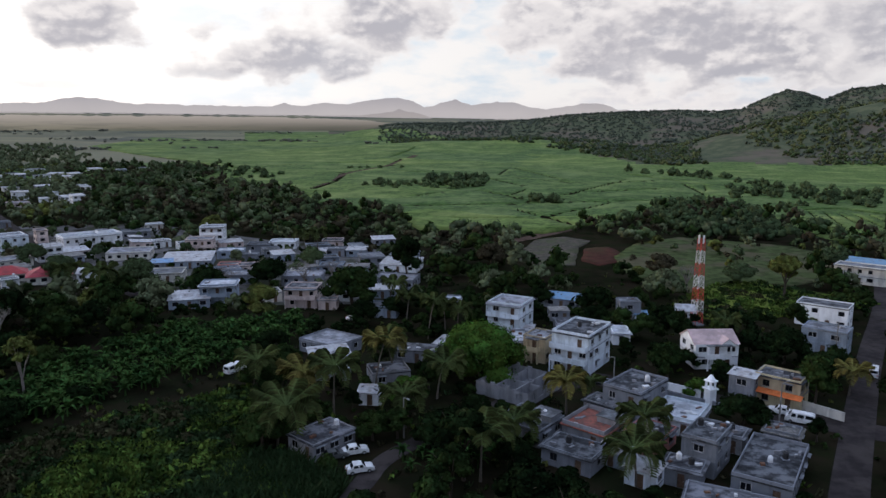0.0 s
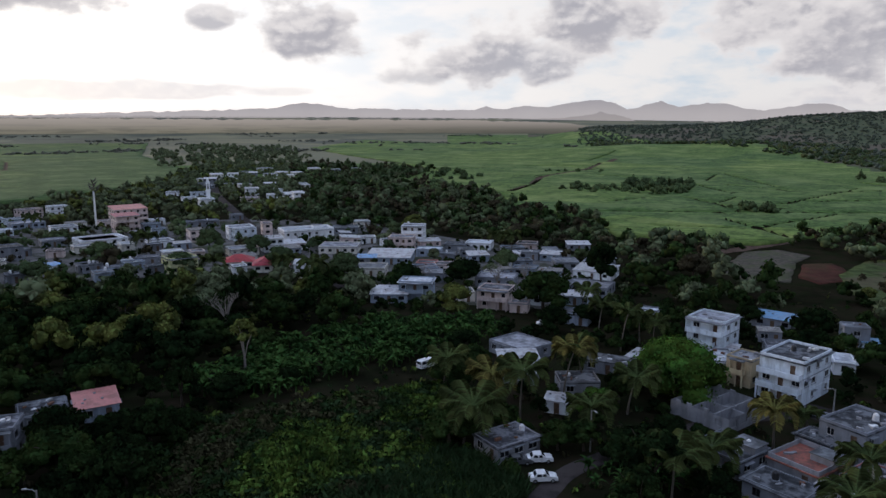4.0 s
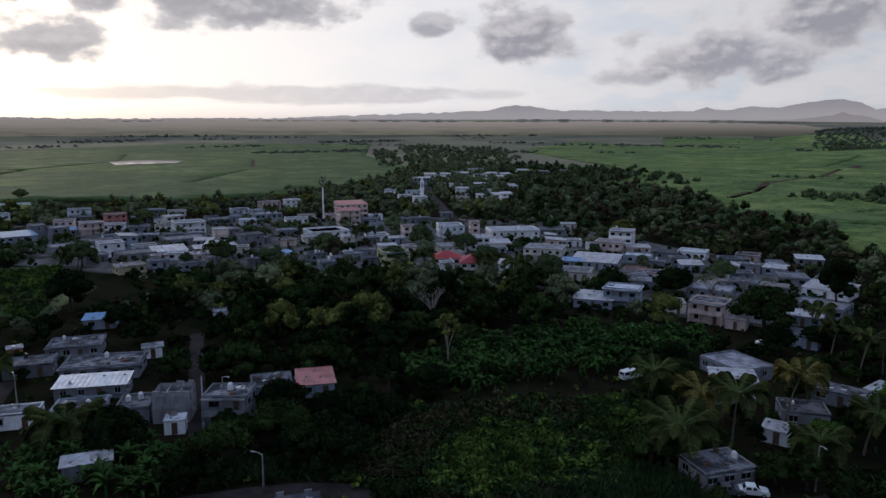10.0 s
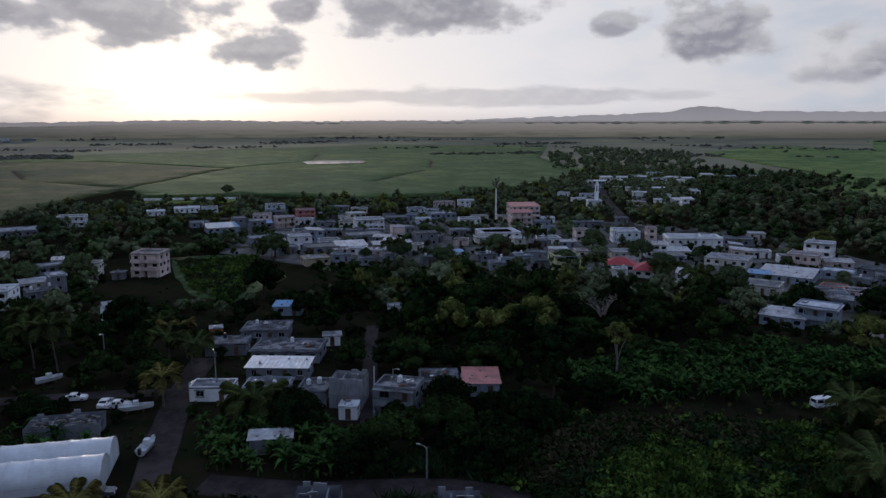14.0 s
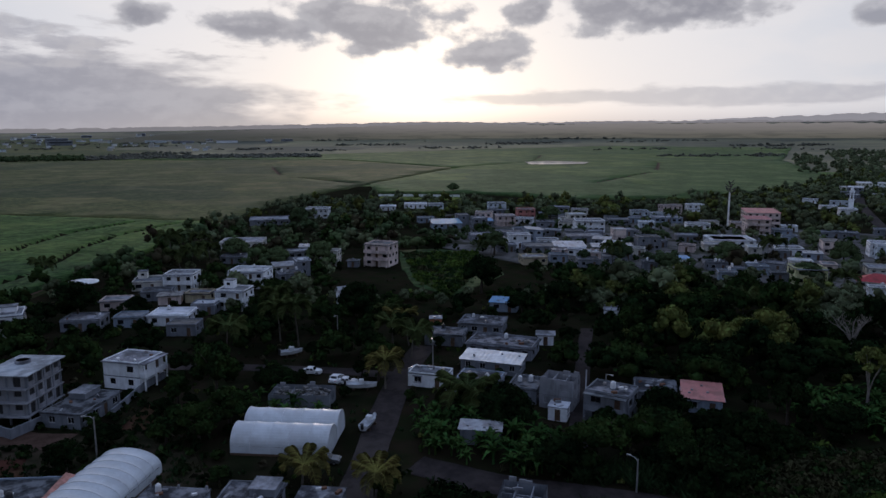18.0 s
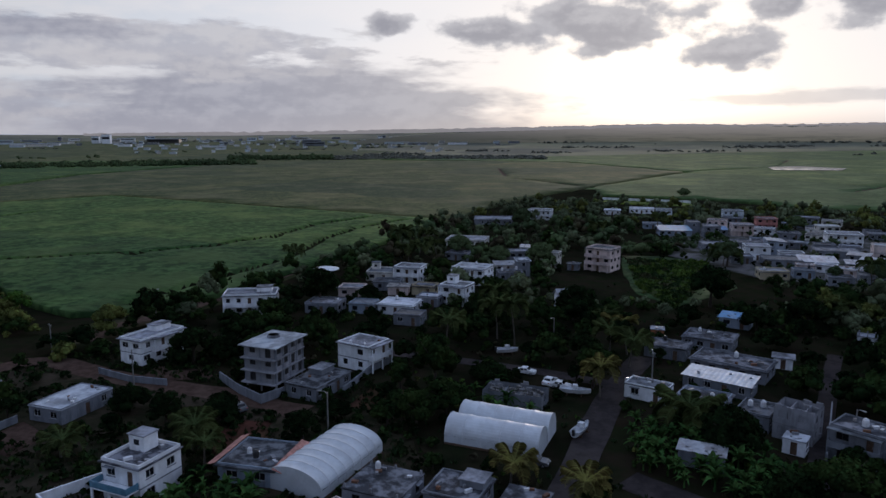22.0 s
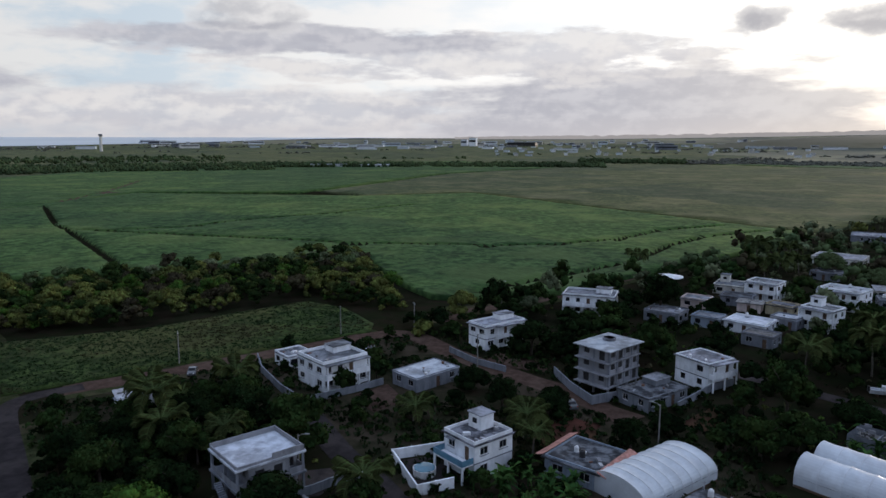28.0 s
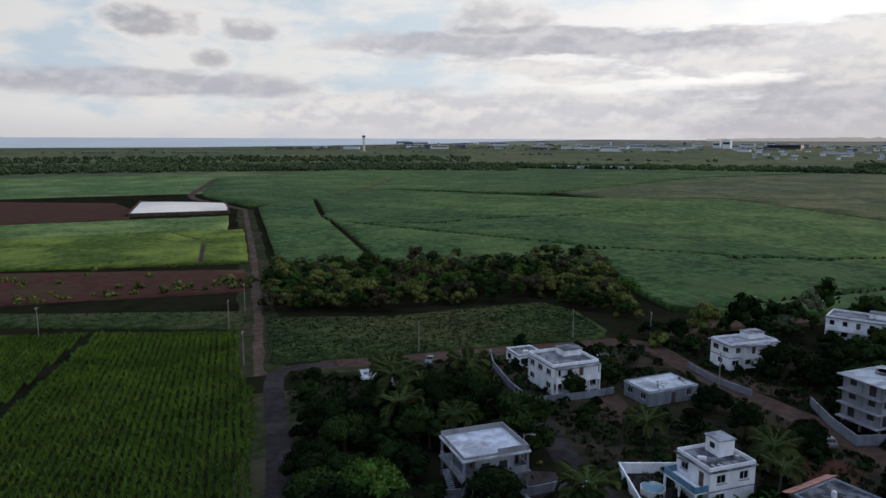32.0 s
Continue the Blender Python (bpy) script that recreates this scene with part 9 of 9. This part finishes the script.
# ---- far woods, hedges and hill forest
CLUMP = [crown_arrays(random.Random(f"clump{k}"), 5.2, 7.4, 34, .75, 6, .85, .1, ring=6, lev=3) for k in range(5)]
BLOB = [crown_arrays(random.Random(f"blob{k}"), 6.0, 7.0, 5, 1.2, 3, .85, .12, ring=5, lev=3) for k in range(5)]
woods = Stuff()


def belt(az0, az1, r0, r1, n, size, seed, mat=None):
    rng = random.Random(seed)
    for _ in range(n):
        a, r = rng.uniform(az0, az1), math.sqrt(rng.uniform(r0 * r0, r1 * r1))
        h = heading(a, 0)
        x, y = h.x * r, h.y * r
        # the farthest belts take the colour with haze painted in
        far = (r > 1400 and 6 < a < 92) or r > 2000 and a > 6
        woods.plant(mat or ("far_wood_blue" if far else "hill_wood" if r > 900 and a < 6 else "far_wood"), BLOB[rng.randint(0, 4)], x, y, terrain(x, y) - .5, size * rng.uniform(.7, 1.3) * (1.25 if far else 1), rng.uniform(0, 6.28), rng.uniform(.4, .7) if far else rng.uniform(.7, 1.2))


def grove(poly, n, size, seed, mat="far_wood"):
    def put(x, y, rng):
        woods.plant(mat, CLUMP[rng.randint(0, 4)], x, y, terrain(x, y) - .3, size * rng.uniform(.7, 1.25), rng.uniform(0, 6.28), rng.uniform(.8, 1.2))
    fill(poly, n, put, seed)


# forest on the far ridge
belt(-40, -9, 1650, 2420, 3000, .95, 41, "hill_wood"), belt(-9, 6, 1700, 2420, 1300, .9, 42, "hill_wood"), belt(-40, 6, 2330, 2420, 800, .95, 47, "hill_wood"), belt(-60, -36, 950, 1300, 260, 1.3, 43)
# the nearer spur: copses with scrubby clearings between them
rng = random.Random(48)
for i in range(4200):
    a, r = rng.uniform(-42, -15), rng.uniform(960, 1560)
    h = heading(a, 0)
    x, y = h.x * r, h.y * r
    if noise.noise((x * .0065, y * .0065, 2)) + .4 * noise.noise((x * .02, y * .02, 6)) > .12 and r < 1450:
        continue
    woods.plant(rng.choice(("spur_wood", "spur_wood", "hill_wood", "far_wood")), BLOB[rng.randint(0, 4)], x, y, terrain(x, y) - .5, rng.uniform(.5, 1.15), rng.uniform(0, 6.28), rng.uniform(.8, 1.2))
# wooded rise behind the eastern cane
for i in range(1900):
    a = rng.uniform(-19, 5)
    r0 = 930 + max(0.0, (a + 17) * 34)
    r = rng.uniform(r0, r0 + 330 - max(0.0, a + 6) * 14)
    h = heading(a, 0)
    x, y = h.x * r, h.y * r
    if noise.noise((a * .5, r * .012, 4)) > .28:
        continue
    woods.plant(rng.choice(("far_wood", "spur_wood", "far_wood", "hill_wood")), BLOB[rng.randint(0, 4)], x, y, terrain(x, y) - .5, rng.uniform(.6, 1.2), rng.uniform(0, 6.28), rng.uniform(.8, 1.2))
# groves in the eastern cane
grove([(-25, 561), (1, 544), (27, 573), (32, 640), (-25, 660)], 90, 1.0, 50), grove([(-75, 560), (-40, 545), (-30, 590), (-70, 610)], 26, .8, 51), grove([(52, 452), (66, 448), (66, 470), (52, 470)], 8, 1.0, 52)
grove([(99, 365), (124, 433), (156, 459), (168, 422), (162, 355), (141, 311), (122, 311), (107, 335)], 170, .95, 53), grove([(30, 470), (70, 440), (90, 455), (50, 490)], 14, .5, 54)
grove([(-249, 800), (-225, 690), (-190, 640), (-150, 660), (-205, 760)], 60, 1.0, 56), grove([(-120, 800), (-60, 790), (-60, 830), (-120, 830)], 9, .7, 57)
# woods round the far hamlet
grove([(-958, 1178), (-1072, 1480), (-791, 1440), (-524, 1018), (-443, 802), (-566, 774), (-561, 706)], 900, 1.25, 58, "leaf_hazy"), grove([(-418, 525), (-295, 699), (-240, 640), (-131, 556), (-114, 440), (-191, 420), (-285, 456), (-350, 450)], 150, .9, 59, "leaf_hazy")
# dark thickets at the foot of the spur
grove([(217, 561), (274, 577), (314, 517), (258, 424), (223, 453), (189, 477)], 120, .9, 64), grove([(186, 789), (240, 762), (270, 634), (242, 567), (214, 681), (179, 735)], 90, .9, 65), grove([(150, 430), (200, 400), (240, 420), (190, 460)], 20, .7, 66)
# copses and hedges drawn out over the plain
rng = random.Random(60)
for i in range(17000):
    a = rng.uniform(6, 176)
    r = rng.uniform(1450, 2650 if a < 92 else 3600)
    h = heading(a, 0)
    x, y = h.x * r, h.y * r
    if noise.noise((a * .11, r * .0070, 3)) + .2 * noise.noise((a * .7, r * .03, 8)) < .36 + .05 * math.sin(a * .4):
        continue
    if a > 110 and r > between(SHORE, a) - 250:
        continue
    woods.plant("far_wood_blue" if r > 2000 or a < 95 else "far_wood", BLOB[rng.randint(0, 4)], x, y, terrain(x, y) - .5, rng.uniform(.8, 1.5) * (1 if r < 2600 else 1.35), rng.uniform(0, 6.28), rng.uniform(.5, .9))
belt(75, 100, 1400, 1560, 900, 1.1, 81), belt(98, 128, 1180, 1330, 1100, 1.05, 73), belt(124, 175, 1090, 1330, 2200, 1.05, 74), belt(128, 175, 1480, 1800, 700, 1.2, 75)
grove([(-150, -290), (-92, -287), (-60, -300), (-70, -240), (-120, -232), (-150, -232)], 20, .35, 79, "leaf_olive")
belt(140, 163, 238, 252, 60, .35, 80, "leaf_olive")
woods.done("far_woods", "distant woods and hedgerows with haze in their colours", "woods")


# ---------------------------------------------------------------- far town beyond the cane
def far_block(az, r, w, d, h, mat, seed):
    q = heading(az, 0)
    x, y = q.x * r, q.y * r
    z = terrain(x, y)
    t = thing("building", x, y, z, az + seed % 40 - 20, "pale low building in the far town", "building", "far town")
    part("wall", shared(("fb", w, d, h, mat), lambda: Geo().box(-w / 2, -d / 2, -2, w / 2, d / 2, h).mesh("wall", mat)), t)
    part("roof", shared(("fr", w, d, h), lambda: Geo().box(-w / 2 - 1, -d / 2 - 1, h, w / 2 + 1, d / 2 + 1, h + 1.2).mesh("roof", "roof_pale")), t)
    if h > 8:
        part("window_band", shared(("fw", w, d, h), lambda: Geo().box(-w / 2 * .9, -d / 2 - .3, h * .5, w / 2 * .9, -d / 2 + .1, h * .75).mesh("window_band", "glass")), t)


rng = random.Random(77)
for i in range(120):
    a = rng.uniform(94, 134) if i < 85 else rng.uniform(76, 96)
    far_block(round(a, 1), rng.uniform(2450, 3700), rng.choice((14, 22, 40, 70)), rng.choice((12, 20)), rng.choice((5, 7, 9, 14)), rng.choice(("white", "white", "cement", "cream", "bluewhite")), i)
for i in range(70):
    far_block(round(rng.uniform(83, 108), 1), rng.uniform(1850, 3000), rng.choice((9, 12, 16)), rng.choice((8, 10)), rng.choice((4, 5, 6)), rng.choice(("white", "white", "cream", "bluewhite")), i)
far_block(108.5, 3000, 30, 24, 34, "white", 3), far_block(109.2, 3050, 26, 22, 26, "white", 4), far_block(104.6, 3000, 120, 40, 16, "frame_dark", 5), far_block(117.5, 2900, 190, 30, 7, "white", 6), far_block(113, 2800, 150, 30, 6, "white", 7)
far_block(119.9, 1215, 66, 26, 4, "white", 20), far_block(116.5, 1205, 64, 24, 3.5, "white", 20), far_block(137.5, 2700, 60, 24, 8, "white", 9), far_block(140, 2750, 50, 24, 8, "white", 12)
t = thing("control_tower", -1666, -1757, 6, 0, "slim pale tower with a dark cabin on top", "tower")
part("shaft", Geo().tube([(0, 0, -2), (0, 0, 46)], [4.4, 3.8], 8).mesh("shaft", "cream"), t)
part("cabin", Geo().tube([(0, 0, 46), (0, 0, 49), (0, 0, 53)], [4.6, 6.0, 5.4], 8).mesh("cabin", "roof_grey"), t)
